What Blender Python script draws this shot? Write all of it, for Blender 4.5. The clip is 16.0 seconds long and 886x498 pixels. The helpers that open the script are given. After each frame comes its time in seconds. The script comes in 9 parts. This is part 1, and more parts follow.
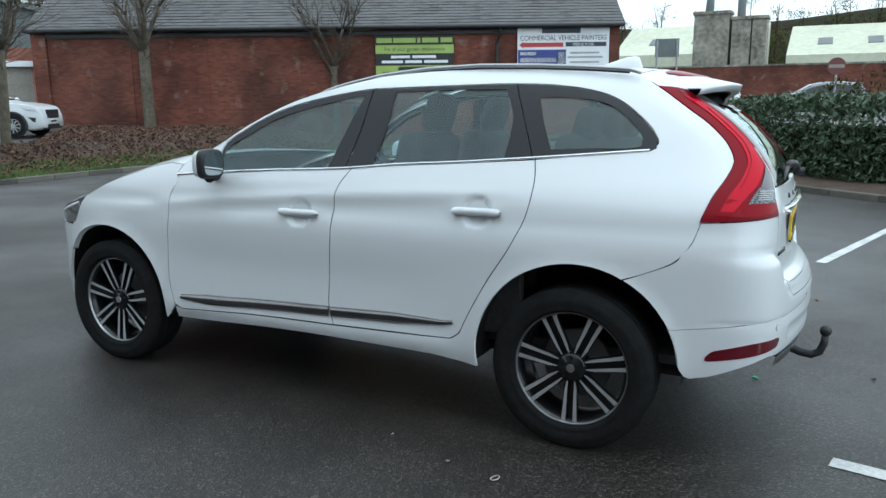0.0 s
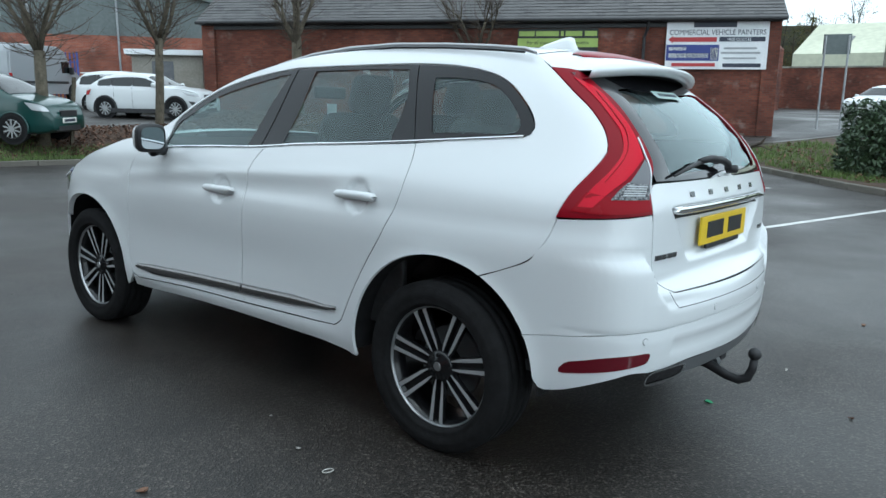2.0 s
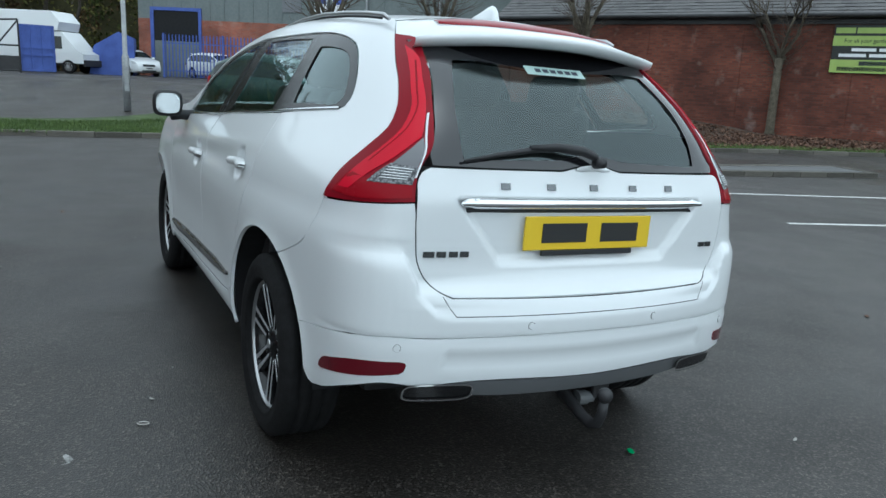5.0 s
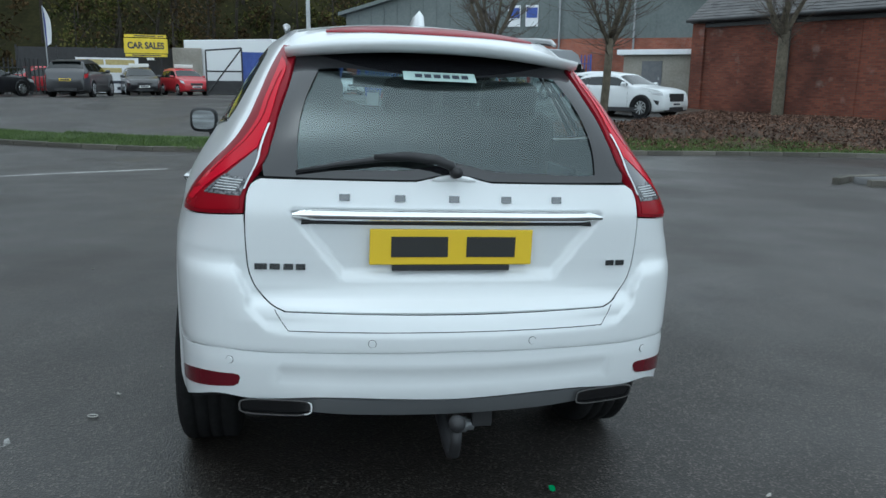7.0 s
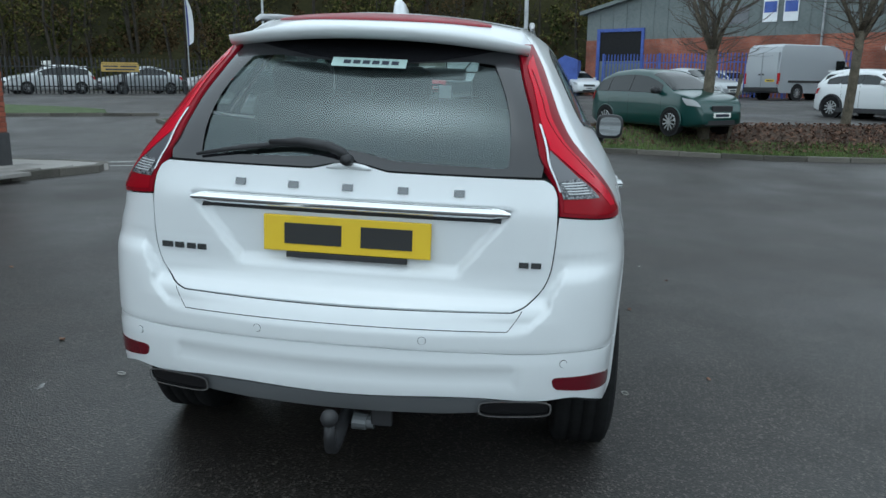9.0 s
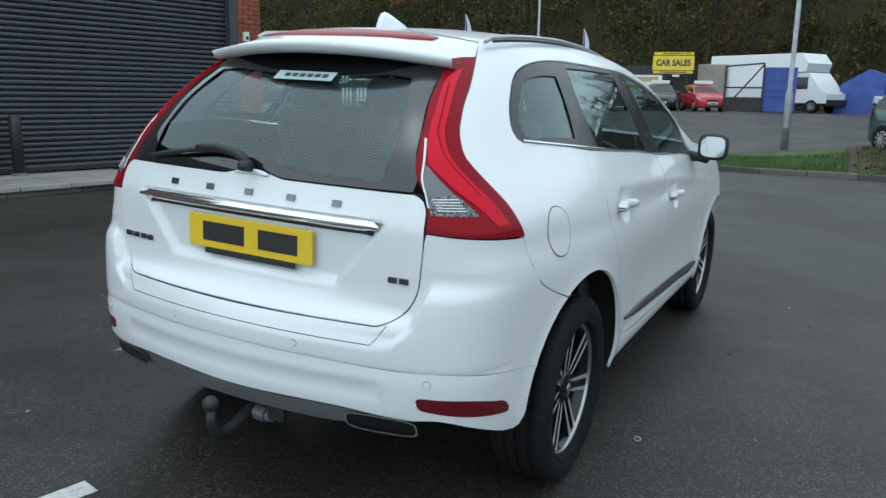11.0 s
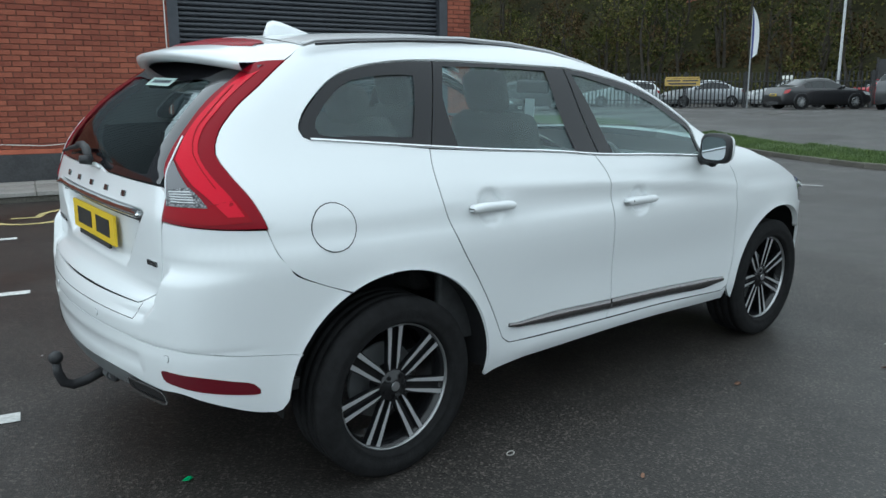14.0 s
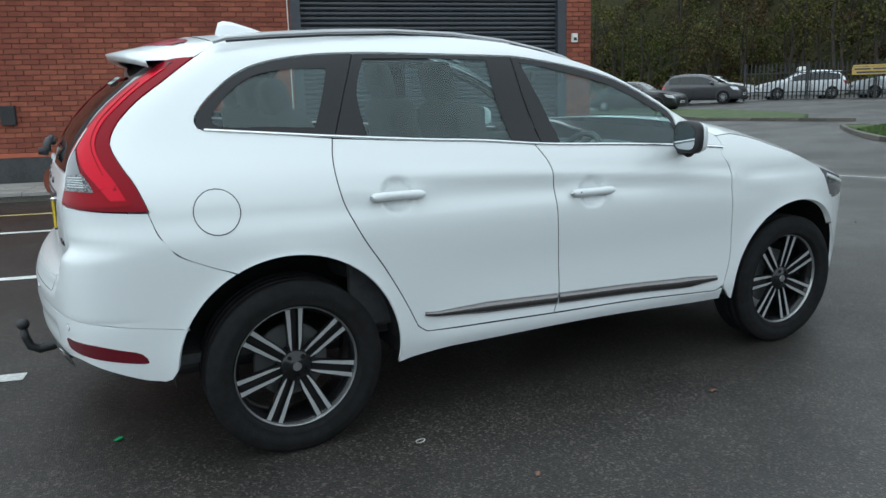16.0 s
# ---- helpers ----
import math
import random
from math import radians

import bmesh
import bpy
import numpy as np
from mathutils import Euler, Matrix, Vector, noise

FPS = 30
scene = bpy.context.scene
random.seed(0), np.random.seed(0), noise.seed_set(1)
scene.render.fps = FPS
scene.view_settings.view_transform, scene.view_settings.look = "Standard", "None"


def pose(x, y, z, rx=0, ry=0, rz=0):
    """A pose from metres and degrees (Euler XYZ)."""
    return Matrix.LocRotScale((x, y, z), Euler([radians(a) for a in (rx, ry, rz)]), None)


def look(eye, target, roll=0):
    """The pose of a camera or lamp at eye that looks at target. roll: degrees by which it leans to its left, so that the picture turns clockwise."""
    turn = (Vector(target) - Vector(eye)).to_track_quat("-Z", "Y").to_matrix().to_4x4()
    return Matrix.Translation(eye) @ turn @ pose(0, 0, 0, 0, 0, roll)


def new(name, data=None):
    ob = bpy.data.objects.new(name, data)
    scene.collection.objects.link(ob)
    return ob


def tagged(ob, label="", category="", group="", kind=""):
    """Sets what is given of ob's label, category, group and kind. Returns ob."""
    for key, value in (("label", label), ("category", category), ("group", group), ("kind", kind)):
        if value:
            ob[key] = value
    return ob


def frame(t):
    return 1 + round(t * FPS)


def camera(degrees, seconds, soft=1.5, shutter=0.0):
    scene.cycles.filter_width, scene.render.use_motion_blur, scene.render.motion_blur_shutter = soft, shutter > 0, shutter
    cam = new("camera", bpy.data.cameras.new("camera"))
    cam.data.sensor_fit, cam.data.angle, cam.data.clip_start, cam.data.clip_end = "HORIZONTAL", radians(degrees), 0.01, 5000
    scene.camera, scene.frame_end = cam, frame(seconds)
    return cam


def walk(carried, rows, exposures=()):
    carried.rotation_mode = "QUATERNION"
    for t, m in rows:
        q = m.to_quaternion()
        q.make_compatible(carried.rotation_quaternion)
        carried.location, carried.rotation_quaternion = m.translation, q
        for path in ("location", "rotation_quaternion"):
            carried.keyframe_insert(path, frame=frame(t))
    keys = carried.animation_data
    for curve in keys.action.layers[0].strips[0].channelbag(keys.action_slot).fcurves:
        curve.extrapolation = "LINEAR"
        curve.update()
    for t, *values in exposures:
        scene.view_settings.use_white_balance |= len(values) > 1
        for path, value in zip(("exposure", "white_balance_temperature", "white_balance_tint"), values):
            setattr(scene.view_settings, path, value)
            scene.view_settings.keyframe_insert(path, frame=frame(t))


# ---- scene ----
cam = camera(60.3, 16.0)
PATH = [
    (0, (-0.923, 3.91, 1.562), (-0.042, 2.159, 1.162), -0.7),
    (0.5, (-1.185, 3.752, 1.548), (-0.219, 2.045, 1.156), -0.8),
    (1, (-1.415, 3.56, 1.523), (-0.358, 1.906, 1.14), -0.8),
    (1.5, (-1.593, 3.353, 1.522), (-0.456, 1.753, 1.138), -0.3),
    (2, (-1.869, 3.137, 1.494), (-0.637, 1.616, 1.083), 0.6),
    (2.5, (-2.026, 2.921, 1.466), (-0.72, 1.47, 1.033), 1.7),
    (3, (-2.217, 2.712, 1.467), (-0.841, 1.33, 1.023), 0.8),
    (3.2, (-2.323, 2.641, 1.468), (-0.916, 1.29, 1.027), 1.3),
    (5.3, (-2.879, 1.385, 1.437), (-1.111, 0.565, 0.988), 1.5),
    (5.5, (-2.917, 1.265, 1.457), (-1.129, 0.493, 1.001), 0.6),
    (6, (-3.086, 0.964, 1.463), (-1.241, 0.327, 1.027), 1.1),
    (6.5, (-3.09, 0.726, 1.455), (-1.212, 0.186, 1.029), 2.8),
    (7, (-3.108, 0.467, 1.451), (-1.192, 0.076, 1.029), 0.5),
    (7.5, (-3.164, 0.176, 1.439), (-1.222, -0.019, 1.006), -0.5),
    (8, (-3.111, -0.083, 1.417), (-1.157, -0.133, 0.998), 0.7),
    (8.5, (-3.09, -0.338, 1.417), (-1.136, -0.261, 0.997), 0.4),
    (9, (-3.045, -0.604, 1.41), (-1.105, -0.368, 0.986), 0.4),
    (9.2, (-2.994, -0.687, 1.397), (-1.061, -0.398, 0.976), 1.7),
    (11.3, (-2.63, -1.941, 1.421), (-0.942, -0.942, 1.03), -0.1),
    (11.5, (-2.595, -2.063, 1.42), (-0.933, -1.021, 1.033), -0.6),
    (12, (-2.412, -2.29, 1.394), (-0.81, -1.153, 1.018), 0.5),
    (12.5, (-2.239, -2.508, 1.389), (-0.708, -1.277, 1.016), -0.5),
    (13, (-2.063, -2.765, 1.362), (-0.624, -1.424, 0.997), -1.8),
    (13.5, (-1.828, -2.905, 1.405), (-0.487, -1.476, 1.011), 0.6),
    (14, (-1.624, -3.129, 1.417), (-0.372, -1.62, 1.023), -0.2),
    (14.5, (-1.421, -3.301, 1.409), (-0.272, -1.711, 1.017), -1.5),
    (15, (-1.183, -3.428, 1.4), (-0.135, -1.769, 1.014), -1.9),
    (15.5, (-0.977, -3.637, 1.396), (-0.014, -1.926, 1.016), -1.0),
    (16, (-0.756, -3.753, 1.37), (0.114, -1.996, 0.978), -1.5),
]
walk(cam, [(t, look(eye, target, roll)) for t, eye, target, roll in PATH], [(0, 0.9, 5600, -2), (5, 0.7, 5600, -2), (8, 0.52, 5600, -2), (9, 0.52, 5600, -2), (12, 0.73, 5680, -2), (16, 0.78, 5780, -2)])

# ---------------------------------------------------------------- light
world = bpy.data.worlds.new("overcast_sky")
scene.world = world
world.use_nodes = True
wn, wl = world.node_tree.nodes, world.node_tree.links
sky = wn.new("ShaderNodeTexSky")
sky.sky_type, sky.sun_disc = "NISHITA", False
sky.sun_elevation, sky.sun_rotation = radians(78), radians(292)
sky.air_density, sky.dust_density, sky.ozone_density = 1.0, 1.2, 1.0
grey = wn.new("ShaderNodeHueSaturation")
grey.inputs["Saturation"].default_value = 0.16
wl.new(sky.outputs[0], grey.inputs["Color"])
wl.new(grey.outputs[0], wn["Background"].inputs["Color"])
wn["Background"].inputs["Strength"].default_value = 0.15
sun = new("sun", bpy.data.lights.new("sun", "SUN"))
sun.data.energy, sun.data.angle, sun.data.color = 0.9, radians(170), (1.0, 0.98, 0.95)
sun.rotation_euler = Vector((-0.06, 0.14, 1)).to_track_quat("Z", "Y").to_euler()


# ---------------------------------------------------------------- materials
def principled(name):
    m = bpy.data.materials.new(name)
    m.use_nodes = True
    return m, m.node_tree.nodes, m.node_tree.links, m.node_tree.nodes["Principled BSDF"]


def textured(name, dark, light, scale=8.0, rough=0.7, rough2=None, bump=0.0, bump_scale=60.0, metal=0.0, fine=40.0, spec=0.5, random_amount=0.0):
    """A colour that varies at two scales between dark and light, with fine relief."""
    m, n, l, b = principled(name)
    co = n.new("ShaderNodeTexCoord")
    big, small = n.new("ShaderNodeTexNoise"), n.new("ShaderNodeTexNoise")
    big.inputs["Scale"].default_value, big.inputs["Detail"].default_value = scale, 5
    small.inputs["Scale"].default_value, small.inputs["Detail"].default_value = fine, 3
    mix = n.new("ShaderNodeMath")
    mix.operation = "MULTIPLY_ADD"
    mix.inputs[1].default_value, mix.inputs[2].default_value = 0.45, 0.0
    add = n.new("ShaderNodeMath")
    add.operation = "MULTIPLY_ADD"
    add.inputs[1].default_value = 0.55
    ramp = n.new("ShaderNodeValToRGB")
    ramp.color_ramp.elements[0].position, ramp.color_ramp.elements[1].position = 0.32, 0.68
    ramp.color_ramp.elements[0].color, ramp.color_ramp.elements[1].color = (*dark, 1), (*light, 1)
    for t in (big, small):
        l.new(co.outputs["Object"], t.inputs["Vector"])
    l.new(small.outputs["Fac"], mix.inputs[0])
    l.new(big.outputs["Fac"], add.inputs[0])
    l.new(mix.outputs[0], add.inputs[2])
    fac = add.outputs[0]
    if random_amount:
        info, ra = n.new("ShaderNodeObjectInfo"), n.new("ShaderNodeMath")
        geo, rb = n.new("ShaderNodeNewGeometry"), n.new("ShaderNodeMath")
        rb.operation = "ADD"
        l.new(info.outputs["Random"], rb.inputs[0])
        l.new(geo.outputs["Random Per Island"], rb.inputs[1])
        ra.operation = "MULTIPLY_ADD"
        ra.inputs[1].default_value = random_amount
        sub = n.new("ShaderNodeMath")
        sub.operation = "SUBTRACT"
        sub.inputs[1].default_value = 1.0
        l.new(rb.outputs[0], sub.inputs[0])
        l.new(sub.outputs[0], ra.inputs[0])
        l.new(fac, ra.inputs[2])
        fac = ra.outputs[0]
    l.new(fac, ramp.inputs["Fac"])
    l.new(ramp.outputs["Color"], b.inputs["Base Color"])
    b.inputs["Metallic"].default_value, b.inputs["Roughness"].default_value = metal, rough
    b.inputs["Specular IOR Level"].default_value = spec
    if rough2 is not None:
        mr = n.new("ShaderNodeMapRange")
        mr.inputs["From Min"].default_value, mr.inputs["From Max"].default_value = 0.35, 0.65
        mr.inputs["To Min"].default_value, mr.inputs["To Max"].default_value = rough, rough2
        l.new(big.outputs["Fac"], mr.inputs["Value"])
        l.new(mr.outputs[0], b.inputs["Roughness"])
    if bump:
        bn, bt = n.new("ShaderNodeBump"), n.new("ShaderNodeTexNoise")
        bt.inputs["Scale"].default_value, bt.inputs["Detail"].default_value = bump_scale, 4
        bn.inputs["Strength"].default_value, bn.inputs["Distance"].default_value = bump, 0.01
        l.new(co.outputs["Object"], bt.inputs["Vector"])
        l.new(bt.outputs["Fac"], bn.inputs["Height"])
        l.new(bn.outputs["Normal"], b.inputs["Normal"])
    return m


def plain(name, colour, rough=0.5, metal=0.0, coat=0.0, spec=0.5, smudge=0.25):
    """A smooth made surface with a faint smudge in its gloss."""
    m, n, l, b = principled(name)
    b.inputs["Base Color"].default_value = (*colour, 1)
    b.inputs["Metallic"].default_value = metal
    b.inputs["Coat Weight"].default_value, b.inputs["Coat Roughness"].default_value = coat, 0.03
    b.inputs["Specular IOR Level"].default_value = spec
    co, t, mr = n.new("ShaderNodeTexCoord"), n.new("ShaderNodeTexNoise"), n.new("ShaderNodeMapRange")
    t.inputs["Scale"].default_value, t.inputs["Detail"].default_value = 9, 6
    mr.inputs["To Min"].default_value, mr.inputs["To Max"].default_value = rough * (1 - 0.8 * smudge), min(1, rough * (1 + smudge))
    l.new(co.outputs["Object"], t.inputs["Vector"])
    l.new(t.outputs["Fac"], mr.inputs["Value"])
    l.new(mr.outputs[0], b.inputs["Roughness"])
    return m


def glass(name, tint, face=0.08):
    """A thin tinted pane: clear straight on, mirror-like at a slant; face is its reflection straight on."""
    m, n, l, b = principled(name)
    n.remove(b)
    clear, mixer, lw = n.new("ShaderNodeBsdfTransparent"), n.new("ShaderNodeMixShader"), n.new("ShaderNodeLayerWeight")
    gloss, power, scale = n.new("ShaderNodeBsdfGlossy"), n.new("ShaderNodeMath"), n.new("ShaderNodeMath")
    gloss.inputs["Roughness"].default_value = 0.0
    gloss.inputs["Color"].default_value = (0.84, 0.97, 0.98, 1)
    clear.inputs["Color"].default_value = (*tint, 1)
    lw.inputs["Blend"].default_value = 0.5
    power.operation, scale.operation = "POWER", "MULTIPLY_ADD"
    power.inputs[1].default_value = 4.5
    scale.inputs[1].default_value, scale.inputs[2].default_value = 1 - face, face
    l.new(lw.outputs["Facing"], power.inputs[0])
    l.new(power.outputs[0], scale.inputs[0])
    l.new(scale.outputs[0], mixer.inputs[0])
    l.new(clear.outputs[0], mixer.inputs[1])
    l.new(gloss.outputs[0], mixer.inputs[2])
    l.new(mixer.outputs[0], n["Material Output"].inputs["Surface"])
    return m


def brickwork(name, dark, light, mortar, scale=1.0):
    """Courses of brick for walls too far off for single bricks."""
    m, n, l, b = principled(name)
    co, mp, br = n.new("ShaderNodeTexCoord"), n.new("ShaderNodeMapping"), n.new("ShaderNodeTexBrick")
    mp.inputs["Rotation"].default_value = (radians(90), 0, 0)
    br.inputs["Scale"].default_value, br.inputs["Mortar Size"].default_value = 1.0, 0.007
    br.inputs["Brick Width"].default_value, br.inputs["Row Height"].default_value = 0.225 * scale, 0.075 * scale
    br.inputs["Color1"].default_value, br.inputs["Color2"].default_value = (*dark, 1), (*light, 1)
    br.inputs["Mortar"].default_value = (*mortar, 1)
    stain, sr, mx = n.new("ShaderNodeTexNoise"), n.new("ShaderNodeValToRGB"), n.new("ShaderNodeMixRGB")
    stain.inputs["Scale"].default_value, stain.inputs["Detail"].default_value = 0.55, 7
    sr.color_ramp.elements[0].position, sr.color_ramp.elements[0].color = 0.36, (0.42, 0.40, 0.40, 1)
    sr.color_ramp.elements[1].position, sr.color_ramp.elements[1].color = 0.62, (1, 1, 1, 1)
    mx.blend_type, mx.inputs[0].default_value = "MULTIPLY", 0.9
    patch, pr, mx2 = n.new("ShaderNodeTexNoise"), n.new("ShaderNodeValToRGB"), n.new("ShaderNodeMixRGB")
    patch.inputs["Scale"].default_value, patch.inputs["Detail"].default_value = 1.6, 4
    pr.color_ramp.elements[0].position, pr.color_ramp.elements[0].color = 0.6, (0, 0, 0, 1)
    pr.color_ramp.elements[1].position, pr.color_ramp.elements[1].color = 0.78, (0.5, 0.5, 0.5, 1)
    mx2.inputs[2].default_value = (0.33, 0.27, 0.24, 1)
    l.new(co.outputs["Object"], mp.inputs["Vector"])
    l.new(mp.outputs[0], br.inputs["Vector"])
    l.new(co.outputs["Object"], stain.inputs["Vector"])
    l.new(co.outputs["Object"], patch.inputs["Vector"])
    l.new(stain.outputs["Fac"], sr.inputs["Fac"])
    l.new(patch.outputs["Fac"], pr.inputs["Fac"])
    l.new(br.outputs["Color"], mx.inputs[1])
    l.new(sr.outputs["Color"], mx.inputs[2])
    l.new(mx.outputs[0], mx2.inputs[1])
    l.new(pr.outputs["Color"], mx2.inputs[0])
    l.new(mx2.outputs[0], b.inputs["Base Color"])
    bp = n.new("ShaderNodeBump")
    bp.inputs["Strength"].default_value, bp.inputs["Distance"].default_value = 0.5, 0.01
    l.new(br.outputs["Fac"], bp.inputs["Height"])
    bp.invert = True
    l.new(bp.outputs[0], b.inputs["Normal"])
    b.inputs["Roughness"].default_value = 0.9
    return m


def wet_asphalt(name, dark, light):
    """Damp tarmac: pale and dark chippings, and broad patches that are wetter and smoother."""
    m, n, l, b = principled(name)
    co = n.new("ShaderNodeTexCoord")
    grit, wet, patch = n.new("ShaderNodeTexVoronoi"), n.new("ShaderNodeTexNoise"), n.new("ShaderNodeTexNoise")
    grit.inputs["Scale"].default_value = 125
    wet.inputs["Scale"].default_value, wet.inputs["Detail"].default_value = 0.35, 5
    patch.inputs["Scale"].default_value, patch.inputs["Detail"].default_value = 2.4, 6
    for t in (grit, wet, patch):
        l.new(co.outputs["Object"], t.inputs["Vector"])
    ramp = n.new("ShaderNodeValToRGB")
    ramp.color_ramp.elements[0].position, ramp.color_ramp.elements[0].color = 0.0, (*dark, 1)
    ramp.color_ramp.elements[1].position, ramp.color_ramp.elements[1].color = 1.0, (*light, 1)
    e = ramp.color_ramp.elements.new(0.80)
    e.color = (*[0.75 * a + 0.25 * c for a, c in zip(dark, light)], 1)
    sep = n.new("ShaderNodeSeparateColor")
    l.new(grit.outputs["Color"], sep.inputs[0])
    l.new(sep.outputs[0], ramp.inputs["Fac"])
    tone, mx = n.new("ShaderNodeMapRange"), n.new("ShaderNodeMixRGB")
    tone.inputs["From Min"].default_value, tone.inputs["From Max"].default_value = 0.3, 0.7
    tone.inputs["To Min"].default_value, tone.inputs["To Max"].default_value = 0.72, 1.2
    l.new(patch.outputs["Fac"], tone.inputs["Value"])
    mx.blend_type, mx.inputs[0].default_value = "MULTIPLY", 1.0
    l.new(ramp.outputs["Color"], mx.inputs[1])
    l.new(tone.outputs[0], mx.inputs[2])
    l.new(mx.outputs[0], b.inputs["Base Color"])
    mr = n.new("ShaderNodeMapRange")
    mr.inputs["From Min"].default_value, mr.inputs["From Max"].default_value = 0.38, 0.62
    mr.inputs["To Min"].default_value, mr.inputs["To Max"].default_value = 0.34, 0.62
    l.new(wet.outputs["Fac"], mr.inputs["Value"])
    l.new(mr.outputs[0], b.inputs["Roughness"])
    bp = n.new("ShaderNodeBump")
    bp.inputs["Strength"].default_value, bp.inputs["Distance"].default_value = 0.42, 0.004
    l.new(grit.outputs["Distance"], bp.inputs["Height"])
    l.new(bp.outputs[0], b.inputs["Normal"])
    b.inputs["Specular IOR Level"].default_value = 0.5
    return m


ASPHALT = wet_asphalt("damp_asphalt", (0.0095, 0.0082, 0.0071), (0.096, 0.083, 0.073))
LOT = textured("worn_asphalt", (0.075, 0.076, 0.078), (0.115, 0.115, 0.115), 0.5, 0.75, 0.6, 0.3, 80, fine=30)
KERB = textured("kerb_concrete", (0.042, 0.039, 0.031), (0.15, 0.138, 0.118), 2.2, 0.85, bump=0.4, bump_scale=40, random_amount=0.25)
PAVING = textured("paving", (0.17, 0.16, 0.15), (0.30, 0.285, 0.265), 1.8, 0.8, bump=0.3, bump_scale=50, random_amount=0.3)
SOIL = textured("leafy_soil", (0.026, 0.017, 0.011), (0.085, 0.052, 0.033), 3.0, 0.95, bump=0.8, bump_scale=25, fine=22)
TURF = textured("turf", (0.022, 0.04, 0.012), (0.075, 0.11, 0.03), 2.4, 0.95, bump=0.8, bump_scale=45, fine=30)
BLADE = textured("grass_blade", (0.040, 0.075, 0.014), (0.12, 0.18, 0.042), 1.5, 0.7, fine=8, random_amount=0.3)
DEADLEAF = textured("fallen_leaf", (0.045, 0.021, 0.013), (0.175, 0.095, 0.060), 3.0, 0.85, fine=10, random_amount=0.45)
PAINT_LINE = textured("worn_line_paint", (0.36, 0.36, 0.35), (0.72, 0.72, 0.70), 5.0, 0.75, bump=0.3, bump_scale=60, fine=50)
YELLOW_LINE = textured("worn_yellow_paint", (0.30, 0.24, 0.10), (0.55, 0.46, 0.2), 6.0, 0.8, fine=40)
BRICK_OLD = brickwork("old_red_brick", (0.125, 0.036, 0.021), (0.205, 0.062, 0.036), (0.10, 0.066, 0.052))
BRICK_FAR = brickwork("red_brick_far", (0.27, 0.075, 0.045), (0.36, 0.12, 0.07), (0.25, 0.2, 0.17))
BRICK = textured("facing_brick", (0.23, 0.052, 0.028), (0.40, 0.115, 0.065), 9, 0.9, bump=0.5, bump_scale=90, fine=60, random_amount=0.28)
MORTAR = textured("mortar", (0.115, 0.052, 0.039), (0.18, 0.088, 0.066), 4, 0.95, bump=0.4, bump_scale=70)
PLINTH = textured("black_plinth_paint", (0.02, 0.02, 0.022), (0.055, 0.055, 0.058), 3, 0.6, bump=0.3)
SLATE = textured("roof_slate", (0.026, 0.026, 0.028), (0.085, 0.082, 0.082), 1.2, 0.55, bump=0.3, random_amount=0.35)
SHUTTER = textured("shutter_steel", (0.030, 0.034, 0.043), (0.052, 0.057, 0.068), 1.6, 0.45, 0.6, fine=14)
BLACK_METAL = textured("black_painted_steel", (0.010, 0.010, 0.011), (0.028, 0.028, 0.03), 5, 0.5, fine=30)
CLAD_GREY = textured("grey_cladding", (0.10, 0.12, 0.118), (0.155, 0.175, 0.172), 0.6, 0.6, fine=7)
CLAD_DARK = textured("dark_cladding", (0.10, 0.105, 0.115), (0.17, 0.175, 0.185), 1.0, 0.55, fine=9)
BLUE_PAINT = textured("blue_painted_steel", (0.03, 0.055, 0.22), (0.07, 0.12, 0.42), 2.0, 0.6, fine=20)
GALV = textured("galvanised_steel", (0.22, 0.23, 0.24), (0.42, 0.43, 0.44), 4.0, 0.5, metal=0.4, fine=30)
BARK = textured("bark", (0.046, 0.039, 0.027), (0.135, 0.115, 0.083), 6.0, 0.95, bump=0.8, bump_scale=30, fine=25)
TWIG = textured("twig", (0.034, 0.027, 0.021), (0.10, 0.080, 0.062), 5.0, 0.95, fine=20)
HEDGE_LEAF = textured("hedge_leaf", (0.012, 0.026, 0.014), (0.06, 0.095, 0.045), 3.0, 0.45, fine=9, random_amount=0.45)
WOOD_LEAF = textured("autumn_wood_leaf", (0.026, 0.034, 0.011), (0.150, 0.132, 0.043), 0.16, 0.95, fine=1.2, random_amount=0.3, spec=0.05)
WOOD_BARK = textured("wood_bark", (0.022, 0.019, 0.015), (0.062, 0.055, 0.045), 2.0, 0.95, fine=9, spec=0.1)
WOOD_BROWN = textured("brown_wood_leaf", (0.022, 0.016, 0.009), (0.095, 0.065, 0.031), 0.2, 0.95, fine=1.4, random_amount=0.3, spec=0.05)
FENCE_DARK = textured("dark_fence_steel", (0.012, 0.013, 0.014), (0.035, 0.036, 0.038), 4.0, 0.6)
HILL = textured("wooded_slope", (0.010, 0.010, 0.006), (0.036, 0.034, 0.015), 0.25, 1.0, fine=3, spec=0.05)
RENDER_WALL = textured("pale_render", (0.21, 0.195, 0.165), (0.34, 0.32, 0.28), 1.2, 0.9, bump=0.3, fine=12)
WHITE_BOARD = textured("white_board", (0.62, 0.63, 0.65), (0.78, 0.79, 0.80), 1.5, 0.5, fine=20)
NAVY = plain("navy_print", (0.035, 0.05, 0.22), 0.5)
RED_PRINT = plain("red_print", (0.38, 0.035, 0.04), 0.5)
INK = plain("dark_print", (0.03, 0.035, 0.055), 0.5)
LIME = textured("lime_board", (0.26, 0.36, 0.08), (0.36, 0.47, 0.12), 2.0, 0.5)
BLACK_BOARD = plain("black_board", (0.012, 0.014, 0.012), 0.5)
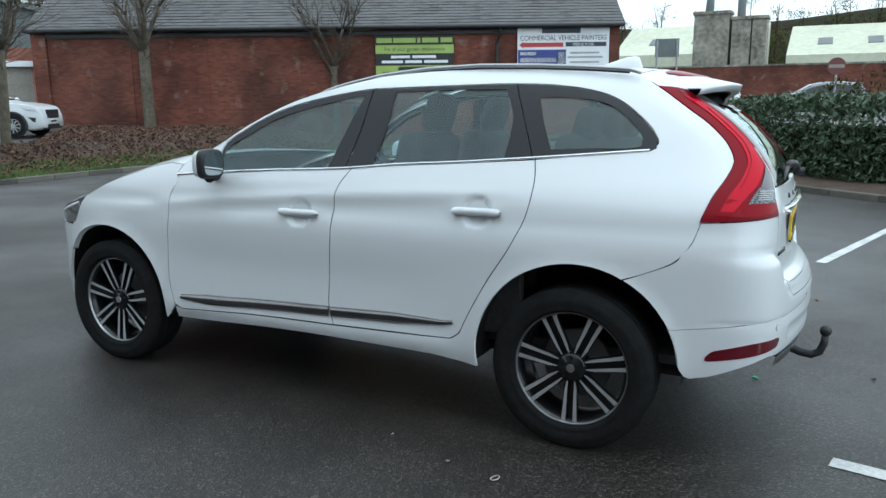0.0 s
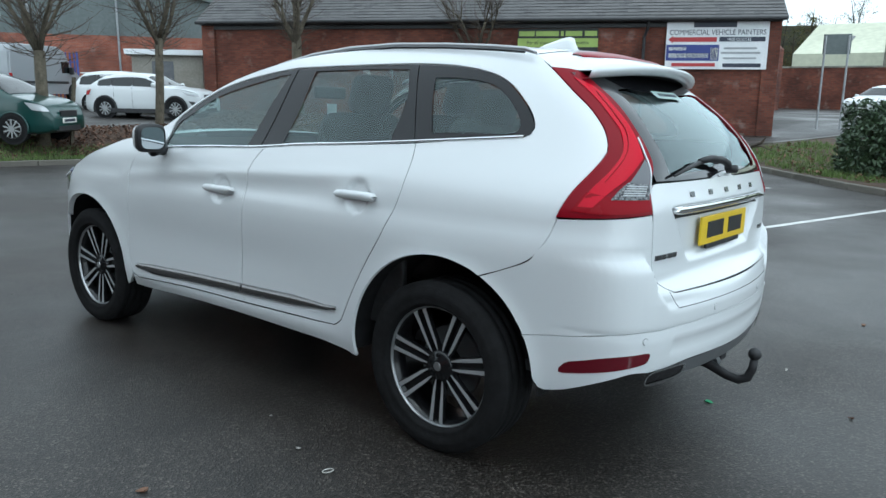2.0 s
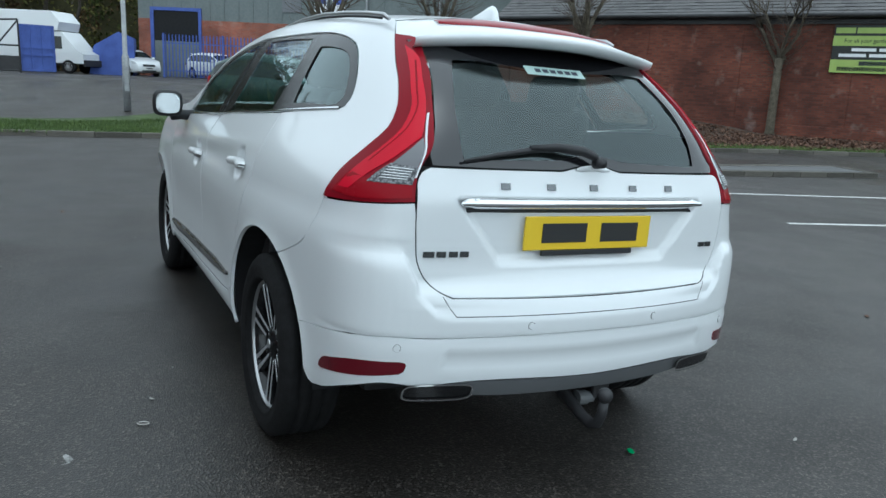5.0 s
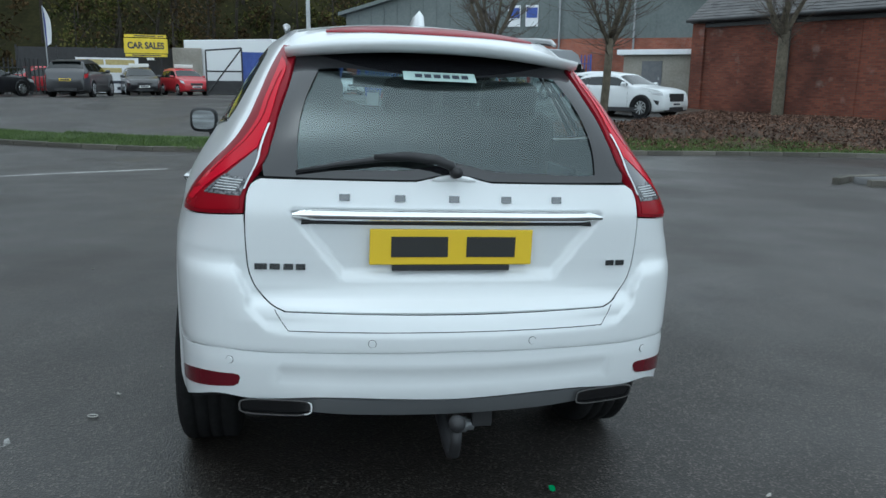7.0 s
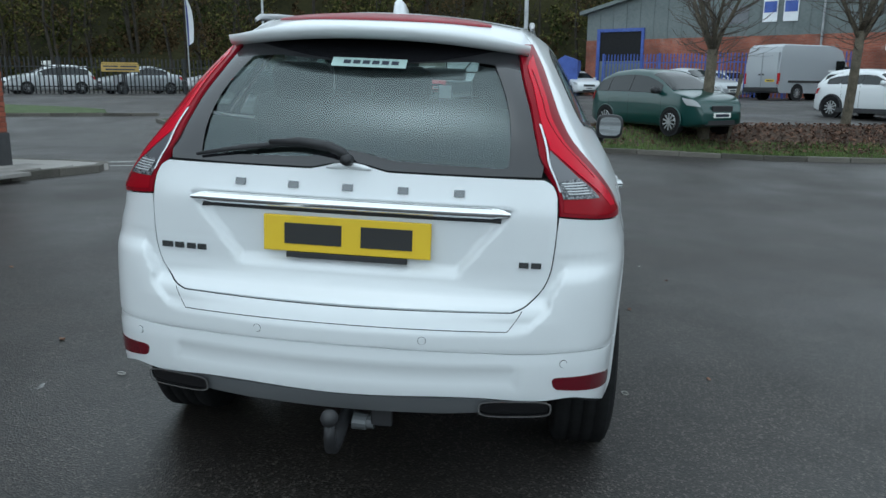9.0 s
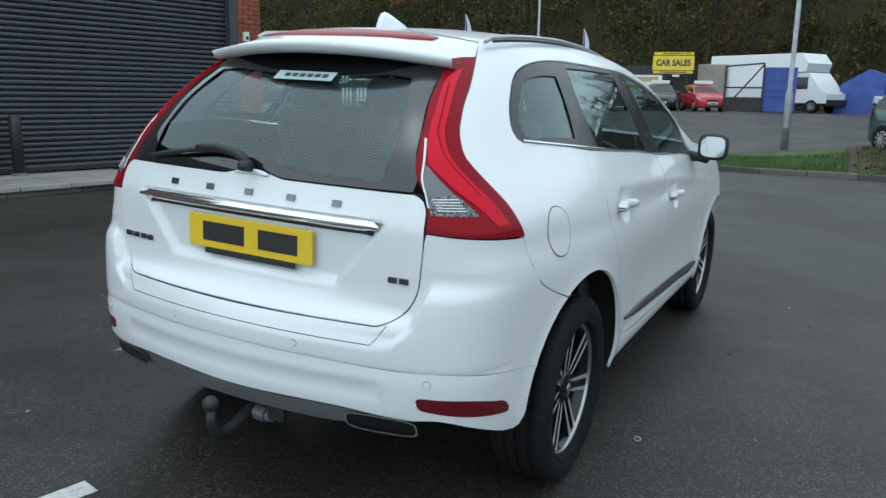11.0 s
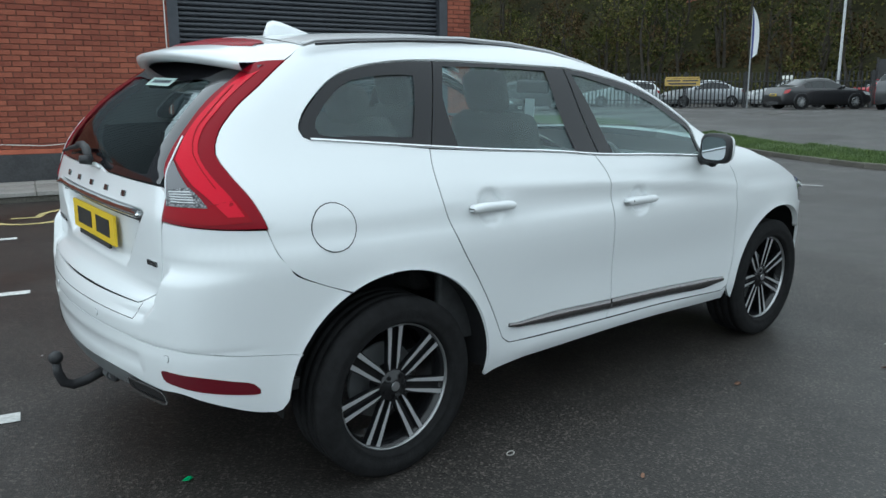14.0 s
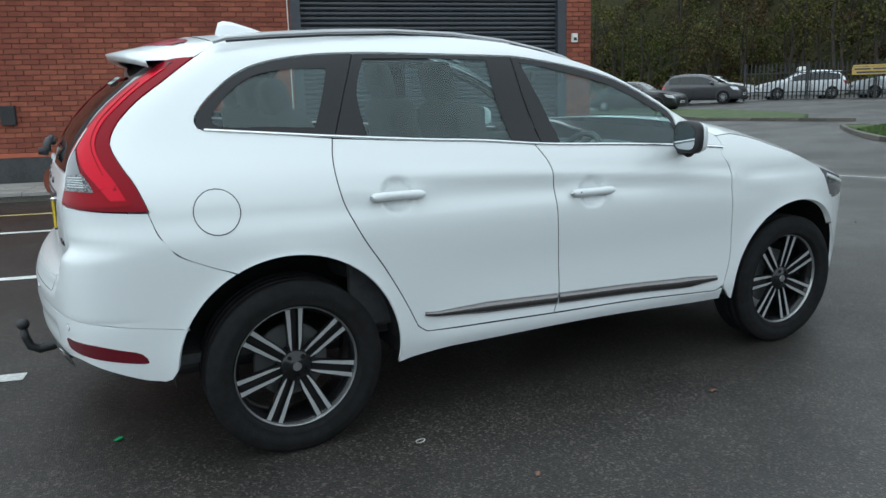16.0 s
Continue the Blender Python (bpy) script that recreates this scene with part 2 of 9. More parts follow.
OCHRE_BOARD = textured("ochre_board", (0.36, 0.24, 0.06), (0.52, 0.36, 0.10), 2.5, 0.6)
YELLOW_BOARD = textured("yellow_board", (0.62, 0.46, 0.02), (0.80, 0.62, 0.04), 2.5, 0.5)
CONCRETE = textured("stained_concrete", (0.045, 0.042, 0.034), (0.38, 0.36, 0.30), 0.55, 0.9, fine=3)
CREAM = textured("cream_sheeting", (0.42, 0.43, 0.33), (0.60, 0.61, 0.47), 0.15, 0.8, fine=2)
TYRE = textured("tyre_rubber", (0.008, 0.008, 0.008), (0.017, 0.017, 0.018), 14, 0.85, bump=0.2, bump_scale=120, spec=0.14)
ALLOY = plain("machined_alloy", (0.70, 0.71, 0.73), 0.34, 0.75)
RIM_LIP = plain("rim_edge_alloy", (0.36, 0.365, 0.37), 0.3, 0.85)
RIM_BLACK = plain("gloss_black", (0.008, 0.008, 0.009), 0.22, 0.0, 0.15, 0.35)
TRIM = plain("black_plastic", (0.018, 0.018, 0.02), 0.55)
# Near-black that gives gaps and hollows their shade.
DARK = plain("dark_cavity", (0.004, 0.004, 0.005), 0.9)
CAR_GLASS = plain("far_car_glass", (0.010, 0.013, 0.014), 0.06, 0.0, 0.0, 0.5)
LAMP_CLEAR = plain("lamp_clear", (0.55, 0.57, 0.58), 0.12, 0.3)
LAMP_RED = plain("lamp_red", (0.36, 0.012, 0.015), 0.15, 0.0, 0.6)
PLATE_Y = plain("plate_yellow", (0.72, 0.50, 0.02), 0.4)
PLATE_W = plain("plate_white", (0.70, 0.70, 0.66), 0.4)


def car_paint(name, colour, metal=0.0):
    return plain(name, colour, 0.3, metal, 0.6)


P_WHITE = car_paint("white_car_paint", (0.63, 0.65, 0.66))
P_GREEN = car_paint("dark_green_car_paint", (0.003, 0.040, 0.035))
P_BLACK = car_paint("black_car_paint", (0.012, 0.012, 0.014))
P_GREY = car_paint("grey_car_paint", (0.045, 0.046, 0.05), 0.2)
P_SILVER = car_paint("silver_car_paint", (0.42, 0.44, 0.46), 0.4)
P_PEWTER = car_paint("pewter_car_paint", (0.15, 0.165, 0.18), 0.3)
P_RED = car_paint("red_car_paint", (0.42, 0.02, 0.03))
P_VAN = car_paint("silver_van_paint", (0.33, 0.35, 0.37), 0.2)


# ---------------------------------------------------------------- mesh helpers
def part(name, bm, material, parent=None, label="", smooth=False, m=None):
    """Links a bmesh as one mesh object, under a parent where one is given."""
    me = bpy.data.meshes.new(name)
    bm.normal_update()
    bm.to_mesh(me)
    bm.free()
    for mat in (material if isinstance(material, (list, tuple)) else (material,)):
        me.materials.append(mat)
    if smooth:
        me.polygons.foreach_set("use_smooth", [True] * len(me.polygons))
    ob = new(name, me)
    if parent is not None:
        ob.parent = parent
    if m is not None:
        ob.matrix_local = m
    if label:
        ob["label"] = label
    return ob


def thing(name, label, category, m=None, group="", kind=""):
    ob = new(name)
    ob.empty_display_size = 0.1
    if m is not None:
        ob.matrix_world = m
    return tagged(ob, label, category, group, kind)


def box(bm, x0, x1, y0, y1, z0, z1, bevel=0.0, mat=0, m=None):
    v = [bm.verts.new((x, y, z)) for x in (x0, x1) for y in (y0, y1) for z in (z0, z1)]
    fs = [bm.faces.new([v[i] for i in f]) for f in ((0, 1, 3, 2), (4, 6, 7, 5), (0, 4, 5, 1), (2, 3, 7, 6), (0, 2, 6, 4), (1, 5, 7, 3))]
    for f in fs:
        f.material_index = mat
    if bevel:
        es = list({e for f in fs for e in f.edges})
        r = bmesh.ops.bevel(bm, geom=es, offset=bevel, segments=2, affect="EDGES", profile=0.5)
        v = list({x for f in r["faces"] for x in f.verts} | {x for x in v if x.is_valid})
    if m is not None:
        bmesh.ops.transform(bm, matrix=m, verts=[x for x in v if x.is_valid])
    return bm


def boxed(*a, **k):
    return box(bmesh.new(), *a, **k)


def tube(bm, points, radii, sides=8, cap=True, mat=0):
    """A round bar through points, with a radius at each."""
    pts = [Vector(p) for p in points]
    radii = radii if isinstance(radii, (list, tuple)) else [radii] * len(pts)
    rings, side = [], None
    for i, p in enumerate(pts):
        d = (pts[min(i + 1, len(pts) - 1)] - pts[max(i - 1, 0)]).normalized()
        if side is None:
            side = d.orthogonal().normalized()
        side = (side - d * side.dot(d)).normalized()
        up = d.cross(side)
        rings.append([bm.verts.new(p + (side * math.cos(a) + up * math.sin(a)) * radii[i]) for a in [2 * math.pi * k / sides for k in range(sides)]])
    for a, b in zip(rings, rings[1:]):
        for k in range(sides):
            f = bm.faces.new((a[k], a[(k + 1) % sides], b[(k + 1) % sides], b[k]))
            f.material_index = mat
    if cap:
        bm.faces.new(rings[0][::-1]).material_index = mat
        bm.faces.new(rings[-1]).material_index = mat
    return bm


def prism(bm, outline, z0, z1, mat=0):
    """A flat outline (x, y) raised from z0 to z1; z1 may be a function of x, y."""
    top = z1 if callable(z1) else (lambda x, y: z1)
    low = z0 if callable(z0) else (lambda x, y: z0)
    a = [bm.verts.new((x, y, low(x, y))) for x, y in outline]
    b = [bm.verts.new((x, y, top(x, y))) for x, y in outline]
    n = len(a)
    for i in range(n):
        bm.faces.new((a[i], a[(i + 1) % n], b[(i + 1) % n], b[i])).material_index = mat
    bm.faces.new(b).material_index = mat
    bm.faces.new(a[::-1]).material_index = mat
    return bm


def smooth_step(a, b, v):
    t = min(1.0, max(0.0, (v - a) / (b - a)))
    return t * t * (3 - 2 * t)


def ground_z(x, y):
    """Height of the ground: it falls to the car's right, and rises behind the verge."""
    ay = abs(y)
    near = 0.035 * ay if ay < 2.5 else 0.0875 + 0.011 * (min(ay, 14) - 2.5)
    near = math.copysign(near, y)
    near -= 0.06 * smooth_step(6, 13, x) * smooth_step(-2, -6, y)
    near += (-0.09 - near) * smooth_step(4, 12, x) * smooth_step(-6, 1, y)
    far = 0.36 + 0.38 * smooth_step(21, 33, x)
    far -= 0.42 * smooth_step(20, 15, x) * smooth_step(2, 6, x) * smooth_step(-14, -18, y) * smooth_step(-30, -26, y)
    t = max(smooth_step(14.2, 17.0 + 6.5 * smooth_step(-3, 2, y), x), smooth_step(-15, -22, y) if y < 0 else 0.0)
    t = max(t, smooth_step(12, 20, y))
    if y < -30 or y > 34 or x < -14:
        return near * (1 - t) + (0.36 + 0.38 * smooth_step(21, 33, x)) * t
    return near * (1 - t) + far * t


def writing(name, text, size, material, parent, m, label="", extrude=0.004, stretch=1.0, bold=0.0):
    """Raised letters as a mesh, centred on m's x, y plane."""
    cu = bpy.data.curves.new(name, "FONT")
    cu.body, cu.size, cu.align_x, cu.align_y, cu.extrude = text, size, "CENTER", "CENTER", extrude
    cu.offset = bold
    tmp = new(name + "_tmp", cu)
    me = bpy.data.meshes.new_from_object(tmp.evaluated_get(bpy.context.evaluated_depsgraph_get()))
    bpy.data.objects.remove(tmp)
    bpy.data.curves.remove(cu)
    me.materials.clear()
    me.materials.append(material)
    ob = new(name, me)
    ob.parent = parent
    ob.matrix_local = m @ Matrix.Diagonal((stretch, 1, 1, 1))
    if label:
        ob["label"] = label
    return ob


# ---------------------------------------------------------------- ground
def build_ground():
    def steps(marks):
        out = []
        for a, b, n in marks:
            out += [a + (b - a) * i / n for i in range(n)]
        return out + [marks[-1][1]]
    xs = steps([(-2500, -60, 8), (-60, -8, 12), (-8, 34, 110), (34, 60, 16), (60, 2500, 8)])
    ys = steps([(-2500, -60, 8), (-60, -24, 18), (-24, 20, 120), (20, 60, 20), (60, 2500, 8)])
    bm = bmesh.new()
    grid = [[bm.verts.new((x, y, ground_z(x, y))) for y in ys] for x in xs]
    for i in range(len(xs) - 1):
        for j in range(len(ys) - 1):
            bm.faces.new((grid[i][j], grid[i + 1][j], grid[i + 1][j + 1], grid[i][j + 1]))
    ob = part("ground", bm, ASPHALT, smooth=True)
    tagged(ob, "dark damp asphalt yard with pale chippings and wet patches", "ground", kind="structure")


build_ground()


def offset_line(pts, d):
    """A polyline moved d to its left."""
    out = []
    for i, p in enumerate(pts):
        a, b = pts[max(i - 1, 0)], pts[min(i + 1, len(pts) - 1)]
        v = Vector((b[0] - a[0], b[1] - a[1])).normalized()
        out.append((p[0] - v.y * d, p[1] + v.x * d))
    return out


def resample(pts, step):
    out, carry = [pts[0]], 0.0
    for a, b in zip(pts, pts[1:]):
        L = math.dist(a, b)
        d = step - carry
        while d <= L:
            out.append((a[0] + (b[0] - a[0]) * d / L, a[1] + (b[1] - a[1]) * d / L))
            d += step
        carry = (carry + L) % step
    return out


def kerb_line(name, pts, label, height=0.11, width=0.13, step=0.9, left=True):
    """A row of kerb stones, each a piece with open joints, along a polyline."""
    root = thing(name, label, "kerb", kind="structure")
    pts = resample(pts, step)
    rnd = random.Random(len(pts))
    for a, b in zip(pts, pts[1:]):
        L, ang = math.dist(a, b) - 0.012, math.atan2(b[1] - a[1], b[0] - a[0])
        za, zb = ground_z(*a), ground_z(*b)
        bm = boxed(-L / 2, L / 2, 0 if left else -width, width if left else 0, -0.15, height, bevel=0.014)
        cx, cy = (a[0] + b[0]) / 2, (a[1] + b[1]) / 2
        pitch = -math.atan2(zb - za, L)
        ob = part("kerb_stone", bm, KERB, root)
        ob.matrix_world = Matrix.Translation((cx, cy, (za + zb) / 2 + rnd.uniform(-0.006, 0.006))) @ Matrix.Rotation(ang, 4, "Z") @ Matrix.Rotation(pitch, 4, "Y")
    return root


def surface(name, outline, material, label, category, lift=0.1, step=0.5, skirt=0.25, bumpy=0.0, kind="structure", drape=None):
    """A raised sheet over the ground inside an outline, with a skirt down into it."""
    top = drape or (lambda x, y: ground_z(x, y) + lift)
    bm = bmesh.new()
    vs = [bm.verts.new((x, y, 0)) for x, y in outline]
    f = bm.faces.new(vs)
    if f.normal.z < 0 or (f.normal_update() or f.normal.z < 0):
        f.normal_flip()
    bmesh.ops.triangulate(bm, faces=[f])
    xs = [p[0] for p in outline]
    ys = [p[1] for p in outline]
    for axis, lo, hi in ((0, min(xs), max(xs)), (1, min(ys), max(ys))):
        c = math.ceil(lo / step) * step
        while c < hi:
            co, no = [0, 0, 0], [0, 0, 0]
            co[axis], no[axis] = c + 1e-4, 1
            bmesh.ops.bisect_plane(bm, geom=bm.verts[:] + bm.edges[:] + bm.faces[:], plane_co=co, plane_no=no)
            c += step
    for v in bm.verts:
        inner = 0.0 if v.is_boundary else bumpy
        v.co.z = top(v.co.x, v.co.y) + inner * noise.noise((v.co.x * 0.9, v.co.y * 0.9, 3.3))
    edges = [e for e in bm.edges if e.is_boundary]
    r = bmesh.ops.extrude_edge_only(bm, edges=edges)
    for v in r["geom"]:
        if isinstance(v, bmesh.types.BMVert):
            v.co.z -= skirt
    ob = part(name, bm, material, smooth=True)
    return tagged(ob, label, category, kind=kind)


# the verge behind the road: grass in front of the car park, fallen leaves under the trees
VERGE_KERB = [(20.0, 10.5), (19.95, 10.95), (19.6, 11.15), (19.2, 10.85), (18.2, 9.7), (17.45, 8.7), (16.5, 6.75), (15.9, 5.4), (15.1, 3.5), (14.4, 0.0), (14.2, -4.0), (14.3, -8.0), (14.15, -11.5), (13.6, -14.0), (12.3, -16.7), (10.4, -18.8), (8.0, -20.7), (6.2, -21.9)]
VERGE_BACK_GRASS = [(17.4, -1.6), (17.2, 2.0), (17.7, 5.0), (18.4, 6.8), (19.1, 8.2), (19.7, 9.7)]
kerb_line("verge_kerb", VERGE_KERB, "weathered concrete kerb stones along the leafy verge", left=True)
surface("grass_verge", [(19.87, 10.5), (19.82, 10.88), (19.62, 11.0), (19.32, 10.75), (18.32, 9.62), (17.58, 8.65), (16.63, 6.7), (16.03, 5.35), (15.23, 3.48), (14.53, 0.0), (14.40, -1.7)] + VERGE_BACK_GRASS, TURF, "rough green grass verge between road and car park", "grass verge", 0.09, bumpy=0.05)
surface("leaf_verge", [(14.38, -1.72), (14.34, -4.0), (14.44, -8.0), (14.29, -11.52), (13.74, -14.05), (12.42, -16.78), (10.5, -18.9), (8.1, -20.81), (6.4, -21.95), (7.2, -25.2), (26.0, -15.4), (23.0, -13.6), (20.4, -12.6), (17.7, -9.6), (17.0, -5.0), (17.4, -1.62)], SOIL, "bank of fallen brown leaves and thin grass under street trees", "leaf bank", 0.09, bumpy=0.07)


def scatter_blades(name, inside, count, label, seed, size=(0.05, 0.12), lift=0.09, mat=BLADE):
    rnd = random.Random(seed)
    vs, fs = [], []
    for _ in range(count):
        x, y = inside(rnd)
        z = ground_z(x, y) + lift
        a, h, w = rnd.uniform(0, 6.28), rnd.uniform(*size), rnd.uniform(0.006, 0.014)
        dx, dy, lean = math.cos(a), math.sin(a), rnd.uniform(0.0, 0.6) * h
        i = len(vs)
        vs += [(x - dx * w, y - dy * w, z - 0.02), (x + dx * w, y + dy * w, z - 0.02), (x - dy * lean, y + dx * lean, z + h)]
        fs.append((i, i + 1, i + 2))
    me = bpy.data.meshes.new(name)
    me.from_pydata(vs, [], fs)
    me.materials.append(mat)
    return tagged(new(name, me), label, "grass", kind="stuff")


def scatter_leaves(name, inside, count, label, seed, lift=0.09, mat=DEADLEAF, size=(0.03, 0.075)):
    rnd = random.Random(seed)
    vs, fs = [], []
    for _ in range(count):
        x, y = inside(rnd)
        z = ground_z(x, y) + lift + rnd.uniform(0.0, 0.07)
        m = Matrix.Translation((x, y, z)) @ Euler((rnd.uniform(-0.9, 0.9), rnd.uniform(-0.9, 0.9), rnd.uniform(0, 6.3))).to_matrix().to_4x4()
        s = rnd.uniform(*size)
        i = len(vs)
        vs += [tuple(m @ Vector(p)) for p in ((-s, 0, 0), (0, -0.55 * s, 0.2 * s), (s, 0, 0), (0, 0.55 * s, 0.2 * s))]
        fs += [(i, i + 1, i + 2), (i, i + 2, i + 3)]
    me = bpy.data.meshes.new(name)
    me.from_pydata(vs, [], fs)
    me.materials.append(mat)
    return tagged(new(name, me), label, "leaves", kind="stuff")


def in_grass(r):
    y = r.uniform(-1.7, 9.9)
    return (14.55 + 0.1 * max(0, y) + 0.135 * max(0, y - 2) ** 1.5 + r.random() * (2.0 if y < 6 else 1.5), y)


def verge_edge(y):
    """Where the verge begins behind its kerb."""
    for (xa, ya), (xb, yb) in zip(VERGE_KERB[9:], VERGE_KERB[10:]):
        if yb <= y:
            return xa + (xb - xa) * (y - ya) / (yb - ya) + 0.15
    return VERGE_KERB[-1][0]


def in_leaf(r):
    while True:
        x, y = r.uniform(8.0, 25), r.uniform(-24, -1.8)
        edge = verge_edge(y) + (0.35 if y > -11 else 0.75) * r.random()
        back = 17.0 if y > -9 else 17.2 + (-9 - y) * 1.1
        if y > -4.6 and r.random() < 0.75:
            continue
        if edge < x < min(back, 26) and (x - 6.5) * 10.1 + (y + 26.0) * -19.9 < -25:
            return x, y


def in_leaf_front(r):
    y = r.uniform(-20.5, -1.8)
    return verge_edge(y) + r.random() ** 1.5 * (2.4 if y > -4.6 else 1.0 if y > -11 else 1.25), y


scatter_blades("grass_tufts", in_grass, 26000, "short green grass blades of the verge", 1, size=(0.03, 0.085))
# the strip of grass beyond the access road
kerb_line("strip_kerb", [(19.9, 28.0), (20.1, 21.0), (20.5, 17.3), (20.85, 15.0), (21.04, 12.95), (21.3, 11.6)], "weathered concrete kerb along the far grass strip", left=True)
surface("grass_strip", [(20.03, 28.0), (20.23, 21.0), (20.63, 17.3), (20.98, 15.0), (21.12, 13.6), (22.5, 14.5), (23.3, 16.0), (24.5, 20.0), (24.6, 28.0)], TURF, "low green grass strip beside the access road", "grass strip", 0.09, bumpy=0.05)
scatter_blades("edge_grass", in_leaf_front, 26000, "thin grass along the edge of the leaf bank", 2, size=(0.04, 0.10))
scatter_leaves("fallen_leaves", in_leaf, 30000, "dense litter of curled brown fallen leaves", 3, size=(0.026, 0.062))


def line_mark(name, a, b, width=0.1, mat=PAINT_LINE, label="worn white painted parking bay line", lift=0.004):
    """A painted line on the ground."""
    d = Vector((b[0] - a[0], b[1] - a[1]))
    n = max(2, int(d.length / 0.4))
    s = Vector((-d.y, d.x)).normalized() * width / 2
    bm = bmesh.new()
    rows = []
    for i in range(n + 1):
        p = Vector(a) + d * i / n
        w = s * (1 + 0.12 * noise.noise((p.x * 5, p.y * 5, 0)))
        rows.append([bm.verts.new((q.x, q.y, ground_z(q.x, q.y) + lift)) for q in (p - w, p + w)])
    for r, q in zip(rows, rows[1:]):
        bm.faces.new((r[0], q[0], q[1], r[1]))
    ob = part(name, bm, mat)
    return tagged(ob, label, "road marking", "parking bay lines", "structure")


BAY = Vector((-0.28, -0.96))
for sx, sy in ((-0.95, -4.24), (1.2, -5.35), (3.5, -6.5), (5.86, -7.7)):
    line_mark("bay_line", (sx, sy), (sx + BAY.x * 4.8, sy + BAY.y * 4.8))
for sx, sy in ((-1.04, 0.53), (-0.55, 2.66), (-0.2, 4.86)):
    line_mark("bay_line", (sx, sy), (sx - 4.7, sy + 0.95))
line_mark("yellow_line", (-0.2, 6.2), (-2.5, 6.66), 0.09, YELLOW_LINE, "faded yellow painted line beside the pavement")


def bay_symbol(cx, cy, radius):
    """Worn painted bay symbol: an open ring with a bent stroke above it."""
    strokes = [[(cx + radius * math.cos(radians(a)), cy + radius * math.sin(radians(a))) for a in range(25, -196, -10)],
               [(cx - 0.17, cy + 0.13), (cx + 0.08, cy + 0.07), (cx + 0.20, cy + 0.33), (cx + 0.38, cy + 0.46), (cx + 0.55, cy + 0.59)]]
    bm = bmesh.new()
    for pts in strokes:
        edges = []
        for i, p in enumerate(pts):
            d = Vector(pts[min(i + 1, len(pts) - 1)]) - Vector(pts[max(i - 1, 0)])
            w = Vector((-d.y, d.x)).normalized() * (0.042 + 0.008 * noise.noise((p[0] * 9, p[1] * 9, 0)))
            edges.append([bm.verts.new((q.x, q.y, ground_z(q.x, q.y) + 0.005)) for q in (Vector(p) - w, Vector(p) + w)])
        for a, b in zip(edges, edges[1:]):
            bm.faces.new((a[0], b[0], b[1], a[1]))
    bmesh.ops.recalc_face_normals(bm, faces=bm.faces[:])
    tagged(part("bay_symbol", bm, YELLOW_LINE), "worn pale yellow painted bay symbol on asphalt", "road marking", kind="structure")


bay_symbol(0.15, 5.97, 0.36)
line_mark("road_line", (9.4, 6.9), (10.75, 4.4), 0.1, label="worn white painted give way line")
line_mark("road_line", (10.75, 4.4), (11.4, 2.6), 0.1, label="worn white painted give way line")
line_mark("road_line", (10.2, 7.4), (11.3, 6.2), 0.1, label="worn white painted give way line")

# ---------------------------------------------------------------- old brick workshop with slate roof
def wall_frame(a, b, z):
    """Pose with x along a wall from a to b, y into it, z up."""
    ang = math.atan2(b[1] - a[1], b[0] - a[0])
    return Matrix.Translation((*a, z)) @ Matrix.Rotation(ang, 4, "Z"), math.dist(a, b)


def sign_board(name, m, w, h, mat, label, thick=0.04):
    root = thing(name, label, "sign", m)
    part("board", boxed(-w / 2, w / 2, 0, thick, -h / 2, h / 2, bevel=0.006), mat, root)
    return root


def bar(parent, x0, x1, z0, z1, mat, name="lettering_bar", depth=0.006):
    return part(name, boxed(x0, x1, -depth, 0.001, z0, z1), mat, parent)


UP = Matrix.Rotation(radians(90), 4, "X")


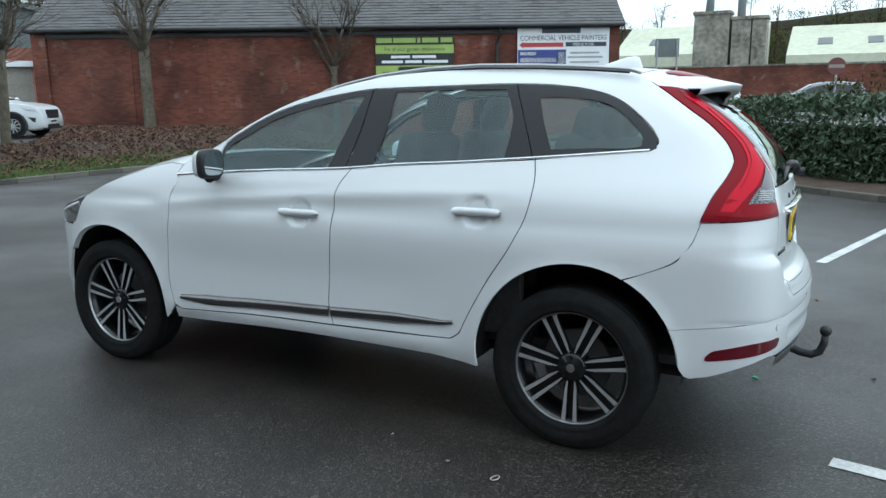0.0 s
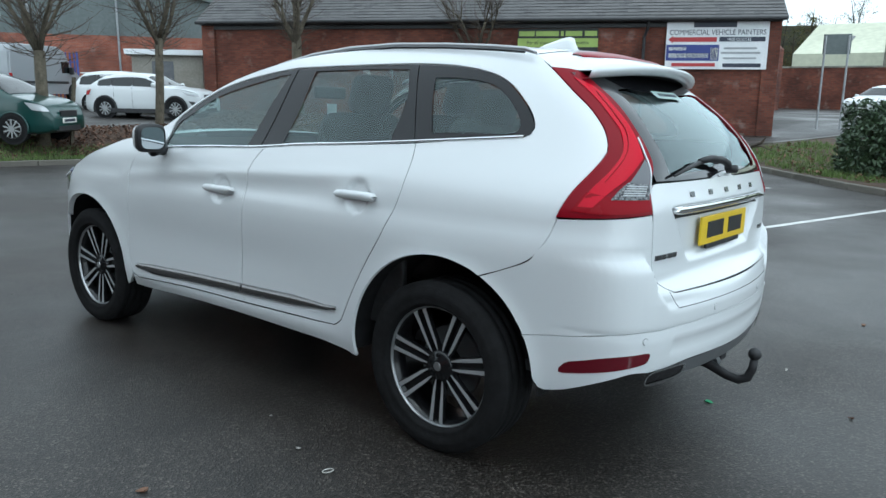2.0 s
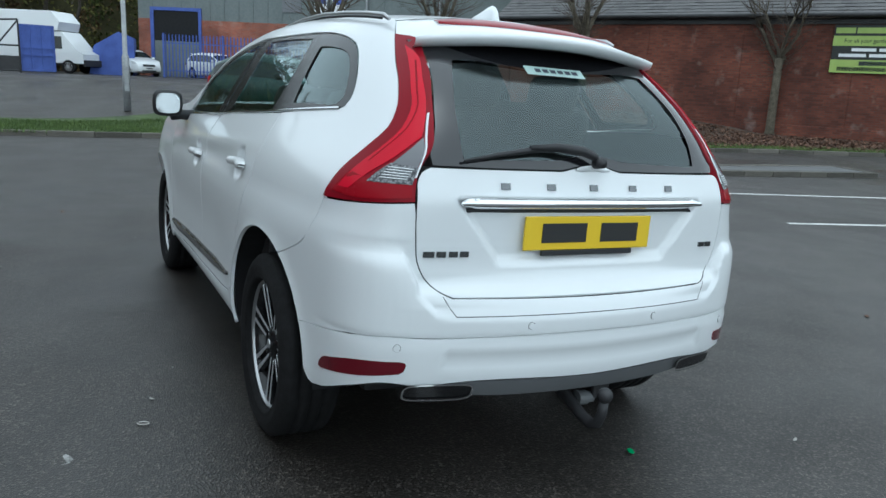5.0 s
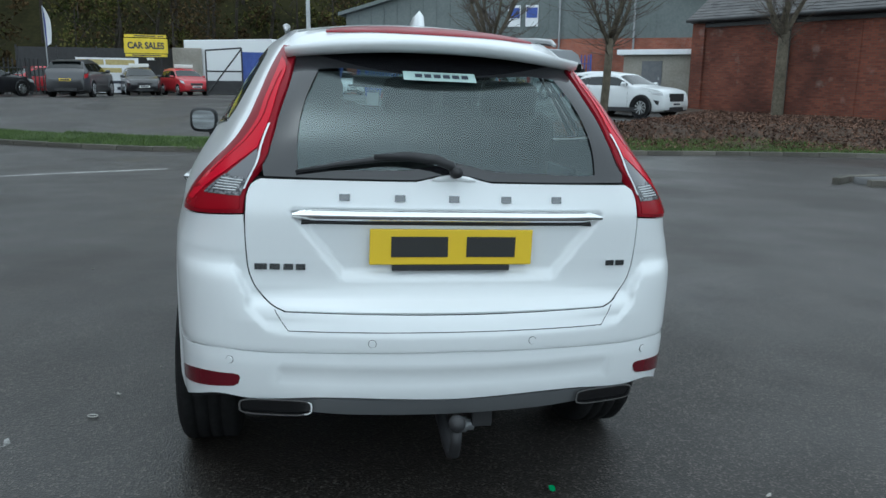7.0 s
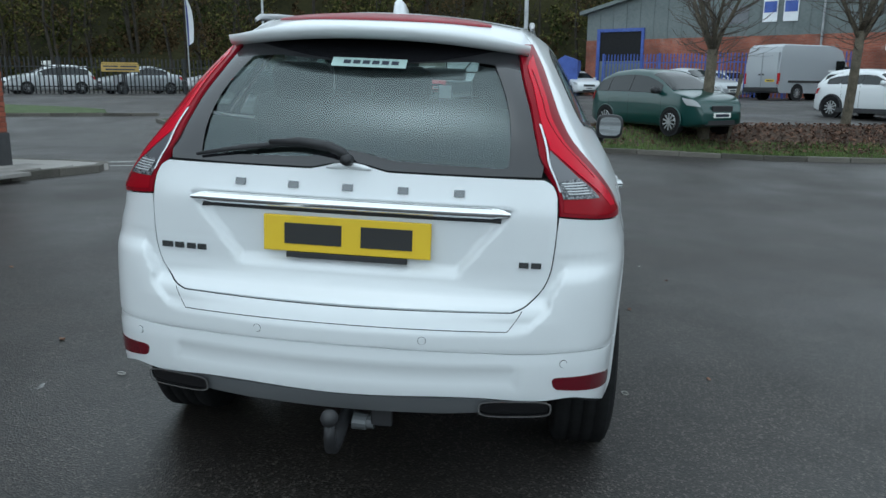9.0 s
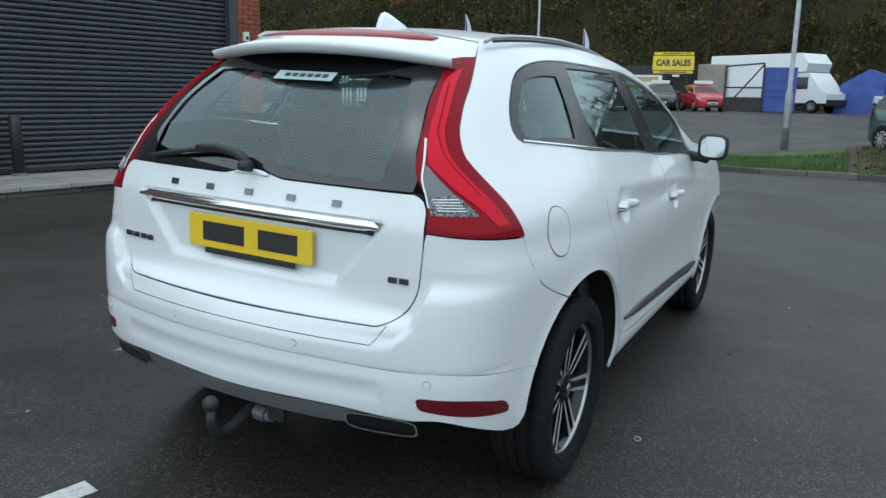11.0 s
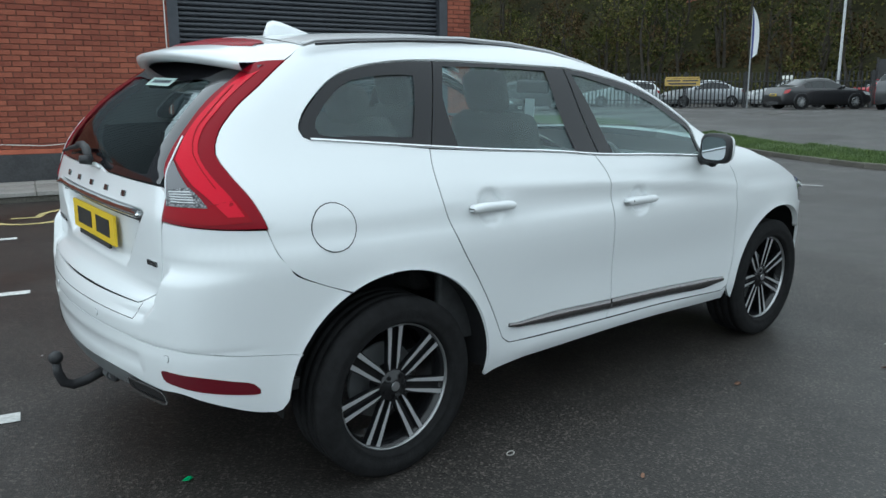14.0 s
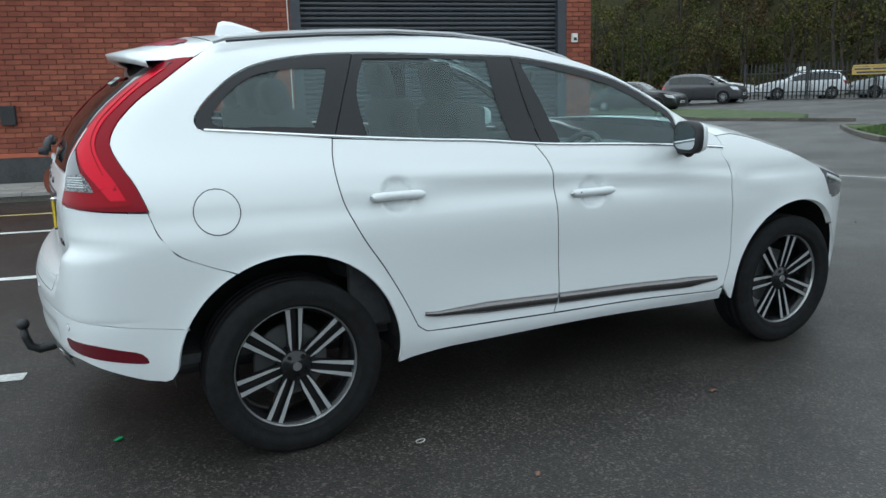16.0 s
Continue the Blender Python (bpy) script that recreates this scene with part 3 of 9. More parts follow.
def workshop():
    m, L = wall_frame((6.5, -26.0), (26.4, -15.9), 0.1)
    eave, depth = 3.92, 9.0
    root = thing("brick_workshop", "old red brick workshop with a slate roof and stained walls", "building", m)
    # x runs from the right-hand corner to the left-hand corner as seen from the yard; the yard is at +y
    part("wall", boxed(0.25, L - 0.25, -0.34, 0, -0.5, eave), BRICK_OLD, root)
    part("wall", boxed(0, 0.3, -depth, -0.2, -0.5, eave + 0.05), BRICK_OLD, root)
    part("wall", boxed(L - 0.3, L, -depth, -0.2, -0.5, eave + 0.05), BRICK_OLD, root)
    for px in (0.0, L - 0.55):
        part("pier", boxed(px, px + 0.55, -0.4, 0.12, -0.5, eave - 0.02, bevel=0.01), BRICK_OLD, root)
    for px in (4.9, 8.6, 12.2, 15.7, 18.6):
        part("pilaster", boxed(px, px + 0.4, -0.1, 0.035, -0.5, eave - 0.3), BRICK_OLD, root)
    part("plinth_course", boxed(0.55, L - 0.55, -0.1, 0.05, -0.5, 0.28, bevel=0.01), BRICK_OLD, root, "damp mossy brick plinth")
    for gx in (0.5, L - 0.8):
        bm = bmesh.new()
        ps = [(-depth, eave), (-depth / 2, eave + 2.7), (0.0, eave)]
        vs = [[bm.verts.new((gx + dx, y, z)) for y, z in ps] for dx in (0, 0.3)]
        bm.faces.new(vs[0]), bm.faces.new(vs[1][::-1])
        for i in range(3):
            bm.faces.new((vs[0][i], vs[0][(i + 1) % 3], vs[1][(i + 1) % 3], vs[1][i]))
        part("gable", bm, BRICK_OLD, root)
    # roof slope of overlapping slates
    rise, run = 3.1, 4.9
    slope = math.atan2(rise, run)
    length = math.hypot(rise, run)
    bm = boxed(-0.15, L + 0.15, -length, 0.02, -0.08, -0.02)
    bmesh.ops.transform(bm, matrix=Matrix.Translation((0, 0.32, eave + 0.05)) @ Matrix.Rotation(-slope, 4, "X"), verts=bm.verts)
    roof = part("roof", bm, SLATE, root, "weathered blue-grey slate roof slope")
    bm = boxed(-0.15, L + 0.15, 0, length, -0.08, -0.02)
    bmesh.ops.transform(bm, matrix=Matrix.Translation((0, -depth - 0.3, eave + 0.05)) @ Matrix.Rotation(slope, 4, "X"), verts=bm.verts)
    part("roof", bm, SLATE, root)
    vs, fs = [], []
    tilt = Matrix.Translation((0, 0.32, eave + 0.05)) @ Matrix.Rotation(-slope, 4, "X")
    rnd = random.Random(5)
    rows, sw = 24, 0.32
    for r in range(rows):
        y0 = -r * length / rows
        x = -0.15 - (sw / 2 if r % 2 else 0)
        while x < L + 0.15:
            j, t = rnd.uniform(-0.012, 0.012), rnd.uniform(0.0, 0.012)
            i = len(vs)
            xa, xb = max(-0.15, x + 0.004), min(L + 0.15, x + sw - 0.004)
            vs += [tuple(tilt @ Vector(p)) for p in ((xa, y0 + 0.04 + j, 0.012 + t), (xb, y0 + 0.04 + j, 0.012 + t), (xb, y0 - length / rows, -0.004), (xa, y0 - length / rows, -0.004), (xa, y0 + 0.04 + j, -0.01), (xb, y0 + 0.04 + j, -0.01))]
            fs += [(i, i + 1, i + 2, i + 3), (i + 4, i + 5, i + 1, i)]
            x += sw
    me = bpy.data.meshes.new("slate_covering")
    me.from_pydata(vs, [], fs)
    me.materials.append(SLATE)
    ob = new("slate_covering", me)
    ob.parent = roof
    ob["kind"] = "stuff"
    bm = bmesh.new()
    for k in range(int(L / 0.45) + 1):
        tube(bm, [(k * 0.45 - 0.1, -run + 0.32 + 0.25, eave + rise + 0.0), (min(L + 0.1, k * 0.45 + 0.33), -run + 0.32 + 0.25, eave + rise + 0.0)], 0.14, 8)
    part("ridge_tile", bm, SLATE, roof)
    # gutter, fascia, downpipes
    bm = bmesh.new()
    tube(bm, [(-0.1, 0.4, eave + 0.0), (L + 0.1, 0.4, eave + 0.0)], 0.075, 10)
    part("gutter", bm, BLACK_METAL, root, "black half-round gutter")
    part("fascia", boxed(0.0, L, 0.0, 0.28, eave - 0.09, eave + 0.02), TRIM, root)
    part("soffit_board", boxed(0.3, L - 0.4, 0.0, 0.09, eave - 0.26, eave - 0.1, bevel=0.008), BLACK_METAL, root, "dark painted board under the gutter")
    for px in (4.55, 18.1):
        bm = bmesh.new()
        tube(bm, [(px, 0.36, eave - 0.05), (px, 0.3, eave - 0.25), (px + 0.12, 0.12, eave - 0.62), (px + 0.12, 0.1, 0.0)], 0.055, 8)
        part("downpipe", bm, BLACK_METAL, root, "black cast downpipe with a swan neck")
    # large white board
    b = sign_board("white_sign_board", m @ Matrix.Translation((2.15, 0.10, 3.06)) @ Matrix.Diagonal((0.86, 1, 1, 1)), 4.05, 1.75, WHITE_BOARD, "large white painted trade sign board on the brick wall")
    flip = lambda x, z, s=-0.004: Matrix.Translation((x, 0.045 + 0.001, z)) @ Matrix.Rotation(radians(180), 4, "Z") @ UP

    def wbar(x0, x1, z0, z1, mat, name="lettering_bar"):
        return part(name, boxed(-x1, -x0, 0.041, 0.05, z0, z1), mat, b)
    wbar(-0.95, 0.75, 0.58, 0.78, INK)
    writing("lettering", "COMMERCIAL VEHICLE PAINTERS", 0.26, INK, b, flip(0, 0.4), stretch=0.98)
    wbar(-1.75, 0.0, 0.08, 0.24, RED_PRINT, "arrow")
    bm = bmesh.new()
    v = [bm.verts.new(p) for p in ((1.75, 0.048, 0.03), (1.95, 0.048, 0.16), (1.75, 0.048, 0.29))]
    bm.faces.new(v)
    part("arrow_head", bm, RED_PRINT, b)
    writing("lettering", "FREE QUOTES", 0.15, WHITE_BOARD, b, flip(-0.88, 0.16) @ Matrix.Translation((0, 0, 0.006)))
    wbar(0.1, 1.9, 0.09, 0.25, INK)
    wbar(-2.0, 0.12, -0.58, -0.02, NAVY, "blue_panel")
    wbar(-1.9, -1.2, -0.22, -0.1, WHITE_BOARD)
    wbar(-1.9, -0.3, -0.48, -0.32, WHITE_BOARD)
    wbar(-0.22, 0.08, -0.55, -0.12, WHITE_BOARD, "window_emblem")
    wbar(0.3, 1.6, -0.18, -0.11, GALV)
    wbar(0.2, 1.75, -0.34, -0.27, GALV)
    wbar(0.3, 1.6, -0.52, -0.46, GALV)
    wbar(-1.75, 0.0, -0.78, -0.66, RED_PRINT, "arrow")
    wbar(0.3, 1.8, -0.8, -0.67, INK)
    # dark green and lime board
    g = sign_board("lime_sign_board", m @ Matrix.Translation((7.8, 0.06, 2.86)) @ Matrix.Diagonal((0.9, 1, 1, 1)), 3.3, 1.55, BLACK_BOARD, "black and lime green trade sign board on the brick wall")

    def gbar(x0, x1, z0, z1, mat, name="lettering_bar"):
        return part(name, boxed(-x1, -x0, 0.041, 0.05, z0, z1), mat, g)
    for a0, a1 in ((-1.6, -0.95), (-0.9, 0.05), (0.12, 0.25), (0.32, 1.0), (1.1, 1.6)):
        gbar(a0, a1, 0.5, 0.68, LIME)
    gbar(-1.65, 1.65, 0.1, 0.42, LIME, "lime_band")
    writing("lettering", "For all your garden requirements", 0.19, BLACK_BOARD, g, Matrix.Translation((0, 0.052, 0.26)) @ Matrix.Rotation(radians(180), 4, "Z") @ UP)
    for a0, a1, z in ((-1.0, -0.2, -0.02), (-0.1, 0.9, -0.02), (-1.4, -0.5, -0.2), (-0.4, 0.3, -0.2), (0.4, 1.4, -0.2)):
        gbar(a0, a1, z - 0.05, z + 0.05, WHITE_BOARD)
    gbar(-1.65, 1.65, -0.76, -0.34, LIME, "lime_band")
    gbar(-0.7, 0.8, -0.52, -0.38, INK)
    gbar(-1.4, 1.3, -0.7, -0.57, INK)


workshop()


# ---------------------------------------------------------------- rendered hut
def hut():
    m, L = wall_frame((28.6, -13.9), (27.0, -16.2), 0.2)
    m = m @ Matrix.Rotation(0, 4, "Z")
    root = thing("rendered_hut", "small flat-roofed hut with pale stained render", "building", m)
    part("wall", boxed(0, L, 0, 4, -0.4, 2.55), RENDER_WALL, root)
    part("roof", boxed(-0.25, L + 0.2, -0.3, 4.2, 2.55, 2.77, bevel=0.02), WHITE_BOARD, root, "pale concrete roof edge")
    d = part("door", boxed(L * 0.28, L * 0.28 + 0.85, -0.03, 0.05, 0.55, 2.3, bevel=0.01), CLAD_DARK, root, "boarded dark metal door")
    part("handle", boxed(L * 0.28 + 0.7, L * 0.28 + 0.76, -0.07, -0.03, 1.5, 1.62), GALV, d)


hut()


# ---------------------------------------------------------------- grey shed behind
def grey_shed():
    m, L = wall_frame((49.5, -3.6), (37.0, -25.0), 0.7)
    root = thing("grey_shed", "wide industrial shed with brick base and grey cladding", "building", m)
    eave, apex, back = 5.2, 8.2, 26.0
    part("brick_base", boxed(0, L, 0, 0.3, -0.5, 3.5), BRICK_FAR, root)
    bm = bmesh.new()
    front = [(0, 3.5), (L, 3.5), (L, eave), (L / 2, apex), (0, eave)]
    vs = [[bm.verts.new((x, y, z)) for x, z in front] for y in (0.04, 0.3)]
    bm.faces.new(vs[0]), bm.faces.new(vs[1][::-1])
    for i in range(5):
        bm.faces.new((vs[0][i], vs[0][(i + 1) % 5], vs[1][(i + 1) % 5], vs[1][i]))
    clad = part("cladding", bm, CLAD_GREY, root)
    for k in range(1, int(L / 0.9)):
        x = k * 0.9
        top = eave + (apex - eave) * (1 - abs(x - L / 2) / (L / 2)) - 0.2
        part("sheet_rib", boxed(x - 0.03, x + 0.03, 0.0, 0.05, 3.52, top), CLAD_GREY, clad)
    for y0 in (0, L - 0.3):
        part("side_wall", boxed(y0, y0 + 0.3, 0.3, back, -0.5, eave), CLAD_GREY, root)
    for s in (-1, 1):
        bm = bmesh.new()
        x0 = L / 2
        x1 = -0.4 if s < 0 else L + 0.4
        z1 = eave - 0.1
        v = [bm.verts.new(p) for p in ((x0, -0.35, apex), (x1, -0.35, z1), (x1, back, z1), (x0, back, apex), (x0, -0.35, apex + 0.22), (x1, -0.35, z1 + 0.22), (x1, back, z1 + 0.22), (x0, back, apex + 0.22))]
        for f in ((0, 1, 2, 3), (4, 7, 6, 5), (0, 4, 5, 1), (1, 5, 6, 2), (2, 6, 7, 3), (3, 7, 4, 0)):
            bm.faces.new([v[i] for i in f])
        part("roof", bm, CLAD_GREY, root, "pale sheet roof with white verge trim")
    # Flat dark slab stands for the unlit inside of the doorway.
    door = part("doorway", boxed(1.0, 3.8, -0.02, 0.05, 0, 4.0), DARK, root, "vehicle doorway with a flat dark sheet for its unlit inside")
    for a, b, c, d in ((0.78, 1.0, 0, 4.0), (3.8, 3.98, 0, 4.0), (0.78, 3.98, 4.0, 4.2)):
        part("door_frame", boxed(a, b, -0.08, 0.06, c, d, bevel=0.01), BLUE_PAINT, door)
    part("half_shutter", boxed(1.02, 3.78, -0.035, -0.02, 0, 2.2), CLAD_GREY, door)
    for px in (14.2, 18.6):
        bm = bmesh.new()
        tube(bm, [(px, -0.08, 0), (px, -0.08, 6.2)], 0.06, 8)
        part("downpipe", bm, GALV, root)
    part("window", boxed(9.0, 10.2, -0.02, 0.06, 4.2, 5.2), CLAD_DARK, root)
    for px in (11.0, 12.1):
        p = part("poster", boxed(px, px + 0.78, -0.05, -0.01, 4.25, 5.5), WHITE_BOARD, root, "white and blue poster board")
        part("poster_print", boxed(px + 0.05, px + 0.73, -0.06, -0.045, 4.75, 5.35), BLUE_PAINT, p)


grey_shed()


# ---------------------------------------------------------------- trade unit with roller shutter
UNIT = Matrix.Translation((2.8, 8.35, 0.28)) @ Matrix.Rotation(math.atan2(-0.199, 0.98), 4, "Z")
CORNER, SHUT_R, WALL_L = 5.02, 4.45, -14.0


def trade_unit():
    root = thing("trade_unit", "modern red brick trade unit with dark roller shutter and black plinth", "building", UNIT)
    h = 3.02
    back = part("wall", boxed(WALL_L, -0.1, 0.012, 0.3, -0.4, h), MORTAR, root, "red facing brick wall")
    pier = part("wall", boxed(SHUT_R + 0.1, CORNER, 0.012, 12, -0.4, 5.0), MORTAR, root)
    part("plinth", boxed(WALL_L, -0.12, -0.012, 0.06, -0.4, 0.36, bevel=0.006), PLINTH, root, "black painted brick plinth")
    part("plinth", boxed(SHUT_R + 0.08, CORNER + 0.015, -0.012, 3.0, -0.4, 0.36, bevel=0.006), PLINTH, root)
    part("string_course", boxed(WALL_L, -0.1, -0.016, 0.06, 0.36, 0.425, bevel=0.008), BRICK, root)
    part("lintel", boxed(-0.1, SHUT_R + 0.1, 0.0, 0.3, 3.6, 5.0), MORTAR, root)
    clad = part("cladding", boxed(WALL_L, -0.1, 0.02, 0.3, h, 6.0), CLAD_DARK, root, "grey ribbed metal cladding above the brick")
    for k in range(int((-0.1 - WALL_L) / 0.19)):
        x = -0.19 - k * 0.19
        part("rib", boxed(x - 0.045, x + 0.045, -0.03, 0.03, h, 5.9, bevel=0.008), CLAD_DARK, clad)
    part("roof", boxed(WALL_L, CORNER + 0.2, -0.1, 12, 6.0, 6.2), CLAD_DARK, root)
    part("side_wall", boxed(WALL_L - 0.3, WALL_L, 0, 12, -0.4, 6.0), MORTAR, root)
    part("back_wall", boxed(WALL_L, CORNER, 11.8, 12.0, -0.4, 6.0), MORTAR, root)
    sh = part("shutter", boxed(0, SHUT_R, 0.16, 0.2, 0, 3.7), SHUTTER, root, "closed dark blue-grey roller shutter")
    me = None
    for k in range(48):
        z = 0.02 + k * 0.0765
        if me is None:
            bm = bmesh.new()
            prof = [(0.16, 0.0), (0.118, 0.012), (0.105, 0.035), (0.112, 0.06), (0.16, 0.0745)]
            vs = [[bm.verts.new((x, y, zz)) for y, zz in prof] for x in (0.0, SHUT_R)]
            for i in range(4):
                bm.faces.new((vs[0][i], vs[1][i], vs[1][i + 1], vs[0][i + 1]))
            ob = part("slat", bm, SHUTTER, sh)
            me = ob.data
        else:
            ob = new("slat", me)
            ob.parent = sh
        ob.location.z = z
    part("bottom_rail", boxed(0.0, SHUT_R, 0.1, 0.17, -0.02, 0.05, bevel=0.005), BLACK_METAL, sh)
    for a, b in ((-0.11, 0.05), (SHUT_R - 0.05, SHUT_R + 0.11)):
        part("guide_rail", boxed(a, b, 0.0, 0.16, -0.02, 3.75, bevel=0.006), SHUTTER, root, "dark steel shutter guide rail")
    box_ = part("switch_box", boxed(SHUT_R + 0.2, SHUT_R + 0.3, -0.05, 0.012, 1.95, 2.1, bevel=0.008), PLATE_W, root, "small white key switch box")
    part("key_switch", boxed(SHUT_R + 0.225, SHUT_R + 0.275, -0.06, -0.045, 1.98, 2.03), TRIM, box_)
    bm = bmesh.new()
    tube(bm, [(-0.15, -0.02, 0.36), (-0.15, -0.02, 3.3)], 0.008, 6)
    part("conduit", bm, PLATE_W, root, "white cable conduit beside the shutter")
    mt = part("meter_box", boxed(-4.34, -4.14, -0.09, 0.012, 0.84, 1.12, bevel=0.01), TRIM, root, "black wall letter box")
    part("flap", boxed(-4.31, -4.17, -0.1, -0.085, 1.0, 1.06), BLACK_METAL, mt)
    bm = bmesh.new()
    tube(bm, [(-1.4, -0.02, 0.5), (-1.1, -0.025, 0.53), (-0.85, -0.02, 0.535), (-0.6, -0.02, 0.58)], 0.006, 6)
    tube(bm, [(-2.9, -0.02, 0.46), (-2.4, -0.02, 0.5), (-1.9, -0.02, 0.47), (-1.4, -0.02, 0.5)], 0.005, 6)
    part("cable", bm, PLATE_W, root, "loose white cable on the wall")
    return root, back, pier


UNIT_ROOT, UNIT_WALL, UNIT_PIER = trade_unit()


def bollard(u, v):
    p = UNIT @ Vector((u, v, 0))
    root = thing("steel_bollard", "black painted steel bollard on the pavement", "bollard", Matrix.Translation((p.x, p.y, p.z)))
    bm = bmesh.new()
    tube(bm, [(0, 0, -0.05), (0, 0, 0.74), (0, 0, 0.775), (0, 0, 0.79)], [0.075, 0.075, 0.06, 0.02], 20)
    part("post", bm, BLACK_METAL, root, smooth=True)
    bm = bmesh.new()
    tube(bm, [(0, 0, -0.01), (0, 0, 0.02)], [0.1, 0.095], 20)
    part("collar", bm, KERB, root)


bollard(0.88, -0.18)

# pavement in front of the unit: bed, slabs and kerb
PAVE_EDGE = [(-12.5, 9.95), (-6.5, 8.75), (-1.3, 7.72), (2.2, 7.02), (5.5, 6.5), (8.0, 6.2), (8.75, 6.25), (9.15, 6.7), (9.3, 7.4), (9.35, 8.4), (9.6, 10.5)]
surface("pavement", offset_line(PAVE_EDGE, 0.12) + [(7.72, 7.36 + 3.2), (7.7, 7.38), (2.8, 8.38), (-10.9, 11.2)], PAVING, "pale worn paving in front of the trade unit", "pavement", 0.1, step=0.8)
kerb_line("pavement_kerb", PAVE_EDGE, "pale concrete kerb stones of the pavement", height=0.115, step=0.915)


def paving_slabs():
    """Flagstones on the pavement, laid from the wall to the kerb."""
    root = thing("paving_slabs", "grey concrete paving slabs with dark joints", "paving", UNIT, kind="structure")
    rnd = random.Random(8)
    me = None
    for i in range(24):
        for j in range(3):
            u = -9.0 + i * 0.605
            v = -0.32 - j * 0.455
            p = UNIT @ Vector((u, v, 0))
            if p.x > 8.2 or p.y < 6.36 + max(0, 5.5 - p.x) * 0.175:
                continue
            if me is None:
                ob = part("slab", boxed(-0.297, 0.297, -0.222, 0.222, -0.03, 0.022, bevel=0.006), PAVING, root)
                me = ob.data
            else:
                ob = new("slab", me)
                ob.parent = root
            ob.matrix_local = Matrix.Translation((u, v, ground_z(p.x, p.y) + 0.1 - 0.28 + rnd.uniform(-0.003, 0.004))) @ Euler((rnd.uniform(-0.008, 0.008), rnd.uniform(-0.006, 0.006), 0)).to_matrix().to_4x4()


paving_slabs()

# ---------------------------------------------------------------- hedge island and splitter island
HEDGE_KERB = [(-12.5, -1.2), (-7.0, -5.2), (-1.8, -9.45), (1.2, -12.0), (4.0, -15.0), (6.3, -17.4), (6.0, -19.0), (3.0, -20.5)]
kerb_line("hedge_kerb", HEDGE_KERB[::-1], "dark weathered kerb stones of the hedge bed", left=True)
surface("hedge_bed", offset_line(HEDGE_KERB, -0.12) + [(-4.0, -16.0), (-14.0, -8.0)], SOIL, "dark soil bed with brown leaves behind the kerb", "planting bed", 0.09, bumpy=0.05)
SPLIT = [(8.45, -8.75), (8.0, -9.1), (7.75, -11.0), (7.35, -14.0), (8.9, -14.6), (9.0, -11.0), (8.8, -9.0), (8.45, -8.75)]
kerb_line("island_kerb", SPLIT[::-1], "worn kerb stones of the traffic island", left=False, step=0.7)
surface("traffic_island", [(8.3, -9.2), (8.0, -11.0), (7.6, -13.9), (8.7, -14.3), (8.8, -11.0), (8.6, -9.3)][::-1], LOT, "low asphalt traffic island", "traffic island", 0.1)


def in_bed(r):
    a = r.random()
    p = Vector((1.0, -12.1)).lerp(Vector((6.0, -17.4)), a)
    n = Vector((-0.74, -0.67))
    q = p + n * (0.2 + 3.0 * r.random())
    return q.x, q.y


scatter_blades("bed_grass", in_bed, 9000, "rough green grass on the hedge bed", 11)
scatter_leaves("bed_leaves", in_bed, 500, "brown leaves on the grass bed", 12)


def fallen_branch():
    root = thing("fallen_branch", "dark broken branch lying on the grass", "branch", Matrix.Translation((4.7, -17.0, ground_z(4.7, -17.0) + 0.12)) @ Matrix.Rotation(radians(150), 4, "Z"))
    bm = bmesh.new()
    tube(bm, [(-0.9, 0, 0.02), (-0.2, 0.04, 0.1), (0.4, 0, 0.16), (0.85, -0.05, 0.3), (0.95, -0.02, 0.45)], [0.07, 0.06, 0.05, 0.035, 0.015], 7)
    part("stem", bm, TWIG, root)
    bm = bmesh.new()
    tube(bm, [(0.3, 0, 0.15), (0.6, 0.2, 0.2), (0.8, 0.35, 0.1)], [0.03, 0.02, 0.01], 6)
    part("side_branch", bm, TWIG, root)


fallen_branch()


def leaf_cloud(count, place, size, rnd, flat=0.6):
    vs, fs = [], []
    for _ in range(count):
        p = place(rnd)
        m = Matrix.Translation(p) @ Euler((rnd.uniform(-3.1, 3.1), rnd.uniform(-1.2, 1.2), rnd.uniform(0, 6.3))).to_matrix().to_4x4()
        s = rnd.uniform(*size)
        i = len(vs)
        vs += [tuple(m @ Vector(q)) for q in ((-s, 0, 0), (-0.1 * s, -0.38 * s, 0.12 * s), (s, 0, 0), (-0.1 * s, 0.38 * s, 0.12 * s))]
        fs += [(i, i + 1, i + 2), (i, i + 2, i + 3)]
    return vs, fs


def mesh_part(name, vs, fs, mat, parent=None, label=""):
    me = bpy.data.meshes.new(name)
    me.from_pydata(vs, [], fs)
    me.materials.append(mat)
    ob = new(name, me)
    if parent is not None:
        ob.parent = parent
    if label:
        ob["label"] = label
    return ob


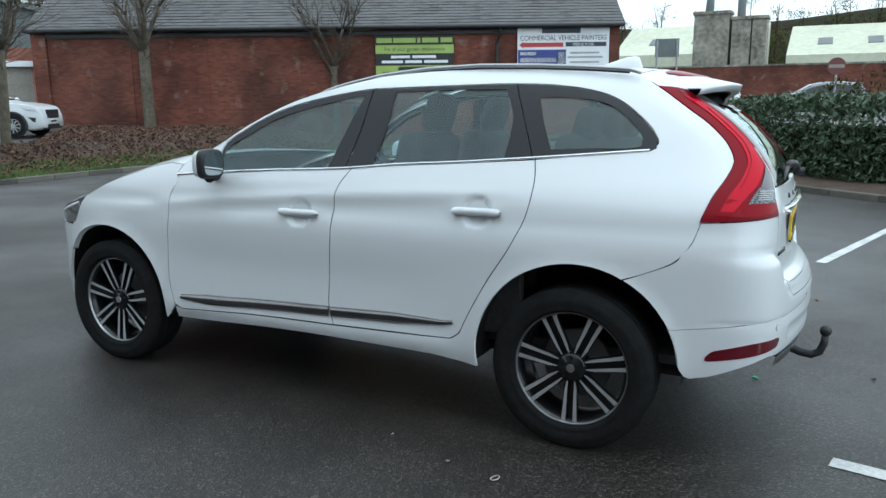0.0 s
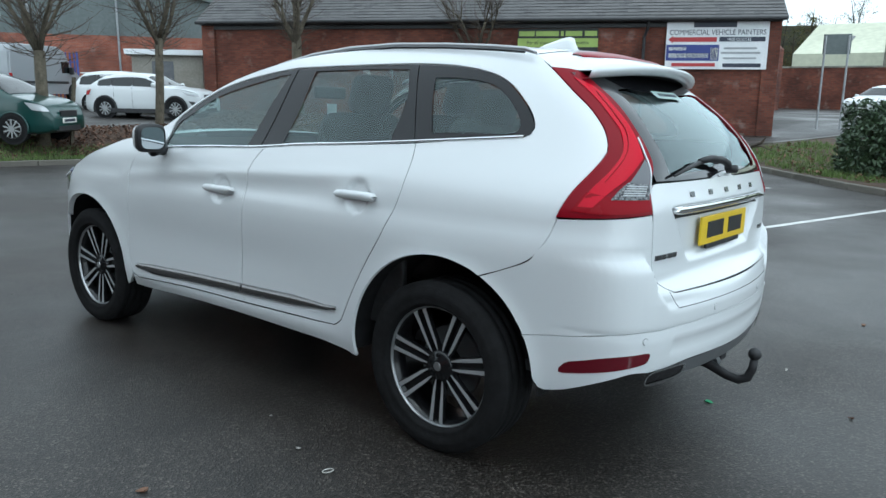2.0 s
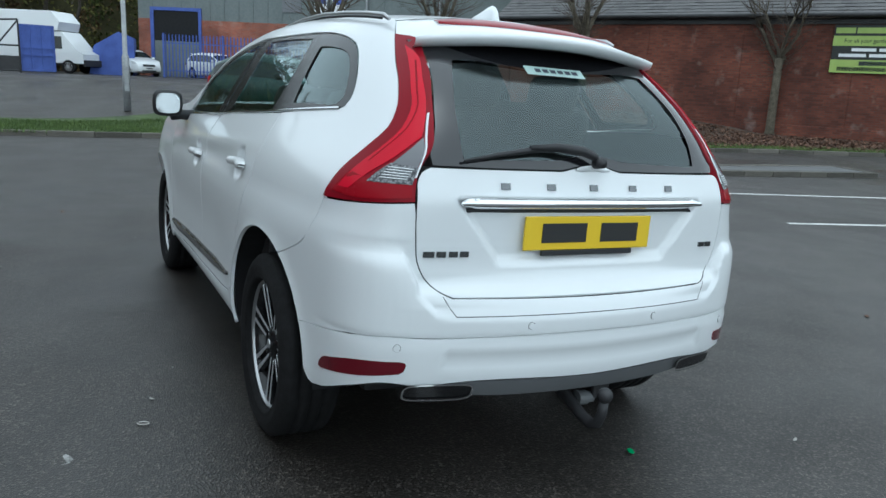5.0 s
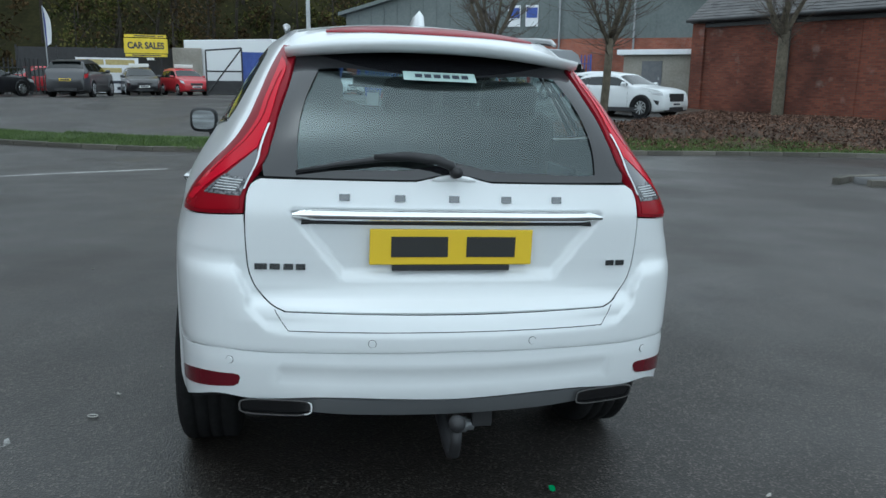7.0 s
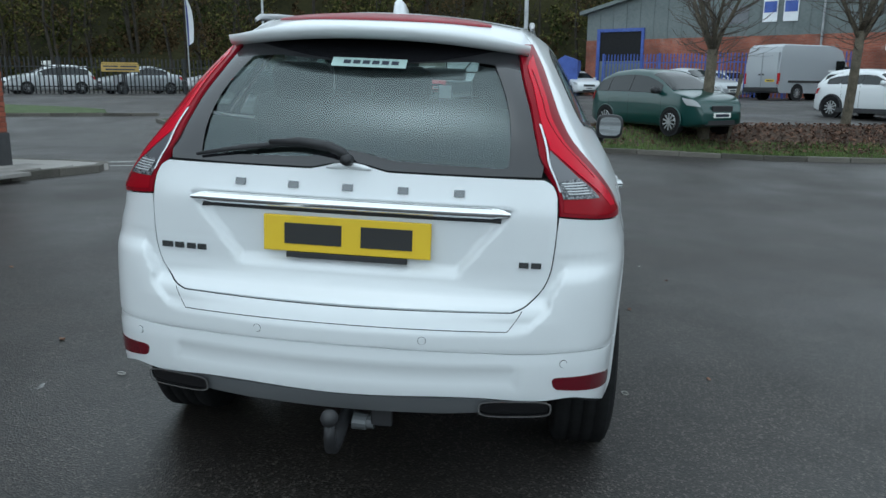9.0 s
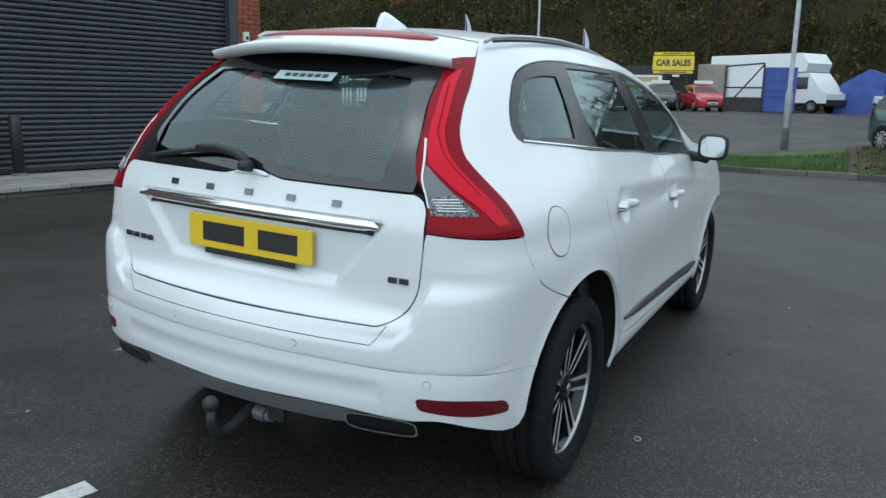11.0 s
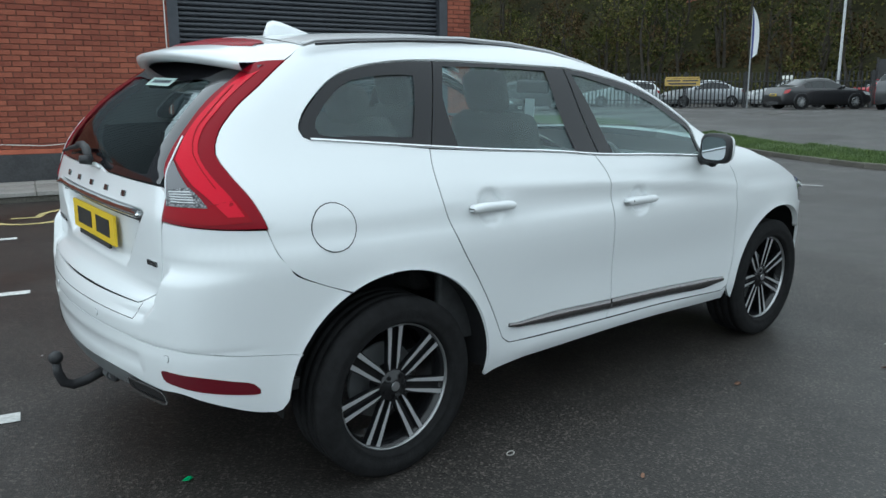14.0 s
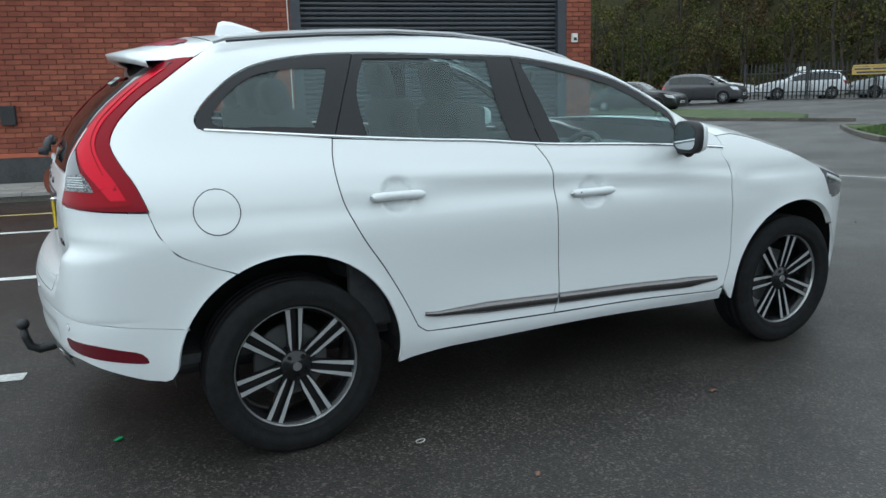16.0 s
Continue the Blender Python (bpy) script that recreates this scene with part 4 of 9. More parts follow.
def hedge():
    """Evergreen hedge: a dense body of leaves round stems and a solid dark block."""
    root = thing("laurel_hedge", "dense dark green evergreen hedge with glossy leaves", "hedge")
    a, b = Vector((-9.5, -5.2)), Vector((2.0, -14.1))
    d = (b - a).normalized()
    n = Vector((d.y, -d.x)) if d.x * 0 + d.y < 0 else Vector((-d.y, d.x))
    n = Vector((-0.61, -0.79))
    L = (b - a).length

    def top(s):
        return 1.45 + 0.16 * noise.noise((s * 0.7, 0, 0)) + 0.12 * noise.noise((s * 2.1, 4, 0)) - 0.5 * smooth_step(L - 1.2, L, s)

    def place(r):
        s = r.uniform(0, L)
        h = top(s)
        face = r.random()
        ext = 0.16 * noise.noise((s * 1.3, r.random(), 2))
        if face < 0.55:
            w, z = 0.25 + ext + r.random() ** 3 * 0.5, r.uniform(0.02, h)
            w += 0.28 * smooth_step(h * 0.75, h, z)
        elif face < 0.9:
            w, z = r.uniform(0.3, 1.8), h + r.uniform(-0.2, 0.10)
        else:
            w, z = r.uniform(0.3, 1.8), r.uniform(0.1, h)
            s = L - r.random() ** 2 * 1.2
        p = a + d * s + n * w
        return Vector((p.x, p.y, ground_z(p.x, p.y) + 0.09 + z))
    vs, fs = leaf_cloud(27000, place, (0.045, 0.085), random.Random(21))
    crown = mesh_part("crown", vs, fs, HEDGE_LEAF, root)
    bm = bmesh.new()
    rnd = random.Random(3)
    for k in range(60):
        p = a + d * (k + 0.5) * L / 60 + n * rnd.uniform(0.5, 1.5)
        z = ground_z(p.x, p.y)
        tube(bm, [(p.x, p.y, z), (p.x + rnd.uniform(-0.2, 0.2), p.y + rnd.uniform(-0.2, 0.2), z + 0.95)], [0.02, 0.01], 5)
    part("stems", bm, TWIG, root)
    # Solid dark block added unseen inside, closing the gaps between leaves.
    dark_filler = bmesh.new()
    prism(dark_filler, [tuple(a + n * 0.55), tuple(b - d * 0.6 + n * 0.55), tuple(b - d * 0.6 + n * 1.5), tuple(a + n * 1.5)], -0.2, 0.85)
    part("dark_filler", dark_filler, HILL, root)
    # loose shrub sprays above
    def spray(r):
        s = r.uniform(L - 5.8, L - 2.2)
        p = a + d * s + n * r.uniform(1.2, 2.2)
        return Vector((p.x, p.y, ground_z(p.x, p.y) + 1.38 + r.random() ** 1.5 * 0.6 * (1 + noise.noise((s * 1.5, 0, 7)))))
    vs, fs = leaf_cloud(1500, spray, (0.03, 0.06), random.Random(22))
    mesh_part("loose_shoots", vs, fs, WOOD_LEAF, root, "thin yellowing shoots above the hedge")


hedge()


# ---------------------------------------------------------------- street trees
def bare_tree(x, y, seed, height=6.8, trunk=0.14, fork=2.1, lean=0.0):
    """A bare street tree: trunk, limbs that fork again and again, fine twigs."""
    rnd = random.Random(seed)
    z = ground_z(x, y) + 0.05
    root = thing("street_tree", "bare winter street tree with grey-green bark", "tree", Matrix.Translation((x, y, z)), "street trees")
    bm = bmesh.new()
    top = Vector((lean, rnd.uniform(-0.08, 0.08), fork))
    pts = [Vector((0, 0, -0.1)), Vector((0, 0, 0.12)), top * 0.45 + Vector((rnd.uniform(-0.04, 0.04), 0, 0)), top]
    tube(bm, pts, [trunk * 1.5, trunk * 1.08, trunk, trunk * 0.92], 12)
    part("trunk", bm, BARK, root, smooth=True)
    limb, twig = bmesh.new(), bmesh.new()

    def grow(p, d, length, r, depth):
        if depth > 4:
            return
        q, pts, rad = p, [p], [r]
        n = 4
        for i in range(n):
            d = (d + Vector((rnd.gauss(0, 0.13), rnd.gauss(0, 0.13), 0.07 + rnd.gauss(0, 0.05)))).normalized()
            q = q + d * length / n
            pts.append(q)
            rad.append(r * (1 - 0.42 * (i + 1) / n))
            if depth == 0:
                for _ in range(3):
                    e = (d * 0.4 + Vector((rnd.gauss(0, 0.8), rnd.gauss(0, 0.8), rnd.gauss(0.1, 0.35)))).normalized()
                    grow(q, e, length * rnd.uniform(0.35, 0.7), 0.014, 3)
            if depth >= 1 and rnd.random() < 0.9:
                e = (d + Vector((rnd.gauss(0, 0.6), rnd.gauss(0, 0.6), rnd.gauss(0, 0.35)))).normalized()
                grow(q, e, length * rnd.uniform(0.4, 0.62), rad[-1] * 0.5, depth + 1)
        tube(limb if depth < 2 else twig, pts, rad, 7 if depth < 2 else 4, cap=depth < 2)
        for _ in range(2 if depth < 3 else 1):
            e = (d + Vector((rnd.gauss(0, 0.42), rnd.gauss(0, 0.42), 0.1))).normalized()
            grow(q, e, length * rnd.uniform(0.6, 0.78), rad[-1] * 0.75, depth + 1)
    n = 6
    for k in range(n):
        a = 2 * math.pi * k / n + rnd.uniform(-0.3, 0.3)
        tilt = rnd.uniform(0.25, 0.8)
        d = Vector((math.cos(a) * tilt, math.sin(a) * tilt, 1)).normalized()
        grow(top - Vector((0, 0, rnd.uniform(0.0, 0.35))), d, (height - fork) * rnd.uniform(0.32, 0.46), max(0.13, trunk) * rnd.uniform(0.36, 0.55), 0)
    for _ in range(16):
        e = Vector((rnd.gauss(0, 1), rnd.gauss(0, 1), rnd.uniform(-0.1, 0.7))).normalized()
        grow(top - Vector((0, 0, rnd.uniform(0.0, 0.5))), e, rnd.uniform(0.5, 1.0), 0.013, 3)
    part("limb", limb, BARK, root, smooth=True)
    part("crown", twig, TWIG, root)


bare_tree(15.6, -4.45, 31, 6.5, 0.125, 2.05)
bare_tree(17.1, -8.15, 32, 6.8, 0.11, 2.3, -0.1)
bare_tree(20.9, -16.2, 33, 7.2, 0.19, 2.9)
bare_tree(16.1, -20.9, 34, 6.6, 0.14, 2.6)


def tree_stake():
    root = thing("tree_stake", "leaning weathered wooden tree stake", "stake", Matrix.Translation((15.5, -5.0, ground_z(15.5, -5.0) + 0.1)))
    bm = boxed(-0.035, 0.035, -0.035, 0.035, -0.1, 1.5, bevel=0.006)
    bmesh.ops.transform(bm, matrix=Matrix.Rotation(radians(7), 4, "X"), verts=bm.verts)
    part("stake", bm, BARK, root)


tree_stake()


def lamp_post(x, y, h, r, label):
    root = thing("lamp_post", label, "lamp post", Matrix.Translation((x, y, ground_z(x, y))), "lamp posts")
    bm = bmesh.new()
    tube(bm, [(0, 0, -0.1), (0, 0, 1.35), (0, 0, 1.42), (0, 0, h)], [r * 1.55, r * 1.5, r, r * 0.62], 14)
    part("column", bm, GALV, root, smooth=True)
    part("door", boxed(-r * 1.62, -r * 1.4, -0.05, 0.05, 0.5, 1.05, bevel=0.006), GALV, root)
    bm = bmesh.new()
    tube(bm, [(0, 0, h - 0.05), (-0.15, 0, h + 0.2), (-0.7, 0, h + 0.35)], [r * 0.6, r * 0.5, r * 0.45], 10)
    part("arm", bm, GALV, root, smooth=True)
    part("lantern", boxed(-1.25, -0.65, -0.12, 0.12, h + 0.27, h + 0.4, bevel=0.03), CLAD_GREY, root)


lamp_post(18.6, -0.2, 8.0, 0.06, "tall grey steel street lamp post by the grass")
lamp_post(40.2, 15.0, 9.5, 0.075, "distant slim grey steel lamp post")

# ---------------------------------------------------------------- parked vehicles
DULL_ALLOY = plain("dull_alloy", (0.34, 0.345, 0.35), 0.4, 0.5)
SHAPES = {  # top outline as (share of length from the tail, share of height)
    "hatch": [(0, 0.40), (0.008, 0.60), (0.035, 0.70), (0.11, 0.95), (0.24, 1.0), (0.45, 0.995), (0.56, 0.945), (0.735, 0.68), (0.88, 0.61), (0.965, 0.54), (0.988, 0.47), (1, 0.36)],
    "crossover": [(0, 0.40), (0.008, 0.58), (0.03, 0.68), (0.05, 0.74), (0.15, 0.925), (0.28, 0.985), (0.43, 1.0), (0.53, 0.965), (0.70, 0.715), (0.86, 0.665), (0.955, 0.61), (0.985, 0.54), (1, 0.40)],
    "rounded": [(0, 0.38), (0.006, 0.55), (0.03, 0.65), (0.09, 0.87), (0.19, 0.965), (0.36, 1.0), (0.52, 0.975), (0.64, 0.87), (0.80, 0.655), (0.91, 0.59), (0.965, 0.52), (0.99, 0.44), (1, 0.33)],
    "saloon": [(0, 0.40), (0.008, 0.60), (0.03, 0.69), (0.15, 0.735), (0.28, 0.95), (0.42, 1.0), (0.53, 0.97), (0.695, 0.70), (0.87, 0.625), (0.965, 0.55), (0.99, 0.46), (1, 0.36)],
    "suv": [(0, 0.40), (0.008, 0.62), (0.035, 0.70), (0.09, 0.94), (0.2, 0.985), (0.45, 1.0), (0.55, 0.955), (0.705, 0.70), (0.88, 0.65), (0.965, 0.58), (0.988, 0.50), (1, 0.38)],
}
GLAZING = {  # ends of the side windows, of the windscreen and of the rear screen; waist height
    "hatch": ((0.10, 0.245, 0.42, 0.675), (0.585, 0.725), (0.045, 0.10), 0.63),
    "crossover": ((0.13, 0.25, 0.43, 0.655), (0.555, 0.69), (0.06, 0.14), 0.69),
    "rounded": ((0.085, 0.20, 0.41, 0.70), (0.575, 0.785), (0.04, 0.085), 0.62),
    "saloon": ((0.22, 0.30, 0.44, 0.645), (0.555, 0.685), (0.165, 0.27), 0.65),
    "suv": ((0.085, 0.255, 0.43, 0.66), (0.575, 0.695), (0.045, 0.085), 0.655),
}


def lerp_table(table, s):
    for (a, va), (b, vb) in zip(table, table[1:]):
        if s <= b:
            return va + (vb - va) * (s - a) / (b - a)
    return table[-1][1]


def parked_car(name, label, x, y, heading, L, W, H, shape, paint, wheel=0.32, plate=PLATE_Y, group="", clad=False, roof_box=False, z=None, mirror=None, slim=False):
    """A parked car: shell, glazing, lamps, door lines, plates and wheels. Its front is at +x."""
    m = Matrix.Translation((x, y, ground_z(x, y) if z is None else z)) @ Matrix.Rotation(radians(heading), 4, "Z")
    root = thing(name, label, "car", m, group)
    table = SHAPES[shape]
    cuts, wind, rear, waist = GLAZING[shape]
    round_nose = 0.30 if shape == "rounded" else 0.20

    def top(s):
        """Height of the outline, with its corners eased."""
        return sum(lerp_table(table, min(1, max(0, s + d))) * k for d, k in ((-0.016, 1), (-0.008, 2), (0, 3), (0.008, 2), (0.016, 1))) / 9 * H

    def belt(s):
        return (waist + 0.035 * (0.5 - s)) * H

    def half(s):
        return W / 2 * (1 - 0.17 * max(0, (0.12 - s) / 0.12) ** 2.2 - round_nose * max(0, (s - 0.80) / 0.20) ** 2.2)

    def ring(s):
        zt, b, w = top(s), belt(s), half(s)
        f = max(0.0, min(1.0, (zt - b) / (H - b)))
        wr = w * (0.975 - 0.245 * f)
        zb = min(b, zt - 0.03)
        low = H * (0.13 + 0.05 * max(0, abs(s - 0.5) * 2 - 0.86) / 0.14)
        d = zb - low
        return [(0, zt + 0.012 * f), (wr * 0.5, zt + 0.006 * f), (wr * 0.82, zt - 0.012), (wr * 0.95, zt - 0.035 * H * f - 0.012), (wr, zt - 0.075 * H * f - 0.02), (w * 0.972, zb), (w * 0.99, zb - 0.14 * d), (w, zb - 0.36 * d), (w * 0.992, zb - 0.62 * d), (w * 0.985, low + 0.09 * d), (w * 0.9, low)]

    def flank_y(s, zz):
        p = ring(s)[4:]
        for (ya, za), (yb, zb) in zip(p, p[1:]):
            if zz >= zb:
                return ya + (yb - ya) * max(0.0, min(1.0, (za - zz) / max(1e-4, za - zb)))
        return p[-1][0]
    stops = [k / 44 for k in range(45)] + [0.006, 0.013, 0.034, 0.966, 0.984, 0.994]
    bm = bmesh.new()
    rings = []
    for s in sorted(stops):
        pts = ring(s)
        rings.append([bm.verts.new((s * L - L / 2, yy, zz)) for yy, zz in pts] + [bm.verts.new((s * L - L / 2, -yy, zz)) for yy, zz in pts[:0:-1]])
    k = len(rings[0])
    for a, b in zip(rings, rings[1:]):
        for j in range(k):
            bm.faces.new((a[j], a[(j + 1) % k], b[(j + 1) % k], b[j]))
    bm.faces.new(rings[0][::-1]), bm.faces.new(rings[-1])
    part("body", bm, paint, root, smooth=True)

    def strip(s0, s1, rows, nm, mat, sides=(1, -1), steps=8, lab=""):
        for sg in sides:
            bm = bmesh.new()
            vs = []
            for i in range(steps + 1):
                s = s0 + (s1 - s0) * i / steps
                vs.append([bm.verts.new((s * L - L / 2, sg * yy, zz)) for yy, zz in rows(s)])
            for a, b in zip(vs, vs[1:]):
                for j in range(len(a) - 1):
                    bm.faces.new((a[j], a[j + 1], b[j + 1], b[j]))
            part(nm, bm, mat, root, lab, smooth=True)

    def side_rows(s):
        (ya, za), (yb, zb) = ring(s)[4], ring(s)[5]
        return [(ya + (yb - ya) * t + 0.008, za + (zb - za) * t) for t in (0.03, 0.5, 0.93)]

    def top_rows(s):
        p = ring(s)
        return [(-p[3][0] * 0.985, p[3][1] + 0.010), (-p[2][0], p[2][1] + 0.012), (-p[1][0], p[1][1] + 0.012), (0, p[0][1] + 0.012), (p[1][0], p[1][1] + 0.012), (p[2][0], p[2][1] + 0.012), (p[3][0] * 0.985, p[3][1] + 0.010)]

    def patch(nm, corners, mat, lift=0.006, lab="", sides=(1, -1)):
        """A piece let into the flank; corners as (share of length, share of height), top edge first."""
        (sa, za), (sb, zb), (sc, zc), (sd, zd) = corners
        for sg in sides:
            bm = bmesh.new()
            vs = []
            for i in range(7):
                u = i / 6
                row = []
                for j in range(4):
                    v = j / 3
                    ss = (sa + (sb - sa) * u) * (1 - v) + (sd + (sc - sd) * u) * v
                    zz = ((za + (zb - za) * u) * (1 - v) + (zd + (zc - zd) * u) * v) * H
                    row.append(bm.verts.new((ss * L - L / 2 + (lift if ss > 0.9 else -lift if ss < 0.1 else 0), sg * (flank_y(ss, zz) + lift), min(zz, top(ss) - 0.012))))
                vs.append(row)
            for a, b in zip(vs, vs[1:]):
                for j in range(3):
                    bm.faces.new((a[j], a[j + 1], b[j + 1], b[j]))
            part(nm, bm, mat, root, lab, smooth=True)

    def wrap(nm, z0, z1, share, mat, front=True, lab="", parent=None, deep=0.03):
        """A piece across the front or the tail that follows its curve in plan."""
        bm = bmesh.new()
        e = 1.0 if front else 0.0
        hw = half(e) * share
        out = []
        for i in range(9):
            yy = -hw + 2 * hw * i / 8
            xx = (L / 2 - 0.05 * (yy / (W / 2)) ** 2 + 0.012) * (1 if front else -1)
            back = xx - deep * (1 if front else -1)
            out.append([bm.verts.new(q) for q in ((back, yy, z0 * H), (xx, yy, z0 * H + 0.01), (xx, yy, z1 * H - 0.01), (back, yy, z1 * H))])
        for a, b in zip(out, out[1:]):
            for j in range(3):
                bm.faces.new((a[j], a[j + 1], b[j + 1], b[j]))
        bm.faces.new(out[0]), bm.faces.new(out[-1])
        return part(nm, bm, mat, parent or root, lab)
    for s0, s1 in zip(cuts, cuts[1:]):
        strip(s0 + 0.006, s1 - 0.006, side_rows, "side_window", CAR_GLASS)
    strip(cuts[0] - 0.004, cuts[-1], lambda s: [(yy - 0.004, zz + dz) for (yy, zz), dz in zip((side_rows(s)[0], side_rows(s)[1], side_rows(s)[2]), (0.008, 0, -0.008))], "window_surround", TRIM, lab="black window surround")
    strip(*wind, top_rows, "windscreen", CAR_GLASS, (1,))
    strip(*rear, top_rows, "rear_window", CAR_GLASS, (1,))
    for s in (cuts[1] + 0.02, cuts[2], cuts[-1] + 0.012):
        patch("door_line", ((s - 0.0012, waist - 0.01), (s + 0.0012, waist - 0.01), (s + 0.0012, 0.2), (s - 0.0012, 0.2)), DARK, 0.003)
    for s in (cuts[1] + 0.05, cuts[2] + 0.03):
        patch("door_handle", ((s, waist - 0.075), (s + 0.045, waist - 0.078), (s + 0.045, waist - 0.095), (s, waist - 0.092)), paint, 0.022)
    if slim:
        patch("headlamp", ((0.855, 0.60), (0.972, 0.545), (0.985, 0.485), (0.90, 0.525)), LAMP_CLEAR, 0.008)
        patch("fog_recess", ((0.905, 0.40), (0.955, 0.38), (0.950, 0.29), (0.935, 0.30)), TRIM, 0.008)
        wrap("grille", 0.36, 0.54, 0.60, TRIM, lab="black honeycomb grille")
        wrap("lower_intake", 0.15, 0.25, 0.95, TRIM, lab="black lower bumper")
    else:
        patch("headlamp", ((0.875, 0.565), (0.962, 0.525), (0.985, 0.435), (0.91, 0.455)), LAMP_CLEAR, 0.010)
        wrap("grille", 0.36, 0.45, 0.52, TRIM, lab="dark front grille")
        wrap("lower_intake", 0.16, 0.24, 0.85, TRIM, lab="dark lower intake")
    patch("tail_lamp", ((0.075, 0.64), (0.012, 0.60), (0.008, 0.49), (0.05, 0.52)), LAMP_RED, 0.008)
    wrap("rear_valance", 0.16, 0.25, 0.95, TRIM, False, "dark rear valance")
    pf = wrap("front_plate", 0.27, 0.27 + 0.11 / H, 0.26 / half(1.0), PLATE_W, deep=0.004)
    part("plate_bar", boxed(L * 0.5 + 0.012, L * 0.5 + 0.0145, -0.2, 0.2, 0.27 * H + 0.025, 0.27 * H + 0.085), INK, pf)
    pr = wrap("rear_plate", 0.42, 0.42 + 0.11 / H, 0.26 / half(0.0), plate, False, deep=0.004)
    part("plate_bar", boxed(-L * 0.5 - 0.0145, -L * 0.5 - 0.012, -0.2, 0.2, 0.42 * H + 0.025, 0.42 * H + 0.085), INK, pr)
    for sg in (1, -1):
        sm = cuts[-1] - 0.015
        mx, yy = sm * L - L / 2, half(sm) * 0.95
        bm = bmesh.new()
        tube(bm, [(mx, sg * yy, waist * H + 0.03), (mx - 0.01, sg * (yy + 0.06), waist * H + 0.06), (mx - 0.015, sg * (yy + 0.19), waist * H + 0.075), (mx - 0.02, sg * (yy + 0.23), waist * H + 0.07)], [0.03, 0.075, 0.08, 0.045], 12)
        part("door_mirror", bm, mirror or paint, root, smooth=True)
        if clad:
            part("sill_trim", boxed(-L * 0.33, L * 0.33, sg * (W / 2) - 0.03, sg * (W / 2) + 0.012, 0.13 * H, 0.225 * H, bevel=0.01), TRIM, root)
            part("sill_strip", boxed(-L * 0.20, L * 0.19, sg * (W / 2 + 0.012) - 0.005, sg * (W / 2 + 0.012) + 0.005, 0.215 * H, 0.23 * H), DULL_ALLOY, root)
    if shape in ("crossover", "hatch", "suv"):
        s0 = table[4][0] if shape == "crossover" else table[3][0]
        zz = top(s0 + 0.02) + 0.005
        part("roof_spoiler", boxed((s0 - 0.035) * L - L / 2, (s0 + 0.03) * L - L / 2, -half(0.2) * 0.66, half(0.2) * 0.66, zz - 0.035, zz + 0.005, bevel=0.012), paint, root)
    if roof_box:
        part("roof_sign", boxed(-0.1, 0.1, -0.5, 0.5, H + 0.01, H + 0.2, bevel=0.02), PLATE_W, root, "white price board on the roof")
    for wx in (-L * 0.5 + L * 0.19, L * 0.5 - L * 0.2):
        for sg in (1, -1):
            add_wheel(root, wx, sg * (W / 2 - 0.09), wheel, 0.2, sg)
            # Dark disc paints the shaded hollow of the arch onto the flank.
            bm = bmesh.new()
            tube(bm, [(wx, sg * (W / 2 - 0.03), wheel * 1.02), (wx, sg * (W / 2 + 0.003), wheel * 1.02)], wheel * 1.10, 28)
            part("wheel_arch_shade", bm, DARK, root)
            bm = bmesh.new()
            lip = wheel * (1.19 if clad else 1.12)
            tube(bm, [(wx + lip * math.cos(t), sg * (W / 2 - 0.004), wheel * 1.02 + lip * math.sin(t)) for t in [radians(-18 + 216 * q / 20) for q in range(21)]], wheel * (0.12 if clad else 0.055), 8)
            part("arch_lip", bm, TRIM if clad else paint, root, smooth=True)
    return root


def add_wheel(root, x, y, r, w, sg, spokes=10):
    """Wheel with tyre, dark dish and pale spokes; sg tells which side faces out."""
    wheel = part("wheel", tube(bmesh.new(), [(x, y - w * 0.4, r), (x, y + w * 0.4, r)], r * 0.62, 20), RIM_BLACK, root)
    bm = bmesh.new()
    tube(bm, [(x, y - w / 2, r), (x, y - w * 0.42, r), (x, y + w * 0.42, r), (x, y + w / 2, r)], [r * 0.9, r, r, r * 0.9], 28)
    part("tyre", bm, TYRE, wheel, smooth=False)
    bm = bmesh.new()
    f = y + sg * w / 2
    tube(bm, [(x, f - sg * 0.01, r), (x, f + sg * 0.012, r)], [r * 0.66, r * 0.64], 24)
    part("rim_dish", bm, RIM_BLACK, wheel)
    bm = bmesh.new()
    for k in range(spokes):
        a = 2 * math.pi * k / spokes
        box(bm, -r * 0.045, r * 0.045, f + (0.012 if sg > 0 else -0.03), f + (0.03 if sg > 0 else -0.012), 0.05 * r, r * 0.62, m=Matrix.Translation((x, 0, r)) @ Matrix.Rotation(a, 4, "Y"))
    tube(bm, [(x, f, r), (x, f + sg * 0.035, r)], r * 0.14, 12)
    tube(bm, [(x, f, r), (x, f + sg * 0.02, r)], [r * 0.66, r * 0.62], 24, cap=False)
    part("rim", bm, DULL_ALLOY, wheel, "grey alloy spokes")
    return wheel


parked_car("small_suv", "white small crossover car with black wheel arches parked on asphalt", 23.0, -11.5, -150, 4.2, 1.76, 1.53, "crossover", P_WHITE, 0.34, clad=True, slim=True)
parked_car("green_hatchback", "dark green rounded hatchback parked at the verge", 16.35, -3.62, -146, 3.75, 1.65, 1.50, "rounded", P_GREEN, 0.3, mirror=TRIM)
parked_car("silver_saloon", "silver saloon car parked by the blue fence", 34.2, -7.6, -140, 4.5, 1.75, 1.45, "saloon", P_SILVER, 0.31)
parked_car("black_saloon", "black saloon car parked on the sales forecourt", 35.8, 14.0, -30, 4.6, 1.83, 1.45, "saloon", P_BLACK, 0.34, group="forecourt cars")
